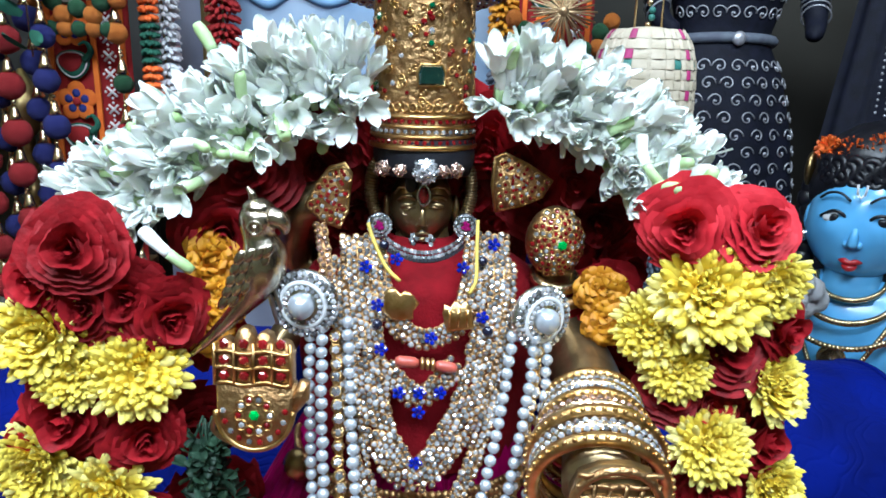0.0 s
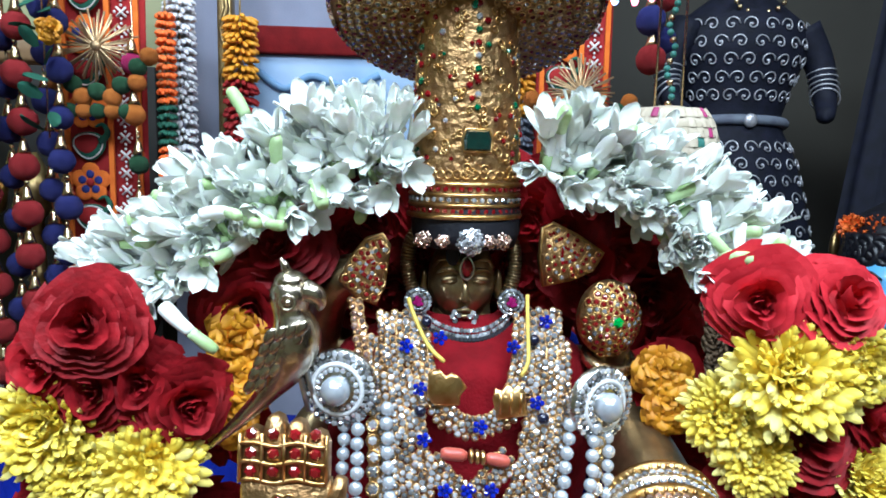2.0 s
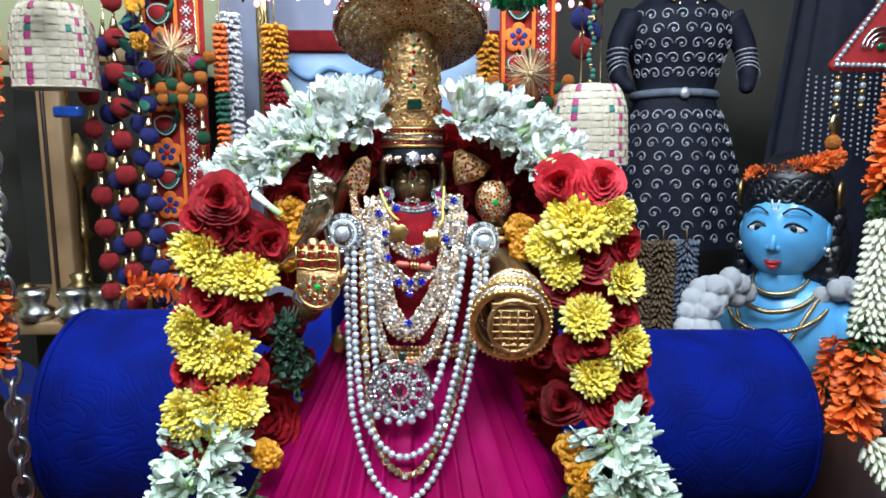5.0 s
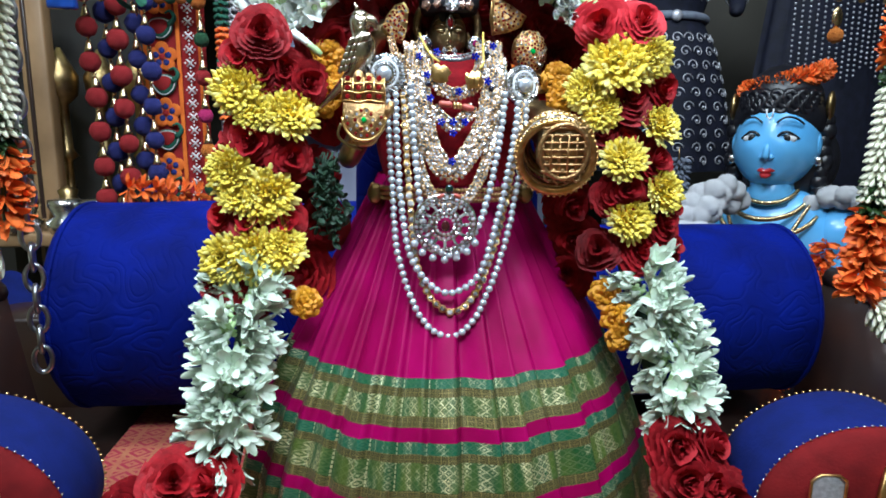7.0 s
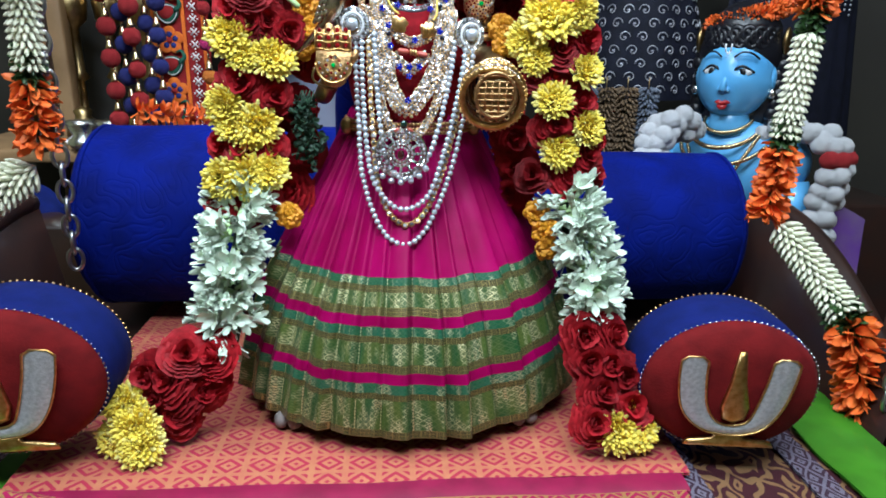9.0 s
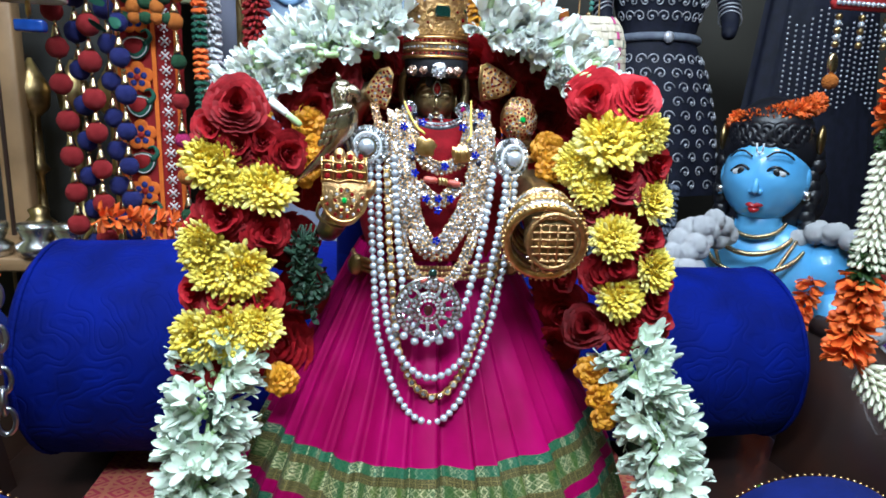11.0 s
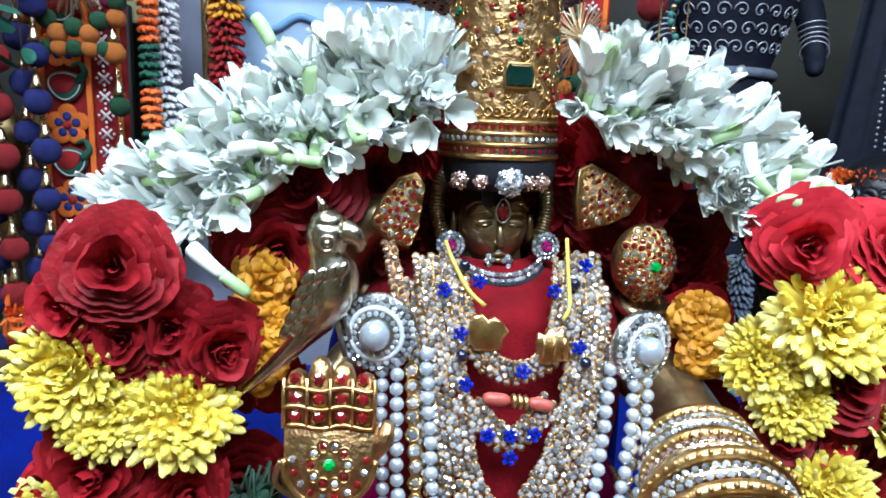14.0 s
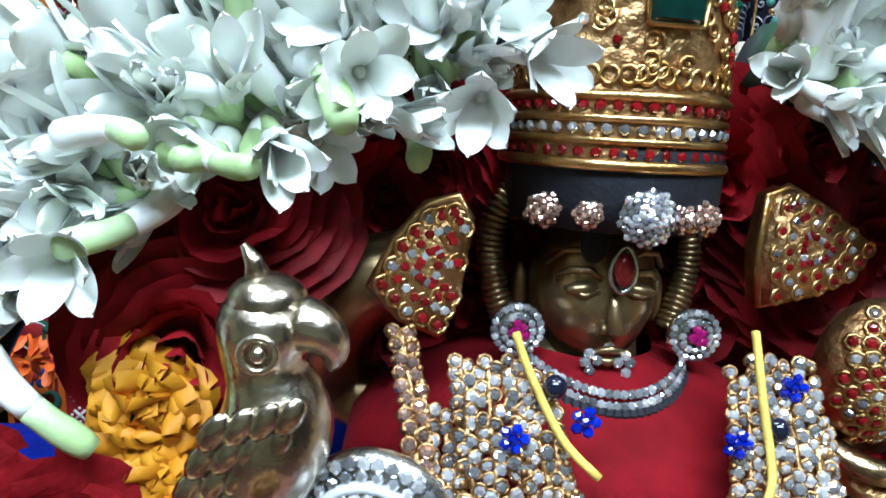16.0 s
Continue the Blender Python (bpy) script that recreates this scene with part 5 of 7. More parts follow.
stone_band("stone_chain", [(-0.047, 0.45), (-0.045, 0.41), (-0.042, 0.35), (-0.036, 0.295), (-0.022, 0.262), (-0.004, 0.252), (0.016, 0.266), (0.034, 0.305), (0.05, 0.36), (0.062, 0.41), (0.066, 0.44)], 1, 0.005, 0.003, STONE, "gold chain set with round clear stones", step=0.0075, backing=GOLD_FINE)
stone_band("stone_necklace", [(-0.02, 0.436), (-0.012, 0.428), (-0.001, 0.42), (0.01, 0.428), (0.018, 0.436)], 4, 0.0032, 0.0016, STONE, "small pointed necklace of clear and blue stones", out=0.006)
stone_band("shoulder_chain", [(-0.058, 0.505), (-0.054, 0.488), (-0.052, 0.47)], 2, 0.0035, 0.0018, PINKSTONE, "short gold chain with rose stones at the shoulder")

bf = thing("blue_stone_trim", "small flowers of deep blue stones on the necklaces", "jewel")
for x, z in ((-0.031, 0.486), (-0.014, 0.49), (0.023, 0.486), (0.041, 0.497), (0.033, 0.462), (-0.024, 0.468), (0.005, 0.452), (-0.001, 0.424), (-0.0015, 0.414), (-0.003, 0.388), (-0.012, 0.424), (0.01, 0.424), (-0.022, 0.446)):
    blue = Build()
    for k in range(6):
        a = 2 * math.pi / 5 * k
        q = 0.0 if k == 5 else 0.0025
        gem(blue, (x + q * math.cos(a), chest_y(x, z) - 0.0085, z + q * math.sin(a)), 0.0015, (jitter(0.4), -1, jitter(0.4)))
    part("stone_flower", blue, BLUEGEM, bf, smooth=False)
glass = M("black_glass", (0.01, 0.012, 0.03), 0.1, 0, None, 100, 0, coat=0.5)
dk = thing("glass_bead_string", "round black glass beads on the yellow threads", "bead")
for x, z in ((-0.024, 0.459), (0.036, 0.455), (-0.021, 0.497), (0.034, 0.489)):
    part("bead", Build().ball((x, chest_y(x, z) - 0.009, z), 0.003, None, 0, 12, 8), glass, dk)
coral = thing("coral_necklace", "coral barrel beads with ribbed gold spacers", "necklace")
y = chest_y(0, 0.438) - 0.008
for x0, x1, z0, z1 in ((-0.014, -0.0015, 0.441, 0.4395), (0.0075, 0.019, 0.4385, 0.436)):
    part("coral_bead", Build().tube([Vector((x0, y, z0)).lerp(Vector((x1, y, z1)), k / 6) for k in range(7)], [0.0018, 0.0029, 0.0031, 0.0031, 0.0031, 0.0029, 0.0018], 14), CORAL, coral)
for k in range(3):
    part("gold_spacer", Build().torus((0.0005 + 0.0028 * k, y, 0.4393 - 0.0004 * k), 0.0024, 0.0012, Matrix.Rotation(math.pi / 2, 4, "Y"), n=14), GOLD_FINE, coral)

# thin yellow threads with two gold plates
th = thing("yellow_thread", "yellow cotton thread necklace carrying two gold plates", "necklace")
for pts in ([(-0.03, 0.508), (-0.027, 0.5), (-0.02, 0.487), (-0.012, 0.48)], [(0.032, 0.51), (0.031, 0.495), (0.03, 0.48), (0.026, 0.474)]):
    part("thread", Build().tube(drape(pts, 16, 0.0095), 0.0011, 6), THREAD, th)
owl = Build().slab([(-0.009, 0.0), (-0.0105, 0.0045), (-0.006, 0.0085), (-0.002, 0.0065), (0.0, 0.009), (0.004, 0.0085), (0.0095, 0.005), (0.008, 0.0), (0.0095, -0.0045), (0.004, -0.0075), (-0.002, -0.009), (-0.007, -0.006)], 0.0022, Matrix.Translation((-0.012, chest_y(0, 0.468) - 0.0085, 0.4685)) @ Matrix.Rotation(0.35, 4, "Y"))
part("gold_plate", owl, GOLD_FINE, th, "rounded embossed gold plate")
plate = Build().slab([(-0.0075, -0.008), (0.0075, -0.0085), (0.008, 0.003), (0.0055, 0.008), (0.0025, 0.006), (0.0, 0.009), (-0.003, 0.006), (-0.006, 0.008), (-0.008, 0.003)], 0.0022, Matrix.Translation((0.0195, chest_y(0.02, 0.463) - 0.0085, 0.4635)) @ Matrix.Rotation(-0.2, 4, "Y"))
for k in range(3):
    plate.tube([(0.0145 + 0.005 * k, chest_y(0.02, 0.463) - 0.0112, 0.458), (0.0147 + 0.005 * k, chest_y(0.02, 0.463) - 0.0112, 0.468)], 0.0009, 6)
part("gold_plate", plate, GOLD_FINE, th, "gold plate with three raised bars")

# brooches on the shoulders
for x, y, z, yaw in ((-0.063, 0.004, 0.468, -14), (0.067, 0.006, 0.459, 26)):
    br = thing("brooch", "round silver brooch with a large pearl and stone rings", "brooch", "pair of shoulder brooches", at=pose(x, y, z, 0, 0, yaw))
    turn = Matrix.Rotation(math.pi / 2, 4, "X")
    part("plate", Build().lathe([(0.0185, -0.003), (0.0192, 0.0), (0.0165, 0.0022), (0.0125, 0.003), (0.0105, 0.004), (0.001, 0.004)], 40, turn, caps=False), SILVER, br)
    part("enamel_ring", Build().torus((0, -0.0036, 0), 0.0125, 0.0013, turn, n=40), WHITEPAINT, br)
    st = Build()
    for n, q, s in ((34, 0.0175, 0.0016), (26, 0.0148, 0.0014), (20, 0.01, 0.0014)):
        for k in range(n):
            a = 2 * math.pi * k / n
            gem(st, (q * math.cos(a), -0.0032 - (0.018 - q) * 0.18, q * math.sin(a)), s, (0.3 * math.cos(a), -1, 0.3 * math.sin(a)))
    part("clear_stones", st, STONE, br, smooth=False)
    part("large_pearl", Build().ball((0, -0.0065, 0), 0.0073, None, 0, 20, 14), PEARL, br)

# the great pendant
pen = thing("great_pendant", "large round openwork pendant of clear stones with a dark centre", "pendant", at=pose(-0.011, chest_y(0, 0.333) - 0.012, 0.332, 8, 0, 0))
turn = Matrix.Rotation(math.pi / 2, 4, "X")
st = Build()
for n, q, s in ((34, 0.0262, 0.0019), (30, 0.0225, 0.0017), (18, 0.0128, 0.0017), (14, 0.0085, 0.0016)):
    for k in range(n):
        a = 2 * math.pi * (k + 0.25) / n
        gem(st, (q * math.cos(a), -0.003, q * math.sin(a)), s, (0.4 * math.cos(a), -1, 0.4 * math.sin(a)))
for k in range(12):
    a = 2 * math.pi * k / 12
    for q in (0.0155, 0.0175, 0.0195):
        gem(st, (q * math.cos(a), -0.0028, q * math.sin(a)), 0.0016, (0, -1, 0))
part("clear_stones", st, STONE, pen, smooth=False)
fr = Build()
for q in (0.0243, 0.0145, 0.0105, 0.028):
    fr.torus((0, 0, 0), q, 0.0016, turn, n=40)
for k in range(12):
    a = 2 * math.pi * k / 12
    fr.tube([(0.014 * math.cos(a), 0, 0.014 * math.sin(a)), (0.024 * math.cos(a), 0, 0.024 * math.sin(a))], 0.0012, 6)
part("frame", fr, SILVER, pen)
part("centre_stone", Build().ball((0, -0.004, 0), (0.0038, 0.0025, 0.0055), None, 0, 14, 10), M("maroon_stone", (0.06, 0.012, 0.014), 0.12, 0, None, 200, 0, coat=0.6), pen)
part("green_stone", Build().ball((0.003, -0.003, 0.0335), (0.0036, 0.003, 0.0046), None, 0, 14, 10), DARKGREEN, pen, "dark green stone above the pendant")
for s in (-1, 1):
    part("coral_leaf", Build().ball((0.003 + s * 0.0075, -0.003, 0.0275), (0.0038, 0.002, 0.0018), Matrix.Rotation(s * 0.5, 4, "Y"), 0, 10, 6), CORAL, pen)
for k in range(7):
    a = math.radians(-150 + 20 * k)
    part("drop_pearl", PEARL_MESH, None, pen, at=Matrix.Translation((0.032 * math.cos(a), -0.002, 0.032 * math.sin(a) - 0.001)) @ Matrix.Scale(1.1, 4))

belt = thing("gold_belt", "gilded belt with coral drops and small beads at the waist", "belt")
bb = Build()
for k in range(70):
    a = -1.6 + 3.2 * k / 69
    for row in range(3):
        bb.ball((0.002 + 0.08 * math.sin(a), 0.062 - 0.076 * math.cos(a), 0.36 - 0.005 * row), 0.0024, None, 0, 8, 6)
part("beads", bb, GOLD, belt)
for s in (-1, 1):
    part("clasp", Build().ball((0.002 + s * 0.076, 0.03, 0.353), (0.009, 0.006, 0.011), None, 0, 12, 8), BRASS, belt)

# ---- the raised hand plate, the bangles, the fist, the tips ----
hand = thing("hand_plate", "raised gilded palm-shaped plate with red stones", "ornament", at=pose(-0.081, -0.032, 0.431, -6, 0, -4) @ Matrix.Diagonal((1.03, 1, 1.12, 1)))
hb = Build()
hb.slab([(-0.0195, -0.005), (-0.018, -0.014), (-0.012, -0.021), (-0.002, -0.0235), (0.009, -0.021), (0.016, -0.013), (0.0185, -0.003), (0.018, 0.008), (-0.0195, 0.009)], 0.009, bevel=0.1)
part("palm", hb, GOLD, hand)
for k, (x, top) in enumerate(((-0.0148, 0.027), (-0.0055, 0.032), (0.0037, 0.03), (0.0125, 0.026))):
    f = Build().slab([(x - 0.0047, 0.0075), (x + 0.0047, 0.0075), (x + 0.0047, top - 0.004), (x + 0.003, top), (x, top + 0.0012), (x - 0.003, top), (x - 0.0047, top - 0.004)], 0.0085, bevel=0.05)
    part("finger", f, GOLD, hand)
part("thumb", Build().tube([(0.015, -0.004, -0.003), (0.021, -0.004, 0.003), (0.0225, -0.004, 0.009)], [0.0045, 0.0042, 0.0025], 10), GOLD, hand)
ridge = Build()
for z in (0.0085, 0.0155, 0.0225):
    ridge.tube([(-0.0195 + 0.0365 * k / 12, -0.0092, z + 0.0008 * math.sin(k)) for k in range(13)], 0.0009, 6)
for x in (-0.0193, -0.0102, -0.001, 0.0078, 0.0165):
    ridge.tube([(x, -0.0092, 0.008), (x, -0.0092, 0.0265)], 0.0009, 6)
ridge.tube([(0.0185 * math.cos(a) - 0.001, -0.0085, -0.004 + 0.018 * math.sin(a)) for a in [math.pi + math.pi * k / 20 for k in range(21)]], 0.0012, 6)
for k in range(10):
    a = 2 * math.pi * k / 10
    ridge.torus((-0.001 + 0.0075 * math.cos(a), -0.0092, -0.006 + 0.0075 * math.sin(a)), 0.0024, 0.0006, turn, n=10, k=4)
part("cell_ridges", ridge, GOLD_FINE, hand)
rs, gs = Build(), Build()
for x in (-0.0148, -0.0055, 0.0035, 0.012):
    for z in (0.012, 0.019, 0.0262):
        gem(rs, (x, -0.0092, z), 0.0026)
for k in range(10):
    a = 2 * math.pi * k / 10
    gem(rs if k % 2 else gs, (-0.001 + 0.0075 * math.cos(a), -0.0092, -0.006 + 0.0075 * math.sin(a)), 0.0016)
    a = math.pi + math.pi * k / 9
    gem(rs if k % 2 else gs, (-0.001 + 0.0148 * math.cos(a), -0.009, -0.004 + 0.0145 * math.sin(a)), 0.0016)
part("red_stones", rs, REDGEM, hand, smooth=False)
part("clear_stones", gs, STONE, hand, smooth=False)
g1 = Build()
gem(g1, (-0.001, -0.0094, -0.006), 0.0026)
part("green_stone", g1, M("bright_green_stone", (0.01, 0.4, 0.06), 0.1, 0, None, 200, 0, coat=0.6), hand, smooth=False)
part("wrist_cuff", Build().torus((-0.003, 0.014, -0.019), 0.009, 0.003, Matrix.Rotation(0.5, 4, "X"), n=24, k=8), GOLD, hand)
part("dark_wire", Build().tube(curve([(-0.022, 0.0, -0.008), (-0.0245, 0.003, -0.018), (-0.015, 0.005, -0.025), (-0.004, 0.008, -0.028)], 24), 0.0013, 6), BRONZE, hand)

ban = thing("bangle_stack", "stack of gold and clear stone bangles round the forearm", "bangles")
axis = Vector((-0.15, -1, -0.28)).normalized()
first = Vector((0.097, -0.004, 0.408))
for k in range(7):
    c = first + axis * 0.0092 * k + Vector((-0.0003 * k, 0, 0))
    r = 0.0255 + 0.0012 * k + (0.003 if k == 4 else 0)
    m = toward(axis)
    if k % 2 == 0:
        tb = Build().torus(c, r, 0.0037, m, n=44, k=8)
        for q in range(44):
            a = 2 * math.pi * q / 44
            tb.ball(c + m.to_3x3() @ Vector((r * 1.1 * math.cos(a), r * 1.1 * math.sin(a), 0.002)), 0.0014, None, 0, 6, 4)
        part("gold_bangle", tb, GOLD_FINE, ban)
    else:
        tb = Build()
        for row in range(3):
            for q in range(48):
                a = 2 * math.pi * (q + 0.5 * row) / 48
                d = m.to_3x3() @ Vector((math.cos(a), math.sin(a), 0.5 * (row - 0.2)))
                gem(tb, c + m.to_3x3() @ Vector((r * 1.07 * math.cos(a), r * 1.07 * math.sin(a), 0.003 * (row - 1))), 0.0018, d)
        part("stone_bangle", tb, PINKSTONE if k == 3 else STONE, ban, smooth=False)
        part("bangle_core", Build().torus(c, r, 0.0032, m, n=40, k=8), GOLD_PALE, ban)

low = thing("lowered_hand_plate", "gilded openwork hand plate with fingers hanging down", "ornament", at=pose(0.0875, -0.075, 0.403, 8, 0, -4))
part("palm", Build().slab([(-0.019, -0.008), (0.019, -0.009), (0.0205, 0.006), (0.016, 0.015), (0.006, 0.019), (-0.008, 0.0185), (-0.017, 0.014), (-0.0205, 0.004)], 0.008, bevel=0.08), BRONZE, low)
lat = Build()
for k in range(6):
    x = -0.018 + 0.0072 * k
    lat.tube([(x, -0.0085, -0.026 + 0.01 * abs(k - 2.5) / 2.5), (x, -0.009, 0.012)], 0.0013, 6)
for k in range(7):
    z = -0.02 + 0.0062 * k
    lat.tube([(-0.019 + 0.038 * i / 10, -0.009 - 0.0006 * math.sin(i * 1.9), z) for i in range(11)], 0.0012, 6)
lat.tube([(0.0205 * math.cos(a), -0.0085, -0.003 + 0.023 * math.sin(a)) for a in [2 * math.pi * k / 36 for k in range(36)]], 0.0022, 8, closed=True)
for x in (-0.012, -0.004, 0.004, 0.012):
    lat.tube([(x - 0.0035, -0.0075, -0.018), (x - 0.003, -0.0075, -0.029 + 0.2 * abs(x)), (x, -0.0075, -0.0315 + 0.2 * abs(x)), (x + 0.003, -0.0075, -0.029 + 0.2 * abs(x)), (x + 0.0035, -0.0075, -0.018)], 0.0014, 6)
part("lattice", lat, GOLD, low)
part("fingers", Build().slab([(-0.015, -0.009), (0.015, -0.009), (0.014, -0.024), (0.0, -0.03), (-0.014, -0.024)], 0.006, bevel=0.1), GOLD, low)


def studded(name, label, at, shape, spots, cover=GOLD):
    ob = thing(name, label, "ornament", at=at)
    part("shell", shape, cover, ob)
    r_, c_, t_ = Build(), Build(), Build()
    for i, (p, d) in enumerate(spots):
        gem((r_, c_, r_)[i % 3], p, 0.0016, d)
        t_.torus(p, 0.0023, 0.0006, toward(d), n=8, k=4)
    part("red_stones", r_, REDGEM, ob, smooth=False)
    part("clear_stones", c_, STONE, ob, smooth=False)
    part("stone_settings", t_, GOLD_FINE, ob)
    return ob


def dome(rx, rz, ry, n):
    out = []
    for k in range(n):
        q, a = math.sqrt((k + 0.5) / n) * 0.95, k * 2.4
        x, z = q * math.cos(a), q * math.sin(a)
        out.append((Vector((rx * x, -ry * math.sqrt(max(0, 1 - q * q)), rz * z)), Vector((x, -1.2, z))))
    return out


fist = studded("fist_ornament", "egg-shaped gilded ornament with red stones and green centre", pose(0.0815, 0.046, 0.494, 0, 0, 8), Build().ball((0, 0, 0), (0.018, 0.013, 0.0215), None, 0, 28, 18), dome(0.018, 0.0215, 0.0132, 84))
g2 = Build()
gem(g2, (0, -0.0138, 0.0), 0.0032)
part("green_stone", g2, bpy.data.materials["bright_green_stone"], fist, smooth=False)
for k, z in enumerate((-0.024, -0.033)):
    part("cuff", Build().torus((0.006 * k + 0.003, 0.002, z), 0.0125, 0.004, Matrix.Rotation(0.35, 4, "X"), n=26, k=8), GOLD if k else GOLD_PALE, fist)


def tip(name, pts, at, label):
    spots = []
    n = len(pts)
    cx, cz = sum(p[0] for p in pts) / n, sum(p[1] for p in pts) / n
    for f in (0.25, 0.55, 0.8):
        for i in range(n):
            for w in (0.0, 0.5):
                a, b = pts[i], pts[(i + 1) % n]
                x, z = a[0] + (b[0] - a[0]) * w, a[1] + (b[1] - a[1]) * w
                spots.append((Vector((cx + (x - cx) * f, -0.0105, cz + (z - cz) * f)), Vector((0.2 * f, -1, 0))))
    ob = studded(name, label, at, Build().slab(pts, 0.011, bevel=0.12), spots)
    part("rim", Build().tube([(x, -0.006, z) for x, z in pts], 0.0015, 6, closed=True), GOLD_FINE, ob)


tip("gold_tip", [(0.006, 0.0165), (0.009, 0.012), (0.0065, -0.008), (0.003, -0.0165), (-0.006, -0.0125), (-0.0135, -0.005), (-0.008, 0.006), (-0.001, 0.0145)], pose(-0.0515, 0.05, 0.52, 0, 0, 4) @ Matrix.Scale(1.12, 4), "triangular gilded ornament with small red stones beside the face")
tip("gold_tip", [(-0.017, 0.016), (-0.012, 0.0185), (0.002, 0.012), (0.018, 0.002), (0.012, -0.007), (0.0, -0.012), (-0.016, -0.0155), (-0.0185, 0.0)], pose(0.0605, 0.057, 0.527, 0, 0, 6), "wide gilded ornament with red stones tucked under tuberoses")

# ---- the parrot ----
par = thing("parrot_figure", "small silver-gold metal parrot figure with a long tail", "figurine", at=pose(-0.085, 0.004, 0.49, 0, 0, 0))
pb = Build()
spine = curve([(0.0, 0, 0.03), (-0.0015, 0, 0.018), (0.001, 0.0, 0.004), (-0.004, 0, -0.012), (-0.014, 0.0, -0.026), (-0.027, 0.002, -0.04), (-0.042, 0.004, -0.054)], 36)
rads = [0.0085, 0.0105, 0.0112, 0.0108, 0.0098, 0.0092, 0.0095, 0.0108, 0.012, 0.013, 0.0135, 0.0138, 0.0136, 0.0132, 0.0125, 0.0115, 0.0105, 0.0095, 0.0085, 0.0075, 0.0068, 0.0062, 0.0057, 0.0053, 0.005, 0.0047, 0.0044, 0.0041, 0.0039, 0.0036, 0.0034, 0.0031, 0.0029, 0.0026, 0.0023, 0.002, 0.0016]
pb.tube(spine, [r * 0.92 for r in rads], 18)
pb.ball((-0.001, 0, 0.0295), (0.0085, 0.0085, 0.006), None, 0, 14, 8)
pb.tube([(-0.003, 0, 0.034), (-0.004, 0, 0.038), (-0.006, 0, 0.041)], [0.003, 0.002, 0.0008], 8)
part("body", pb, PARROT, par)
part("beak", Build().tube(curve([(0.006, -0.003, 0.026), (0.0105, -0.004, 0.0245), (0.013, -0.004, 0.0205), (0.0125, -0.004, 0.0165)], 10), [0.006, 0.0058, 0.0055, 0.0052, 0.0048, 0.0044, 0.0039, 0.0033, 0.0026, 0.0018, 0.0008], 10), PARROT, par)
ey = Build().torus((-0.001, -0.0102, 0.0215), 0.0034, 0.0009, turn, n=16, k=6).ball((-0.001, -0.0098, 0.0215), 0.0019, None, 0, 10, 6)
part("eye", ey, PARROT, par)
wing = Build()
for row in range(5):
    for k in range(4 - row // 2):
        wing.ball((-0.009 + 0.0048 * k - 0.0025 * row, -0.0115 + 0.0006 * row, 0.006 - 0.0062 * row + 0.0012 * k), (0.0027, 0.0014, 0.0046), Matrix.Rotation(0.55, 4, "Y"), 0, 8, 6)
part("wing", wing, PARROT, par)
for x in (0.001, 0.005):
    part("leg", Build().tube([(x, -0.002, -0.008), (x + 0.003, -0.001, -0.02), (x + 0.006, 0.0, -0.034)], 0.0014, 6), STEEL, par)

# leafy sprigs hanging by the arm
sp = thing("leaf_sprigs", "dark green herb sprigs hanging between arm and garland", "sprig", at=pose(-0.118, 0.012, 0.395))
for k in range(9):
    b = Build()
    pts = curve([(jitter(0.008), jitter(0.008), 0.0), (jitter(0.018), -0.008, -0.03), (jitter(0.022), -0.004, -0.055 - rng.uniform(0, 0.035))], 10)
    b.tube(pts, 0.0008, 5)
    for p in pts[2:]:
        for q in range(3):
            d = Vector((jitter(1), jitter(1), jitter(1))).normalized()
            petal_b = Build()
            petal(petal_b, 0.01, 0.007, 0.001, 0.001, 0, 0)
            b.join(petal_b, Matrix.Translation(p) @ toward(d, rng.uniform(0, 6)))
    part("sprig", b, LEAFDARK, sp)

# the upright blue cushion behind the figure
cu = Build()
cu.grid(lambda u, v: Vector((0.11 * math.copysign(abs(math.cos(2 * math.pi * u)) ** 0.5, math.cos(2 * math.pi * u)) * math.cos((v - 0.5) * math.pi) ** 0.35, 0.035 * math.sin((v - 0.5) * math.pi), 0.19 * math.copysign(abs(math.sin(2 * math.pi * u)) ** 0.5, math.sin(2 * math.pi * u)) * math.cos((v - 0.5) * math.pi) ** 0.35)), 40, 16, wrap=True)
thing("back_cushion", "royal blue velvet cushion upright behind the deity", "cushion", at=pose(0.01, 0.155, 0.285), data=cu, mats=BLUEVELVET)


# ---- hangings behind the swing ----
def motif_flower():
    b = Build()
    for k in range(5):
        a = math.pi / 2 + 2 * math.pi * k / 5
        b.ball((0.0155 * math.cos(a), 0, 0.0155 * math.sin(a)), (0.0125, 0.0022, 0.0125), None, 0, 14, 6)
        b.ball((0.0115 * math.cos(a), -0.0018, 0.0115 * math.sin(a)), (0.0058, 0.0022, 0.0058), None, 1, 10, 6)
    b.ball((0, -0.003, 0), (0.0055, 0.0025, 0.0055), None, 2, 10, 6)
    return b.mesh("embroidered_flower", [ORANGECLOTH, BLUECLOTH, REDCLOTH])


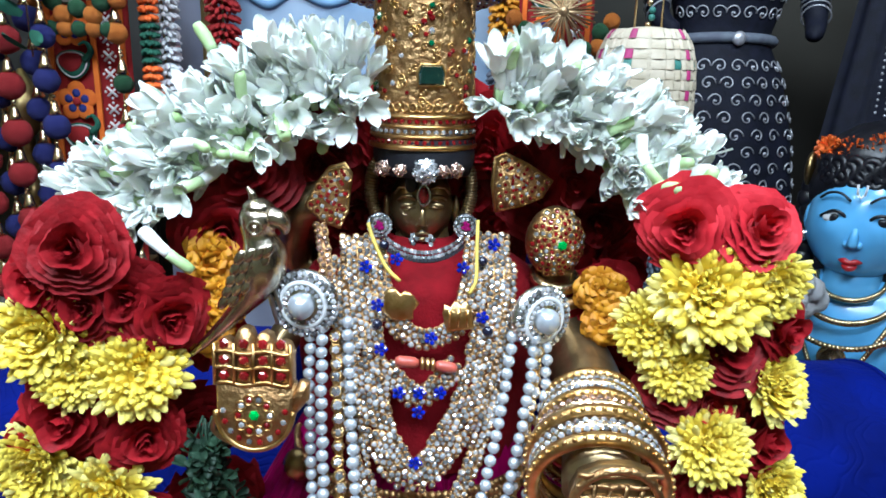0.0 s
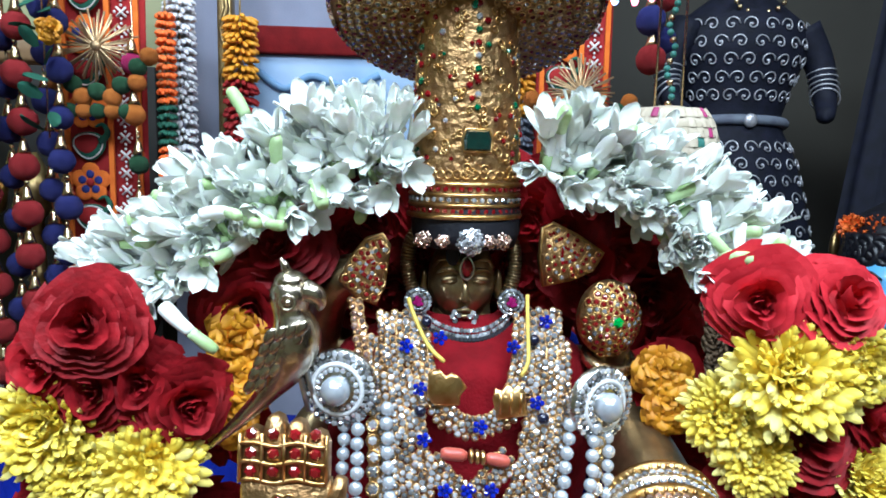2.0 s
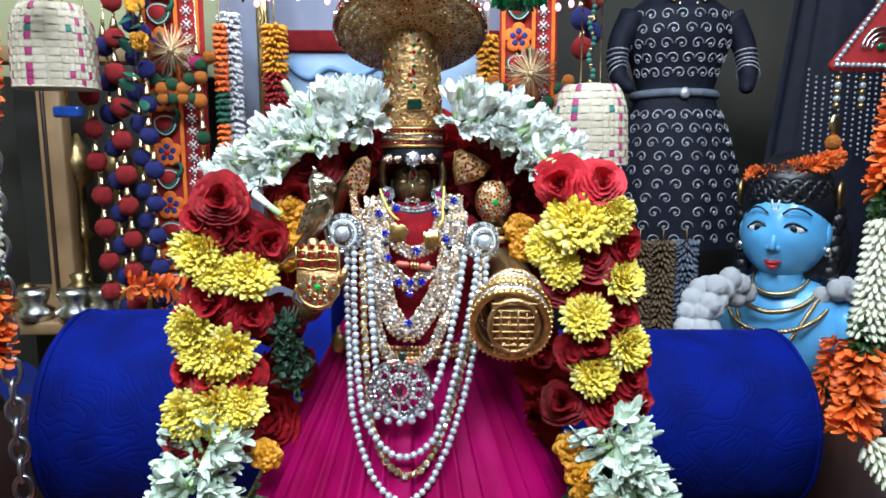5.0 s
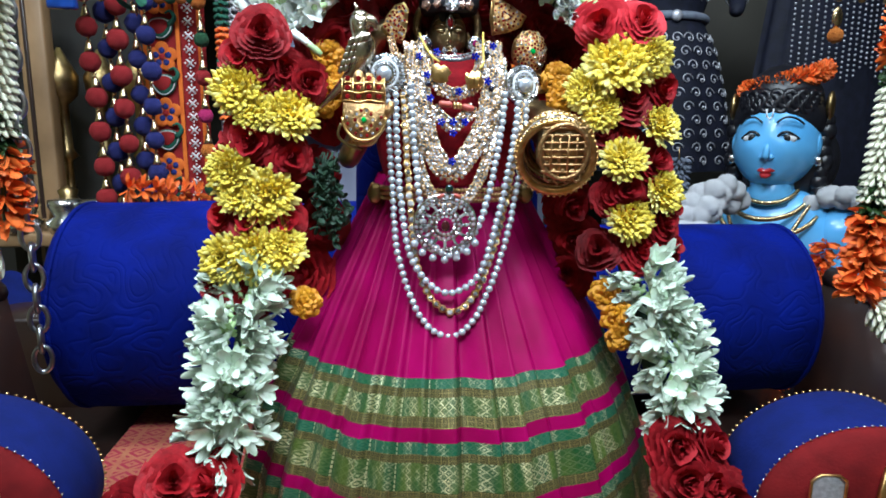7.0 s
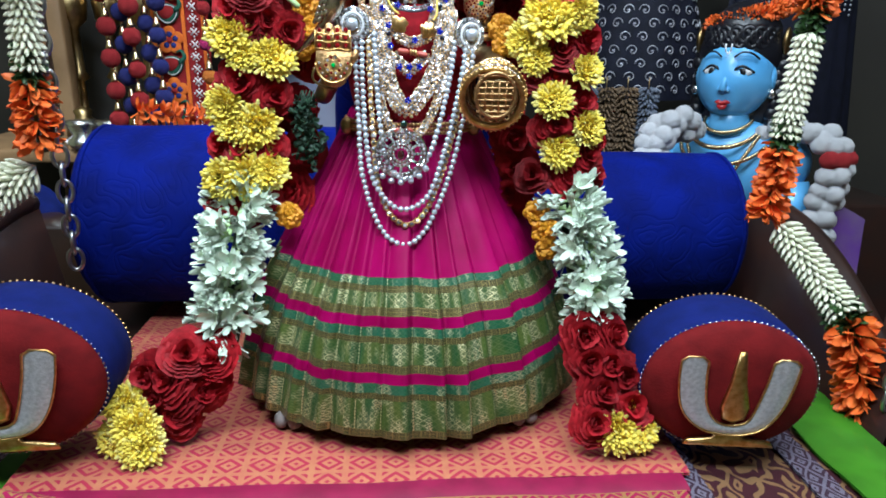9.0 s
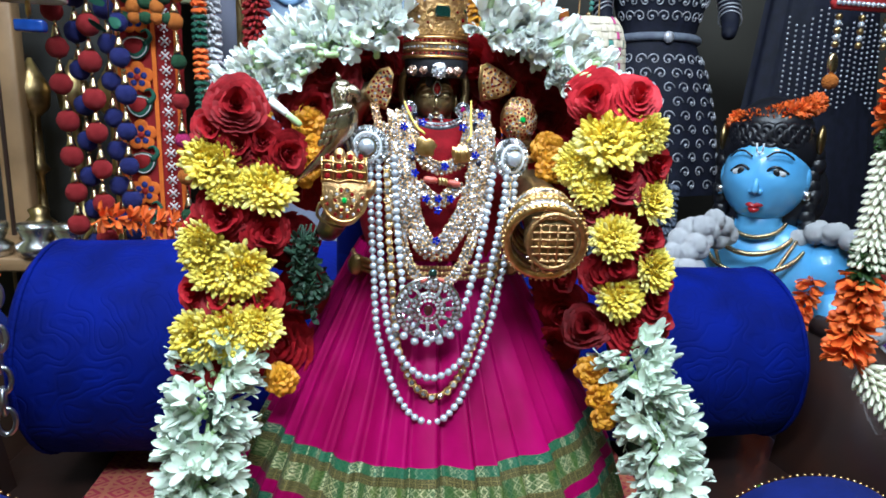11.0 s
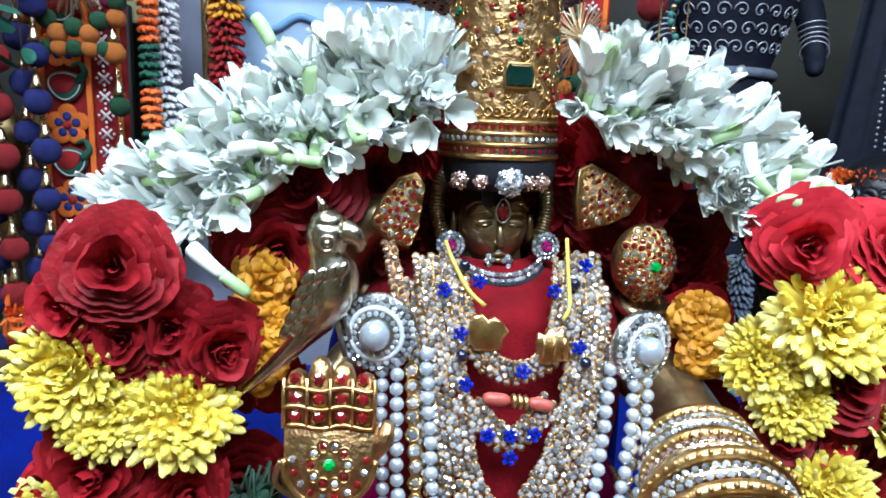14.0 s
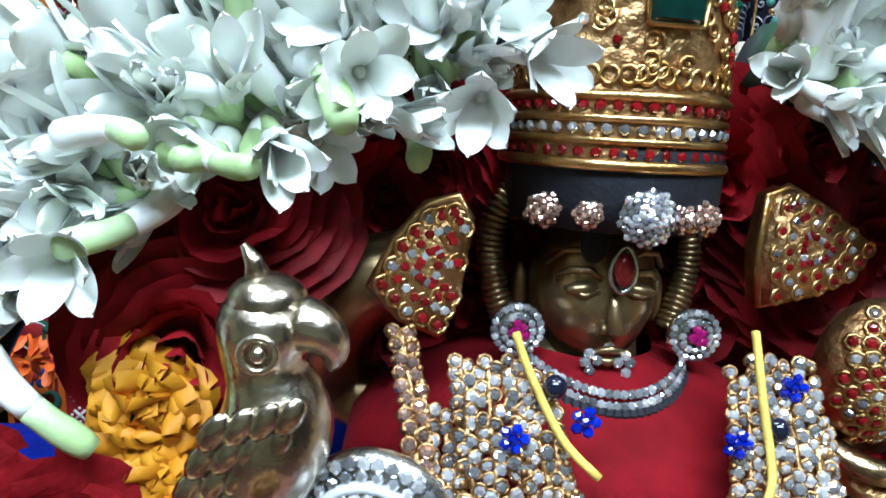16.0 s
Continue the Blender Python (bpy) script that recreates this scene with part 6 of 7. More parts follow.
def motif_paisley():
    b = Build()
    outer = [(0.022 * math.cos(a) * (1 + 0.25 * math.sin(a)), 0.02 * math.sin(a)) for a in [2 * math.pi * k / 22 for k in range(22)]]
    b.slab(outer, 0.003, None, 1, 0.1)
    b.slab([(x * 0.72 - 0.003, z * 0.68 + 0.004) for x, z in outer], 0.0045, None, 0, 0.1)
    b.tube(curve([(0.016, -0.003, 0.006), (0.026, -0.003, 0.018), (0.02, -0.003, 0.03), (0.01, -0.003, 0.026)], 12), [0.005, 0.005, 0.0048, 0.0045, 0.0042, 0.0039, 0.0036, 0.0033, 0.003, 0.0026, 0.0022, 0.0018, 0.0014], 8, 1)
    b.tube([(x * 0.86, -0.0042, z * 0.84) for x, z in outer], 0.0011, 5, 2, True)
    return b.mesh("embroidered_paisley", [REDCLOTH, GREENCLOTH, WHITETHREAD])


FLOWER_MOTIF, PAISLEY_MOTIF = motif_flower(), motif_paisley()
CROSS = Build()
for s in (-1, 1):
    CROSS.tube([(-0.008, 0, -0.008 * s), (0.008, 0, 0.008 * s)], 0.0022, 5)
for dx, dz in ((0.011, 0), (-0.011, 0), (0, 0.011), (0, -0.011)):
    CROSS.ball((dx, 0, dz), 0.0026, None, 0, 6, 4)
CROSS = CROSS.mesh("cross_stitch", WHITETHREAD)


def panel(x0, x1, y, z0, z1, first, label):
    ob = thing("embroidered_hanging", label, "wall hanging", "embroidered hangings")
    w = x1 - x0
    b = Build()
    b.grid(lambda u, v: (x0 + w * u, y + 0.004 * math.sin(u * 9 + v * 5), z0 + (z1 - z0) * v), 16, 30)
    b.grid(lambda u, v: (x1 - w * u, y + 0.004 + 0.004 * math.sin((1 - u) * 9 + v * 5), z0 + (z1 - z0) * v), 16, 30)
    part("cloth", b, REDCLOTH, ob)
    for u in (0.06, 0.58, 0.92):
        part("ribbon", Build().box((x0 + w * u - w * 0.03, y - 0.009, z0), (x0 + w * u + w * 0.03, y - 0.005, z1)), ORANGECLOTH, ob, "orange ribbon", smooth=False)
    z, k = first, 0
    while z > z0 + 0.02:
        if z < z1 - 0.02:
            part("embroidered_flower" if k % 2 == 0 else "embroidered_paisley", FLOWER_MOTIF if k % 2 == 0 else PAISLEY_MOTIF, None, ob, at=Matrix.Translation((x0 + w * 0.32, y - 0.008, z)))
        z -= 0.0495
        k += 1
    z = z1 - 0.015
    while z > z0:
        part("cross_stitch", CROSS, None, ob, at=Matrix.Translation((x0 + w * 0.75, y - 0.0075, z)) @ Matrix.Scale(0.8, 4))
        z -= 0.024


panel(-0.5, -0.388, 0.65, 0.16, 0.98, 0.84, "red and orange embroidered cloth hanging with flowers and paisleys")
panel(0.155, 0.262, 0.65, 0.3, 0.98, 0.85, "orange embroidered cloth hanging behind a straw star")

POM = {}
for key, mat in (("red", REDWOOL), ("blue", BLUEWOOL), ("orange", ORANGEWOOL), ("green", GREENWOOL), ("pink", PINKWOOL), ("white", WHITEWOOL)):
    b = Build().ball((0, 0, 0), 1, None, 0, 20, 14)
    b.v = [tuple(Vector(p) * (1 + 0.09 * noise.noise(Vector(p) * 3.5) + 0.05 * noise.noise(Vector(p) * 11))) for p in b.v]
    POM[key] = b.mesh("pompom", mat)
BELL = Build().lathe([(0.0085, 0.0), (0.0065, 0.006), (0.0045, 0.014), (0.0022, 0.02)], 12)
BELL.ball((0, 0, 0.024), 0.0032, None, 0, 8, 6)
BELL.ball((0, 0, 0.03), 0.0025, None, 0, 8, 6)
BELL = BELL.mesh("bell_cap", GOLD_PALE)


def pompom_string(x, y, top, low, colours, step, r, lean=0.0, label=""):
    ob = thing("pompom_string", label or f"hanging string of {' and '.join(dict.fromkeys(colours))} woollen pompoms with gold bell caps", "hanging", "pompom strings")
    n = max(1, int((top - low) / step))
    part("cord", Build().tube([(x, y, top + 0.25), (x + lean * 0.5, y, (top + low) / 2), (x + lean, y, low)], 0.0012, 5), GOLD_PALE, ob)
    for k in range(n + 1):
        z = top - step * k
        m = Matrix.Translation((x + lean * k / max(n, 1) + jitter(0.0025), y + jitter(0.003), z + jitter(0.002)))
        part("pompom", POM[colours[k % len(colours)]], None, ob, at=m @ Matrix.Rotation(rng.uniform(0, 6), 4, "Z") @ Matrix.Scale(r * rng.uniform(0.93, 1.05), 4))
        part("bell_cap", BELL, None, ob, at=m @ Matrix.Translation((0, 0, r * 0.92)))


pompom_string(-0.566, 0.57, 0.7, 0.25, ("red",), 0.058, 0.0172, 0.014)
pompom_string(-0.543, 0.59, 0.725, 0.25, ("blue",), 0.058, 0.017, 0.012)
pompom_string(-0.52, 0.57, 0.97, 0.25, ("red",), 0.058, 0.0172, 0.012)
pompom_string(-0.497, 0.59, 0.94, 0.25, ("blue",), 0.058, 0.0165, 0.01)
pompom_string(-0.47, 0.57, 0.8, 0.25, ("blue",), 0.0575, 0.016, 0.01, "hanging string of dark blue pompoms with green leaves")
pompom_string(-0.585, 0.56, 0.96, 0.82, ("red", "blue"), 0.045, 0.0185)
pompom_string(0.29, 0.57, 0.97, 0.7, ("red", "blue", "red"), 0.05, 0.0185)
pompom_string(0.315, 0.59, 0.97, 0.73, ("blue", "red"), 0.055, 0.0185)
pompom_string(-0.388, 0.6, 0.7, 0.3, ("pink", "orange", "green", "red"), 0.065, 0.0135, 0.01, "hanging string of pink and orange pompoms and tassels")
LEAFLET = Build()
petal(LEAFLET, 0.03, 0.02, 0.002, 0.004, 0, 0)
LEAFLET = LEAFLET.mesh("felt_leaf", GREENCLOTH)
lv = thing("leaf_string", "hanging string of green felt leaves and orange flowers", "hanging")
part("cord", Build().tube([(-0.48, 0.56, 1.0), (-0.475, 0.56, 0.6)], 0.0012, 5), GOLD_PALE, lv)
for k in range(18):
    part("felt_leaf", LEAFLET, None, lv, at=Matrix.Translation((-0.478 + jitter(0.008), 0.556, 0.95 - 0.02 * k)) @ toward((jitter(1), -0.6, jitter(0.8)), rng.uniform(0, 6)))
for k in range(3):
    part("felt_flower", GOLDMUM[k % 3], None, lv, at=Matrix.Translation((-0.47 + jitter(0.01), 0.55, 0.85 - 0.06 * k)) @ toward((jitter(0.4), -1, jitter(0.4))))


def star_ornament(x, y, z, label):
    ob = thing("straw_star", label, "ornament", "straw stars", at=pose(x, y, z))
    for k in range(26):
        a = math.pi * k / 26 + jitter(0.05)
        q = 0.047 * rng.uniform(0.8, 1.1)
        d = Vector((math.cos(a), jitter(0.25), math.sin(a))) * q
        part("straw", Build().tube([-d, Vector((0, -0.004, 0)), d], 0.0013, 5), STRAW, ob)
    part("knot", Build().ball((0, -0.005, 0), (0.007, 0.006, 0.007), None, 0, 12, 8), STRAW, ob)
    for k in range(11):
        a = math.radians(190 + 16 * k)
        q = 0.058 if k % 2 else 0.068
        part("pompom", POM[("orange", "green")[k % 2]], None, ob, at=Matrix.Translation((q * math.cos(a), -0.006, q * math.sin(a))) @ Matrix.Scale(0.0115, 4))
    for k in range(5):
        part("pompom", POM[("green", "orange")[k % 2]], None, ob, at=Matrix.Translation((-0.036 + 0.018 * k, -0.006, -0.083)) @ Matrix.Scale(0.01, 4))


star_ornament(-0.43, 0.6, 0.72, "gold straw star with a ring of orange and green pompoms")
star_ornament(0.206, 0.6, 0.68, "gold straw star with pompoms on the orange hanging")


# ---- woven baskets ----
def basket(x, y, z0, w, h, label, twist):
    ob = thing("woven_basket", label, "basket", "hanging cane baskets", at=pose(x, y, z0, 0, 0, twist))
    n, rows = 36, 11

    def skin(u, v, out):
        a = 2 * math.pi * u
        f = 1.0 if v < 0.55 else math.sqrt(max(0.0, 1 - ((v - 0.55) / 0.5) ** 2)) * 0.55 + 0.45
        q = 0.62
        c, s = math.copysign(abs(math.cos(a)) ** q, math.cos(a)), math.copysign(abs(math.sin(a)) ** q, math.sin(a))
        return Vector(((w / 2 * (0.94 + 0.06 * (1 - v)) * f + out) * c, (w / 3.2 * f + out) * s, h * v))

    for j in range(rows):
        for i in range(n):
            up = (i + j) % 2
            b = Build()
            g = 0.03
            b.grid(lambda u, v: skin((i + g + (1 - 2 * g) * u) / n, (j + g + (1 - 2 * g) * v) / rows, 0.0005 + (0.0022 if up else 0.0012) * math.sin(math.pi * (u if up else v)) + 0.0008 * up), 2, 2)
            mat = CANE
            if j in (1, 7) and up == 0 and i % 4 < 2:
                mat = CANETEAL if j == 7 else CANEPINK
            if i % 6 == 1 and up == 1:
                mat = CANEPINK
            part("cane_strip", b, mat, ob)
    part("lining", Build().grid(lambda u, v: skin(u, v, -0.0012), 40, 12, wrap=True), CANE, ob)
    part("rim", Build().tube([skin(k / 40, 0, 0.001) for k in range(40)], 0.0022, 6, closed=True), CANE, ob)
    part("top", Build().ball((0, 0, h * 0.985), (w * 0.25, w * 0.17, 0.006), None, 0, 14, 6), CANE, ob)
    beads = Build()
    for k in range(24):
        beads.ball((0.004 * math.sin(k), 0, h + 0.006 + 0.0085 * k), 0.0042, None, 0 if k % 3 else 1, 8, 6)
    part("bead_string", beads, [CANETEAL, GOLD_PALE], ob, "string of green and gold beads")
    for dx in (-0.016, 0.016):
        part("chain", Build().tube([(dx, 0, h), (dx * 0.5, 0, 2.0 - z0)], 0.0016, 5), GOLD_PALE, ob)
    return ob


basket(-0.58, 0.5, 0.647, 0.12, 0.13, "hanging cane basket with pink and green woven strips", 10)
basket(0.29, 0.5, 0.522, 0.122, 0.13, "pale hanging cane basket woven with teal and pink strips", -12)
bx = thing("blue_glass_bead", "blue cut glass bead with gold drop under the basket", "bead")
part("bead", Build().box((-0.588, 0.49, 0.6), (-0.545, 0.51, 0.618), r=0.004), M("blue_glass", (0.02, 0.08, 0.4), 0.1, 0, None, 60, 0.2, 200, coat=0.5), bx)
part("gold_drop", Build().lathe([(0.001, 0.618), (0.004, 0.626), (0.0035, 0.648), (0.001, 0.74)], 10, Matrix.Translation((-0.568, 0.5, 0))), GOLD_FINE, bx)

# ---- picture, curtain, frames ----
cur = Build()
cur.grid(lambda u, v: (-0.4 + 0.68 * u, 0.78 + 0.008 * math.sin(u * 40 + 2 * v), 0.05 + 1.15 * v), 90, 12)
cur.grid(lambda u, v: (0.28 - 0.68 * u, 0.79 + 0.008 * math.sin((1 - u) * 40 + 2 * v), 0.05 + 1.15 * v), 90, 12)
thing("grey_curtain", "lilac grey cloth curtain behind the deity", "curtain", data=cur, mats=GREYCLOTH)
pic = thing("framed_picture", "framed painting of pale blue sky with maroon cloth", "picture")
part("canvas", Build().box((-0.27, 0.715, 0.42), (0.16, 0.725, 0.735), r=0.002), SKYPAINT, pic, smooth=False)
part("swag", Build().tube(curve([(-0.25, 0.714, 0.71), (-0.21, 0.713, 0.685), (-0.17, 0.713, 0.705), (-0.12, 0.714, 0.69), (-0.07, 0.714, 0.71)], 24), 0.006, 8), M("painted_blue_cloth", (0.16, 0.3, 0.5), 0.6, 0, None, 20, 0.2, 200), pic)
part("maroon_band", Build().box((-0.29, 0.705, 0.735), (0.17, 0.722, 0.775), r=0.003), MAROON, pic)
for x in (-0.305, 0.165):
    part("gold_post", Build().box((x, 0.7, 0.35), (x + 0.022, 0.722, 0.95), r=0.004), BRASS, pic)
    part("fluting", Build().tube([(x + 0.011 + 0.005 * math.sin(k * 1.3), 0.696, 0.36 + 0.0145 * k) for k in range(40)], 0.004, 6), BRASS, pic)


def bead_garland(x, y, top, low, r, mats, label, rows=16, name="bud_garland", size=0.009, lean=0.0):
    """A hanging garland of petals set in a ring, row under row, with bands of colour."""
    ob = thing(name, label, "garland")
    n = int((top - low) / 0.011)
    bands = {}
    for k in range(n):
        z = top - 0.011 * k
        mat = mats[int(k / n * len(mats))]
        key = int(k / n * len(mats))
        b = bands.setdefault(key, (Build(), mat))[0]
        for q in range(rows):
            a = 2 * math.pi * (q + 0.5 * (k % 2)) / rows
            d = Vector((math.cos(a), math.sin(a), -0.5 + jitter(0.2)))
            c = Vector((x + lean * (top - z), y, z)) + d * r * 0.55
            m = toward(d.normalized())
            b.ball(c + d.normalized() * size * 0.5, (0.0036, 0.0036, size), m, 0, 6, 5)
    for b, mat in bands.values():
        part("flower_band", b, mat, ob)
    part("string", Build().tube([(x, y, top + (0.02 if low < 0.3 else 0.3)), (x, y, top), (x + lean * (top - low), y, low)], 0.0015, 5), BRASS, ob)
    return ob


bead_garland(-0.345, 0.66, 0.8, 0.4, 0.02, [WHITEWOOL, WHITEWOOL], "white paper flower garland hanging beside the picture", name="paper_garland")
bead_garland(-0.352, 0.625, 0.77, 0.42, 0.01, [ORANGE, ORANGE, GREENCLOTH, ORANGE, GREENCLOTH, ORANGE], "thin orange and green garland over the white one", name="paper_garland", size=0.006)
bead_garland(-0.262, 0.66, 0.78, 0.42, 0.024, [MARIGOLD, REDCLOTH, REDCLOTH, MARIGOLD], "hanging garland of yellow and dark red flowers", name="paper_garland")
bead_garland(0.135, 0.66, 0.76, 0.42, 0.02, [MARIGOLD, GREYPETAL, MARIGOLD], "hanging garland of yellow flowers beside the hanging", name="paper_garland")

# ---- the fringe over the picture, with small coloured bulbs ----
fringe = thing("tinsel_fringe", "hanging fringe of gold and green tinsel leaves", "fringe")
LEAF_GOLD = Build().ball((0, 0, -0.024), (0.0055, 0.003, 0.025), None, 0, 10, 8).mesh("tinsel_leaf", TINSEL)
LEAF_GREEN = Build().ball((0, 0, -0.02), (0.006, 0.003, 0.021), None, 0, 10, 8).mesh("tinsel_leaf", GREENTINSEL)
part("rod", Build().tube([(-0.42, 0.42, 0.83), (0.42, 0.42, 0.83)], 0.006, 8), BRASS, fringe)
for k in range(44):
    x = -0.36 + 0.0155 * k
    part("tinsel_leaf", LEAF_GOLD if k % 4 else LEAF_GREEN, None, fringe, at=pose(x + jitter(0.003), 0.41 + jitter(0.006), 0.823 + jitter(0.006) + (0.012 if k % 4 == 0 else 0), jitter(12), jitter(12), 0) @ Matrix.Scale(rng.uniform(0.8, 1.15), 4))
bulbs = thing("fairy_lights", "string of small coloured fairy light bulbs", "fairy lights")
part("wire", Build().tube(curve([(-0.32, 0.45, 0.79), (-0.2, 0.44, 0.775), (-0.05, 0.45, 0.78), (0.1, 0.44, 0.772), (0.25, 0.45, 0.79)], 40), 0.0012, 5), WHITETHREAD, bulbs)


def glow(name, c, s):
    m = bpy.data.materials.new(name)
    m.use_nodes = True
    b = m.node_tree.nodes["Principled BSDF"]
    b.inputs["Emission Color"].default_value, b.inputs["Emission Strength"].default_value = rgba(c), s
    b.inputs["Base Color"].default_value = rgba(c)
    return m


GLOWS = [glow("bulb_white", (0.9, 0.95, 1.0), 7), glow("bulb_pink", (1.0, 0.25, 0.35), 5), glow("bulb_green", (0.2, 1.0, 0.6), 4), glow("bulb_blue", (0.4, 0.5, 1.0), 5)]
BULB = [Build().ball((0, 0, 0), (0.0045, 0.0045, 0.006), None, 0, 8, 6).mesh("bulb", g) for g in GLOWS]
for k in range(26):
    part("bulb", BULB[rng.choice((0, 0, 1, 2, 3, 1))], None, bulbs, at=Matrix.Translation((-0.31 + 0.0222 * k, 0.445 + jitter(0.01), 0.782 + jitter(0.018))))
part("tube_light", Build().tube([(-0.2, 0.5, 0.812), (0.16, 0.5, 0.812)], 0.007, 10), glow("tube_glow", (0.95, 0.97, 1.0), 5), bulbs, "white glowing tube light")


def tassel(x, y, z, r, length, mat, label):
    ob = thing("tassel", label, "tassel", "thread tassels", at=pose(x, y, z))
    b = Build()
    for k in range(170):
        a, q = rng.uniform(0, 6.28), rng.uniform(0.2, 1) * r
        b.tube([(0.3 * q * math.cos(a), 0.3 * q * math.sin(a), 0), (q * math.cos(a), q * math.sin(a), -length * 0.5), (q * 1.2 * math.cos(a), q * 1.2 * math.sin(a), -length * rng.uniform(0.85, 1))], 0.0024, 4)
    part("threads", b, mat, ob)
    part("cord", Build().tube([(0, 0, 0), (0, 0, 2.0 - z)], 0.0015, 5), GOLD_PALE, ob)
    part("knot", Build().ball((0, 0, 0), r * 0.45, None, 0, 12, 8), mat, ob)


tassel(0.15, 0.36, 0.82, 0.034, 0.075, GREENTINSEL, "bright green tinsel tassel")
tassel(-0.462, 0.05, 0.75, 0.034, 0.21, GREENTINSEL, "long bright green tinsel tassel hanging near the chain")
tassel(-0.56, 0.4, 0.86, 0.03, 0.09, BLUETASSEL, "dark blue thread tassel")


# ---- flower ropes on the swing's chains ----
def leaf_ruff(x, y, z, r, ob):
    b = Build()
    for k in range(34):
        one = Build()
        petal(one, 0.022, 0.012, 0.001, -0.003, 0, 0)
        b.join(one, Matrix.Translation((x, y, z + jitter(0.012))) @ toward((jitter(1), jitter(1), jitter(0.8) - 0.1), rng.uniform(0, 6)) @ Matrix.Scale(r / 0.022, 4))
    part("leaf_ruff", b, LEAF, ob)


def white_section(path_, r, ob):
    """Rows of pointed buds round a short rope."""
    b = Build()
    n = len(path_) - 1
    for k, p in enumerate(path_):
        t = (path_[min(k + 1, n)] - path_[max(k - 1, 0)]).normalized()
        s = t.cross(Vector((0.2, 1, 0.1))).normalized()
        w = t.cross(s)
        for q in range(13):
            a = 2 * math.pi * (q + 0.5 * (k % 2) + jitter(0.15)) / 13
            d = (s * math.cos(a) + w * math.sin(a) + t * 0.75).normalized()
            b.ball(p + d * r * 0.62, (0.0032, 0.0032, r * 0.42), toward(d), 0, 7, 6)
            b.tube([p, p + d * r * 0.4], 0.0012, 4)
    part("bud_section", b, BUDWHITE, ob)


def orange_section(path_, r, ob):
    b = Build()
    n = len(path_) - 1
    for k, p in enumerate(path_):
        t = (path_[min(k + 1, n)] - path_[max(k - 1, 0)]).normalized()
        s = t.cross(Vector((0.2, 1, 0.1))).normalized()
        w = t.cross(s)
        for q in range(15):
            a = 2 * math.pi * (q + rng.random()) / 15
            d = (s * math.cos(a) + w * math.sin(a) + t * rng.uniform(-0.2, 0.9)).normalized()
            one = Build()
            petal(one, r * 0.95, r * 0.5, 0.002, 0.004, 0, 0, nu=2, nv=3)
            b.join(one, Matrix.Translation(p) @ toward(d, rng.uniform(0, 6)) @ Matrix.Translation((0, 0, r * 0.2)))
    part("petal_section", b, ORANGE, ob)


def rope(points, plan, r, label, step=0.0085):
    """plan: letters, w white, o orange, l leaves, with their share of the length."""
    ob = thing("flower_rope", label, "garland", "flower ropes on the swing")
    line = [Vector(p) for p in points]
    fine = curve(points, 400)
    total = sum((b - a).length for a, b in zip(fine, fine[1:]))
    whole, s0 = sum(w for _, w in plan), 0.0
    for kind, w in plan:
        s1 = s0 + w / whole
        seg = fine[int(s0 * 400) : int(s1 * 400) + 1]
        n = max(2, int(total * (s1 - s0) / step))
        pick = [seg[int(k * (len(seg) - 1) / n)] for k in range(n + 1)]
        if kind == "w":
            white_section(pick, r, ob)
        elif kind == "o":
            orange_section(pick, r * 1.05, ob)
        else:
            for p in pick[:: max(1, len(pick) // 3)]:
                leaf_ruff(p.x, p.y, p.z, r * 0.85, ob)
        s0 = s1
    part("string", Build().tube(fine[::8], 0.0025, 6), LEAF, ob)


rope([(-0.452, 0.1, 0.98), (-0.458, 0.1, 0.66), (-0.463, 0.1, 0.5), (-0.47, 0.1, 0.32)], (("w", 0.2), ("l", 0.04), ("o", 0.17), ("l", 0.035), ("w", 0.15), ("l", 0.03), ("o", 0.08)), 0.026, "hanging rope of orange flowers, white buds and leaves")
rope([(0.572, 0.1, 1.0), (0.552, 0.1, 0.68), (0.53, 0.1, 0.5), (0.51, 0.1, 0.225)], (("o", 0.2), ("l", 0.04), ("w", 0.11), ("l", 0.035), ("o", 0.15), ("l", 0.03), ("w", 0.135), ("l", 0.03), ("o", 0.1)), 0.025, "long hanging rope of orange flowers and white buds")
rope([(-0.49, 0.12, 0.285), (-0.545, 0.05, 0.235), (-0.585, -0.03, 0.16), (-0.6, -0.08, 0.08)], (("w", 0.55), ("l", 0.1), ("o", 0.35)), 0.034, "rope of white buds and orange flowers along the arm")
rope([(0.53, 0.1, 0.21), (0.56, 0.03, 0.15), (0.575, -0.03, 0.1), (0.585, -0.05, 0.03), (0.607, -0.05, -0.05), (0.62, -0.05, -0.15), (0.62, -0.05, -0.22)], (("w", 0.16), ("l", 0.03), ("o", 0.14), ("l", 0.08), ("w", 0.16)), 0.03, "rope of white buds and orange flowers over the seat's end")


def chain(x, y, z0, z1, label):
    ob = thing("steel_chain", label, "chain", "swing chains")
    k = 0
    z = z0
    link = Build().tube([(0.009 * math.cos(a), 0, 0.015 * math.sin(a)) for a in [2 * math.pi * i / 18 for i in range(18)]], 0.0028, 8, closed=True).mesh("link", STEEL)
    while z < z1:
        part("link", link, None, ob, at=pose(x, y, z, 0, 0, 90 * (k % 2) + 20))
        z += 0.0235
        k += 1


chain(-0.452, 0.11, 0.16, 1.98, "twisted steel chain holding the swing seat")
chain(0.545, 0.13, 0.22, 1.98, "steel chain of round links holding the swing seat")
chain(0.585, -0.1, 0.04, 1.98, "steel chain at the seat's front corner")


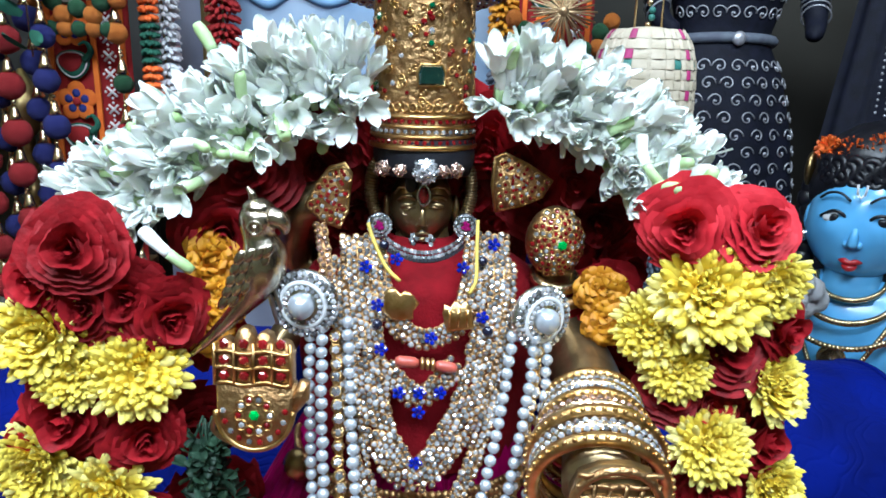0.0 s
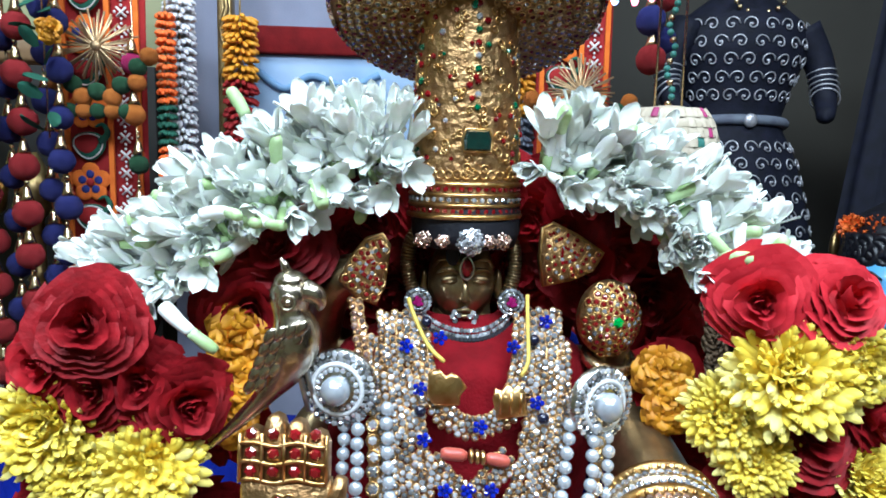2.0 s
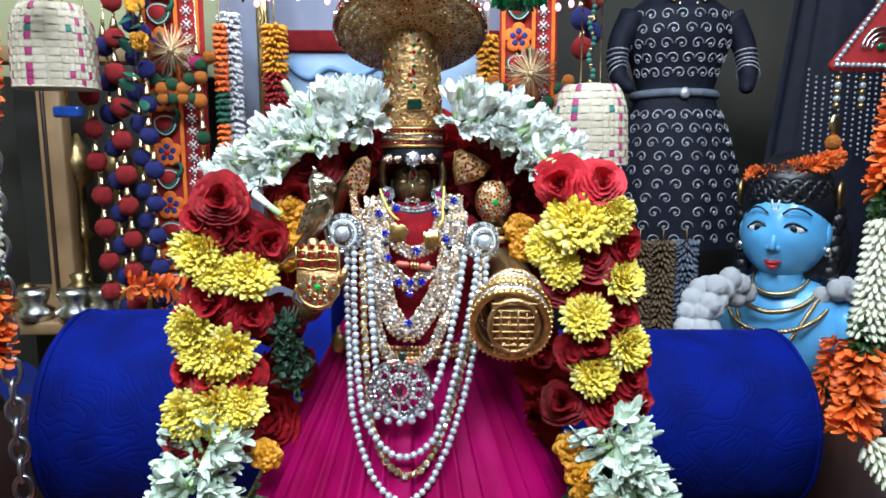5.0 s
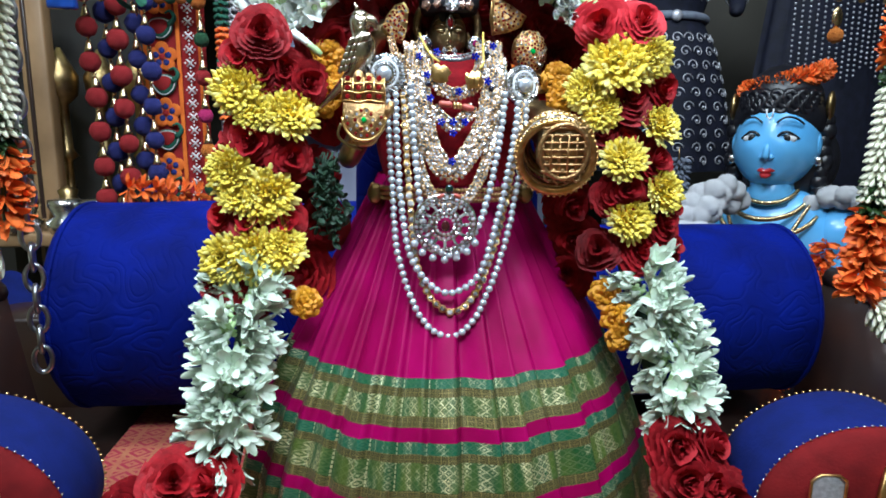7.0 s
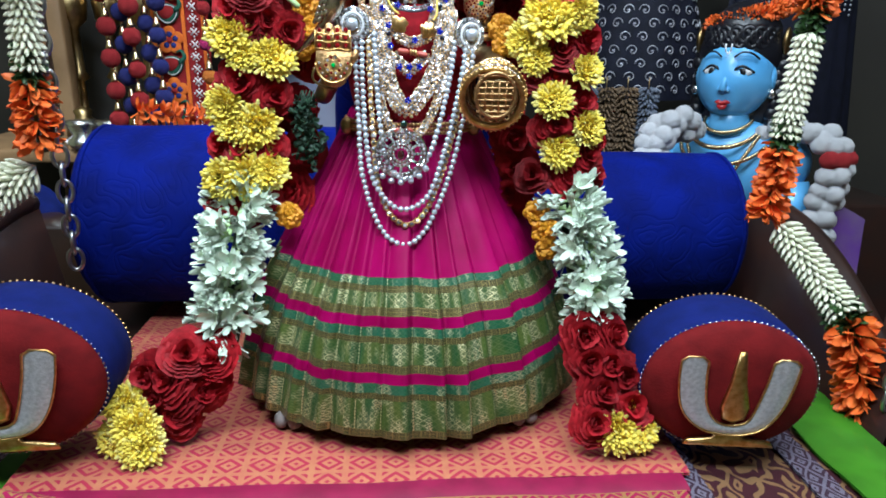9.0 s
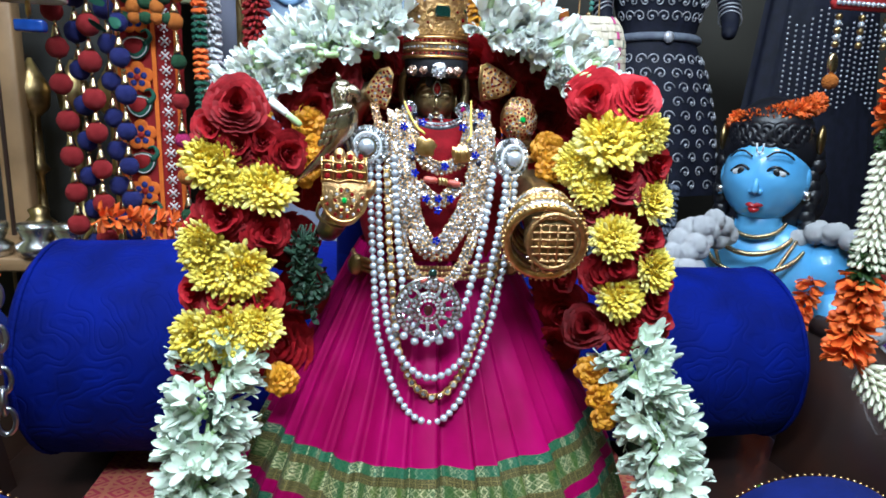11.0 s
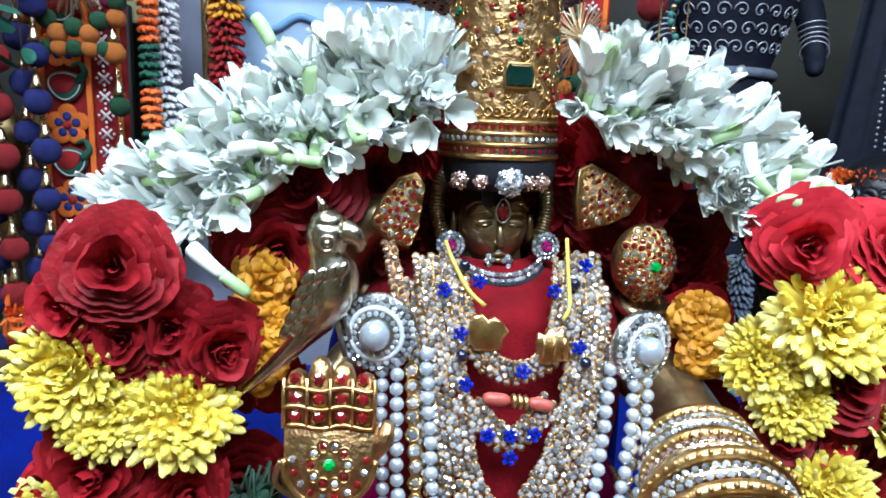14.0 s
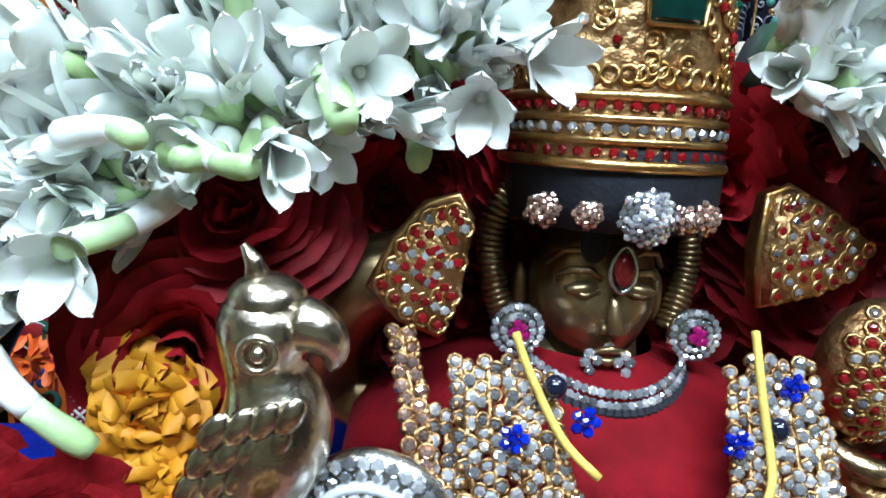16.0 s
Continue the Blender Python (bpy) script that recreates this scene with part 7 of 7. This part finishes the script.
def banner(x, y, z0, z1, w, yaw, label):
    ob = thing("red_banner", label, "banner", "red banners", at=pose(x, y, 0, 0, 0, yaw))
    part("cloth", Build().box((-w / 2, 0, z0), (w / 2, 0.004, z1), r=0.001), REDCLOTH, ob)
    z = z0 + 0.02
    b = Build()
    while z < z1:
        b.torus((0, -0.002, z), 0.009, 0.0028, Matrix.Rotation(math.pi / 2, 4, "X"), n=14, k=5)
        z += 0.02
    part("orange_embroidery", b, ORANGECLOTH, ob)


banner(-0.462, -0.1, 0.13, 1.98, 0.05, 15, "narrow red banner with orange chain embroidery")
banner(0.605, -0.11, 0.0, 1.98, 0.04, -25, "narrow red banner beside the chain")


# ---- the blue painted statue ----
KX, KY, KZ = 0.652, 0.6, 0.392
kr = Build()
kh = Build().ball((0, 0, 0), 1, None, 0, 40, 30)
sh = []
for x, y, z in kh.v:
    p = Vector((x * 0.077, y * 0.077, z * 0.084))
    if y < 0:
        p.x *= 1 + 0.04 * math.sin(math.pi * min(1, max(0, -z) ** 0.8))
        p.y += 0.012 * max(0, z - 0.1) * (1 - abs(x)) * 0.3 + 0.006 * x * x
        p.y += 0.006 * math.exp(-((z - 0.16) / 0.13) ** 2 - ((abs(x) - 0.42) / 0.22) ** 2)
        p.y -= 0.004 * math.exp(-((z + 0.15) / 0.22) ** 2 - ((abs(x) - 0.45) / 0.22) ** 2)
        p.y -= 0.007 * math.exp(-((z + 0.78) / 0.14) ** 2 - (x / 0.28) ** 2)
    sh.append(tuple(p))
kh.v = sh
kr.join(kh)
ft = Build()
ft.tube([(0, -0.068, 0.012), (0, -0.075, -0.002), (0, -0.084, -0.016), (0, -0.074, -0.023)], [0.004, 0.0052, 0.0078, 0.004], 12)
for s in (-1, 1):
    ft.ball((s * 0.008, -0.077, -0.0185), 0.005, None, 0, 10, 8)
    ft.ball((s * 0.031, -0.0615, 0.013), (0.0158, 0.006, 0.008), Matrix.Rotation(s * 0.1, 4, "Y"), 3, 16, 10)
    ft.ball((s * 0.03, -0.0672, 0.0125), (0.0068, 0.0026, 0.0072), None, 1, 12, 8)
    ft.tube(curve([(s * 0.013, -0.069, 0.014), (s * 0.022, -0.0715, 0.0225), (s * 0.034, -0.0685, 0.0235), (s * 0.05, -0.056, 0.012)], 14), 0.0024, 6, 1)
    ft.tube(curve([(s * 0.012, -0.072, 0.04), (s * 0.026, -0.0695, 0.049), (s * 0.042, -0.061, 0.047), (s * 0.055, -0.048, 0.036)], 14), 0.0019, 6, 1)
    ft.ball((s * 0.073, -0.0, -0.004), (0.008, 0.015, 0.022), None, 0, 12, 8)
    ft.ball((s * 0.077, -0.012, -0.03), (0.009, 0.006, 0.009), None, 4, 12, 8)
    ft.tube([(s * 0.0045, -0.076, 0.05), (s * 0.0055, -0.0755, 0.058), (s * 0.006, -0.0745, 0.064)], 0.0017, 6, 3)
ft.tube([(-0.0035, -0.0755, 0.05), (0, -0.0765, 0.046), (0.0035, -0.0755, 0.05)], 0.0017, 6, 3)
ft.tube(curve([(-0.0155, -0.0715, -0.043), (-0.007, -0.0775, -0.042), (0, -0.0785, -0.0435), (0.007, -0.0775, -0.042), (0.0155, -0.0715, -0.043)], 16), [0.001, 0.002, 0.003, 0.0036, 0.0042, 0.0045, 0.0042, 0.0038, 0.0036, 0.0038, 0.0042, 0.0045, 0.0042, 0.0036, 0.003, 0.002, 0.001], 8, 2)
ft.tube(curve([(-0.01, -0.074, -0.0482), (0, -0.0775, -0.0515), (0.01, -0.074, -0.0482)], 12), [0.001, 0.0025, 0.0035, 0.0042, 0.0046, 0.0048, 0.005, 0.0048, 0.0046, 0.0042, 0.0035, 0.0025, 0.001], 8, 2)
kr.join(ft, Matrix.Rotation(0.13, 4, "X"))
# hair, neck, shoulders, chest
kr.ball((0, 0.024, 0.044), (0.086, 0.083, 0.072), None, 1, 30, 20)
kr.ball((0.02, 0.05, -0.03), (0.088, 0.06, 0.085), None, 1, 26, 16)
for k in range(26):
    a = -1.35 + 2.7 * k / 25
    kr.torus((0.07 * math.sin(a), -0.064 * math.cos(a) + 0.008, 0.068 + 0.009 * math.sin(k * 2.1)), 0.0105, 0.0062, Matrix.Rotation(math.pi / 2, 4, "X") @ Matrix.Rotation(a, 4, "Y"), 1, 12, 6)
for s in (-1, 1):
    for k in range(9):
        kr.ball((s * (0.079 + 0.004 * math.sin(k * 2)), 0.02, 0.04 - 0.018 * k), 0.0175, None, 1, 10, 8)
kr.tube([(0, 0.004, -0.05), (0, 0.006, -0.085), (0, 0.01, -0.105)], [0.042, 0.04, 0.055], 20)
kr.ball((0, 0.02, -0.175), (0.13, 0.068, 0.1), None, 0, 30, 20)
for s in (-1, 1):
    kr.ball((s * 0.122, 0.022, -0.16), (0.05, 0.046, 0.05), None, 0, 20, 14)
    kr.tube([(s * 0.135, 0.02, -0.2), (s * 0.15, 0.014, -0.25), (s * 0.145, 0.01, -0.29)], [0.04, 0.038, 0.033], 14)
kr.lathe([(0.085, -0.7), (0.1, -0.45), (0.1, -0.3), (0.11, -0.24)], 24, Matrix.Translation((0, 0.02, 0)) @ Matrix.Diagonal((1, 0.65, 1, 1)), 1)
KPOSE = pose(KX + 0.05, KY + 0.02, KZ, -4, 0, -42) @ Matrix.Diagonal((1.0, 1.0, 1.08, 1))
thing("blue_statue", "blue painted statue of a youth with black curls and red lips", "statue", at=KPOSE, data=kr, mats=[SKINBLUE, HAIR, LIPS, WHITEPAINT, SILVER])
wreath = thing("orange_wreath", "orange flower wreath over the statue's dark hair", "wreath", at=KPOSE)
wl = [Vector((0.068 * math.sin(a), -0.058 * math.cos(a) + 0.028, 0.114 - 0.012 * math.cos(a) + 0.016 * math.sin(a))) for a in [-1.75 + 3.5 * k / 36 for k in range(37)]]
orange_section(wl, 0.018, wreath)
pk = Build().lathe([(0.074, 0.07), (0.07, 0.095), (0.056, 0.118), (0.03, 0.135), (0.003, 0.142)], 24, Matrix.Translation((0, 0.02, 0)))
part("hair_knot", pk, HAIR, wreath)
for s in (-1, 1):
    part("gilded_side", Build().ball((s * 0.086, 0.01, 0.066), (0.008, 0.018, 0.026), None, 0, 12, 8), BRASS, wreath)
nk = thing("gold_necklaces", "three beaded gold necklaces on the blue chest", "necklace", at=KPOSE @ Matrix.Translation((0, -0.003, 0.024)))
for rx, z0, r in ((0.048, -0.112, 0.0042), (0.066, -0.13, 0.005), (0.088, -0.15, 0.0045)):
    b = Build()
    for k in range(46):
        a = -1.5 + 3.0 * k / 45
        dip = math.cos(a)
        b.ball((rx * math.sin(a), 0.006 - (rx * 0.75 + 0.012) * dip - (0.02 if rx > 0.06 else 0.006) * dip, z0 - 0.028 * dip * (rx / 0.05) + 0.006), r, None, 0, 8, 6)
    part("bead_row", b, GOLD_PALE, nk)
for s in (-1, 1):
    b = Build()
    for k in range(30):
        w = k / 29
        b.ball((s * (0.075 - 0.055 * w), -0.035 - 0.025 * math.sin(w * 2.2), -0.135 - 0.115 * w), 0.004, None, 0, 8, 6)
    part("long_bead_row", b, GOLD_PALE, nk)
part("medallion", Build().lathe([(0.019, -0.004), (0.02, 0.0), (0.014, 0.004), (0.012, 0.003), (0.001, 0.006)], 24, Matrix.Translation((0, -0.068, -0.215)) @ Matrix.Rotation(math.pi / 2, 4, "X"), caps=False), GOLD_PALE, nk)
wg = thing("wool_garland", "white woollen pompom garland round the statue's shoulders", "garland")
for s, pts in ((1, [(0.77, 0.56, 0.285), (0.805, 0.5, 0.29), (0.845, 0.45, 0.255), (0.832, 0.45, 0.15), (0.824, 0.45, 0.03), (0.82, 0.45, -0.06)]), (-1, [(0.58, 0.56, 0.285), (0.54, 0.53, 0.31), (0.508, 0.5, 0.295), (0.488, 0.49, 0.25), (0.485, 0.49, 0.18)])):
    line = curve(pts, 15 if s > 0 else 8)
    for i, p in enumerate(line):
        for q in range(3):
            part("pompom", POM["red" if (i == 5 and s > 0) else "white"], None, wg, at=Matrix.Translation(p + Vector((0.022 * (q - 1), -0.012 * (q == 1) + jitter(0.006), jitter(0.009)))) @ Matrix.Rotation(rng.uniform(0, 6), 4, "X") @ Matrix.Scale(0.0185 * rng.uniform(0.9, 1.1), 4))
sash = thing("orange_garland", "orange flower sash crossing the blue chest", "garland", at=KPOSE)
orange_section(curve([(0.11, -0.045, -0.17), (0.1, -0.065, -0.25), (0.075, -0.075, -0.34), (0.06, -0.07, -0.42)], 22), 0.022, sash)
wrapc = Build()
wrapc.grid(lambda u, v: (0.08 + 0.2 * u + 0.02 * v, 0.02 - 0.03 * math.sin(u * 5) - 0.02 * v, -0.2 - 0.32 * v - 0.05 * u * u), 20, 20)
wrapc.grid(lambda u, v: (0.28 - 0.2 * u + 0.02 * v, 0.03 - 0.03 * math.sin((1 - u) * 5) - 0.02 * v, -0.2 - 0.32 * v - 0.05 * (1 - u) ** 2), 20, 20)
thing("plum_wrap", "plum and grey silk wrap over the statue's arm", "cloth", at=KPOSE, data=wrapc, mats=PLUMSILK)

# ---- the black dress on its stand ----
DX, DY = 0.6, 0.95
DR = ((0.9, 0.06), (0.85, 0.125), (0.8, 0.13), (0.74, 0.105), (0.68, 0.088), (0.655, 0.095), (0.6, 0.125), (0.5, 0.155), (0.4, 0.17), (0.32, 0.178))


def dress_r(z):
    for (z1, r1), (z0, r0) in zip(DR, DR[1:]):
        if z >= z0:
            return r0 + (r1 - r0) * (z - z0) / (z1 - z0)
    return DR[-1][1]


def dress_at(a, z, out=0.0):
    r = dress_r(z) + 0.008 * math.sin(a * 9) * max(0, 0.66 - z) * 3 + out
    return Vector((DX + r * math.sin(a), DY - 0.62 * r * math.cos(a), z))


dress = thing("black_dress", "black embroidered long-sleeved dress on a stand", "dress")
b = Build()
b.grid(lambda u, v: dress_at(2 * math.pi * u, 0.9 - 0.58 * v), 72, 40, wrap=True)
part("gown", b, DRESS, dress)
for s in (-1, 1):
    pts = curve([(DX + s * 0.11, DY - 0.02, 0.845), (DX + s * 0.143, DY - 0.03, 0.78), (DX + s * 0.148, DY - 0.05, 0.71), (DX + s * 0.125, DY - 0.09, 0.675)], 16)
    sl = Build().tube(pts, [0.032 - 0.0011 * k for k in range(16)] + [0.004], 16)
    part("sleeve", sl, DRESS, dress)
    cf = Build()
    for k in range(5):
        cf.torus(pts[7 + k], 0.0245, 0.0016, toward((pts[10 + k] - pts[8 + k]).normalized()), n=20, k=5)
    part("cuff_trim", cf, SILVERTHREAD, dress)
part("sash_belt", Build().tube([dress_at(a, 0.668 + 0.006 * math.cos(a), 0.004) for a in [2 * math.pi * k / 40 for k in range(40)]], 0.01, 8, closed=True), GREYPETAL, dress)
part("buckle", Build().ball(dress_at(0, 0.672, 0.014), (0.013, 0.008, 0.013), None, 0, 12, 8), SILVERTHREAD, dress)
sc = Build()
for row in range(17):
    for col in range(9):
        a = -1.25 + 2.5 * (col + 0.5 * (row % 2)) / 9
        z = 0.84 - 0.031 * row
        if abs(z - 0.668) < 0.02 or z < 0.33:
            continue
        flip = 1 if (row + col) % 2 else -1
        pts = []
        for i in range(15):
            q, t = 0.0145 * (1 - i / 17), i * 0.5
            pts.append(dress_at(a + flip * q * math.cos(t) / dress_r(z), z + q * math.sin(t), 0.003))
        sc.tube(pts, 0.0014, 4)
        sc.ball(dress_at(a, z, 0.004), 0.0024, None, 0, 6, 4)
part("scroll_embroidery", sc, SILVERTHREAD, dress, "silver thread scrolls")
st = Build()
for k in range(14):
    a = math.pi * 2 * k / 14
    st.ball((DX + 0.045 * math.sin(a), DY - 0.07 - 0.01 * math.cos(a), 0.885 + 0.022 * math.cos(a)), 0.005, None, 0, 8, 6)
part("bead_collar", st, GOLD_PALE, dress)
part("stand", Build().tube([(DX, DY, -0.455), (DX, DY, 0.34)], 0.02, 12), WOOD, dress)
for x, w, mat, lab in ((0.47, 0.03, BROWNPETAL, "brown"), (0.52, 0.03, BROWNPETAL, "brown"), (0.43, 0.025, GREYPETAL, "grey"), (0.57, 0.028, GREYPETAL, "blue-grey")):
    bead_garland(x, 0.76, 0.36, 0.1, w, [mat], f"{lab} dried flower garland hanging below the dress", name="dried_garland")

# second dark dress behind the statue, with hanging beads
d2 = thing("dark_gown", "dark beaded gown hanging behind the blue statue", "dress")
b = Build()
b.grid(lambda u, v: (0.98 + (0.12 + 0.1 * v) * math.sin((u - 0.5) * 2.6) + 0.004 * math.sin(u * 50), 0.95 - 0.1 * math.cos((u - 0.5) * 2.6), 0.95 - 0.75 * v), 50, 24)
part("gown", b, DRESS, d2)
bd = Build()
for k in range(15):
    x = 0.86 + 0.016 * k
    for q in range(16):
        bd.ball((x, 0.835 + 0.5 * abs(x - 0.97) ** 1.5, 0.72 - 0.0115 * q - 0.02 * math.sin(k)), 0.0028, None, 0, 6, 4)
part("bead_fringe", bd, SILVERTHREAD, d2)
part("hanger", Build().tube([(0.98, 0.95, 0.93), (0.98, 0.95, 1.99)], 0.004, 6), STEEL, d2)

# ---- the beaded triangle ornament ----
tr = thing("beaded_ornament", "red triangular hanging ornament edged with white beads", "hanging", at=pose(0.66, 0.34, 0.655, 0, 0, 8))
part("felt", Build().slab([(-0.072, 0.0), (0.072, 0.0), (0.075, 0.01), (0.0, 0.1), (-0.075, 0.01)], 0.008, bevel=0.05), REDCLOTH, tr)
bd = Build()
for k in range(17):
    bd.ball((-0.068 + 0.0085 * k, -0.009, 0.008), 0.0038, None, 0, 8, 6)
for s in (-1, 1):
    for k in range(14):
        bd.ball((s * (0.068 - 0.0048 * k), -0.009, 0.014 + 0.0062 * k), 0.0038, None, 0, 8, 6)
part("white_beads", bd, PEARL, tr)
for q in (0.016, 0.023, 0.03):
    part("stone_arc", Build().tube([(q * math.cos(a), -0.009, 0.03 + q * math.sin(a)) for a in [math.pi * k / 16 for k in range(17)]], 0.0022, 6), SILVER, tr)
part("green_stone", Build().ball((0, -0.009, 0.034), (0.008, 0.004, 0.006), None, 0, 12, 8), GREENGEM, tr)
for x, c in ((-0.06, "orange"), (-0.02, "green"), (0.025, "orange"), (0.06, "green")):
    b = Build()
    for k in range(5):
        b.ball((x, -0.004, -0.01 - 0.0095 * k), 0.005, None, 0 if k % 2 else 1, 8, 6)
    part("bead_drop", b, [PEARL, BRASS], tr)
part("gold_drop", Build().ball((-0.06, -0.004, -0.075), (0.009, 0.005, 0.016), None, 0, 12, 8), GOLD_PALE, tr)
part("pompom", POM["orange"], None, tr, at=Matrix.Translation((-0.06, -0.004, -0.1)) @ Matrix.Scale(0.011, 4))
part("cord", Build().tube([(0, 0.004, 0.09), (0, 0.004, 1.34)], 0.0015, 5), THREAD, tr)

# ---- the dim corner with brass things ----
cab = thing("shrine_cabinet", "brown wooden cabinet frame with a dark opening", "cabinet")
for x in (-1.05, -0.81):
    part("post", Build().box((x, 0.84, -0.455), (x + 0.052, 0.88, 0.75), r=0.005), WOODLIGHT, cab)
    part("moulding", Build().box((x + 0.012, 0.834, -0.45), (x + 0.02, 0.842, 0.74), r=0.002), WOOD, cab)
part("lintel", Build().box((-1.07, 0.832, 0.73), (-0.58, 0.885, 0.765), r=0.005), WOODLIGHT, cab)
# Near-black panel colour stands in for the shade inside the cabinet's opening.
part("back_panel", Build().box((-0.95, 1.0, -0.455), (-0.5, 1.02, 0.75), r=0.003), M("opening_shade", (0.02, 0.018, 0.016), 0.7), cab)
part("shelf", Build().box((-0.95, 0.62, 0.2), (-0.5, 1.0, 0.225), r=0.004), WOODLIGHT, cab)
thing("pale_board", "pale yellow-green painted board above the cabinet", "board", data=Build().box((-1.0, 1.02, 0.72), (-0.42, 1.04, 1.3), r=0.003), mats=WALLGREEN)
pot = Build().lathe([(0.02, 0.0), (0.035, 0.012), (0.03, 0.035), (0.014, 0.05), (0.018, 0.062), (0.002, 0.07)], 24)
for x, y, s in ((-0.57, 0.7, 0.9), (-0.64, 0.68, 0.7), (-0.7, 0.75, 1.1), (-0.52, 0.68, 0.6), (-0.78, 0.7, 0.9)):
    thing("brass_pot", "small old brass pot with a lid on the shelf", "pot", "brass pots", at=pose(x, y, 0.225) @ Matrix.Scale(s, 4), data=pot, mats=BRASS)
lampb = Build().lathe([(0.04, 0.0), (0.03, 0.012), (0.01, 0.02), (0.008, 0.12), (0.022, 0.13), (0.012, 0.145), (0.01, 0.24), (0.03, 0.26), (0.035, 0.3), (0.004, 0.36)], 24)
for x, y in ((-0.76, 0.9), (-0.69, 0.93), (-0.6, 0.9)):
    thing("brass_lamp", "tall carved brass oil lamp in the cabinet", "lamp", "brass lamps", at=pose(x, y, 0.225), data=lampb, mats=BRASS)
sv = Build().lathe([(0.03, 0.0), (0.034, 0.02), (0.02, 0.03), (0.03, 0.05), (0.028, 0.06)], 20)
for x in (-0.66, -0.6, -0.735):
    thing("silver_bowl", "small silver bowl before the brass things", "bowl", "silver bowls", at=pose(x, 0.645, 0.225), data=sv, mats=SILVER)
bc = Build()
bc.grid(lambda u, v: (-0.76 + 0.22 * u, 0.5 + 0.1 * math.sin(u * 6) * (v - 0.5), 0.05 + 0.1 * v + 0.02 * math.sin(u * 11)), 24, 10)
bc.grid(lambda u, v: (-0.54 - 0.22 * u, 0.52 + 0.1 * math.sin((1 - u) * 6) * (v - 0.5), 0.05 + 0.1 * v + 0.02 * math.sin((1 - u) * 11)), 24, 10)
thing("blue_cloth", "dark blue cloth bundle below the shelf", "cloth", data=bc, mats=NAVY)
of = thing("orange_flower_bunch", "bunch of bright orange flowers behind the blue bolster", "flowers")
orange_section([Vector((-0.5 + 0.022 * k, 0.53, 0.315 - 0.002 * k)) for k in range(6)], 0.024, of)
low_shelf = Build().box((-1.2, 0.42, -0.455), (-0.45, 0.62, 0.12), r=0.006)
thing("low_cupboard", "dark wooden cupboard standing behind the swing", "cupboard", data=low_shelf, mats=WOOD)
thing("low_cupboard", "dark wooden cupboard under the blue statue's garlands", "cupboard", data=Build().box((0.3, 0.66, -0.455), (1.2, 0.9, 0.1), r=0.006), mats=WOOD)
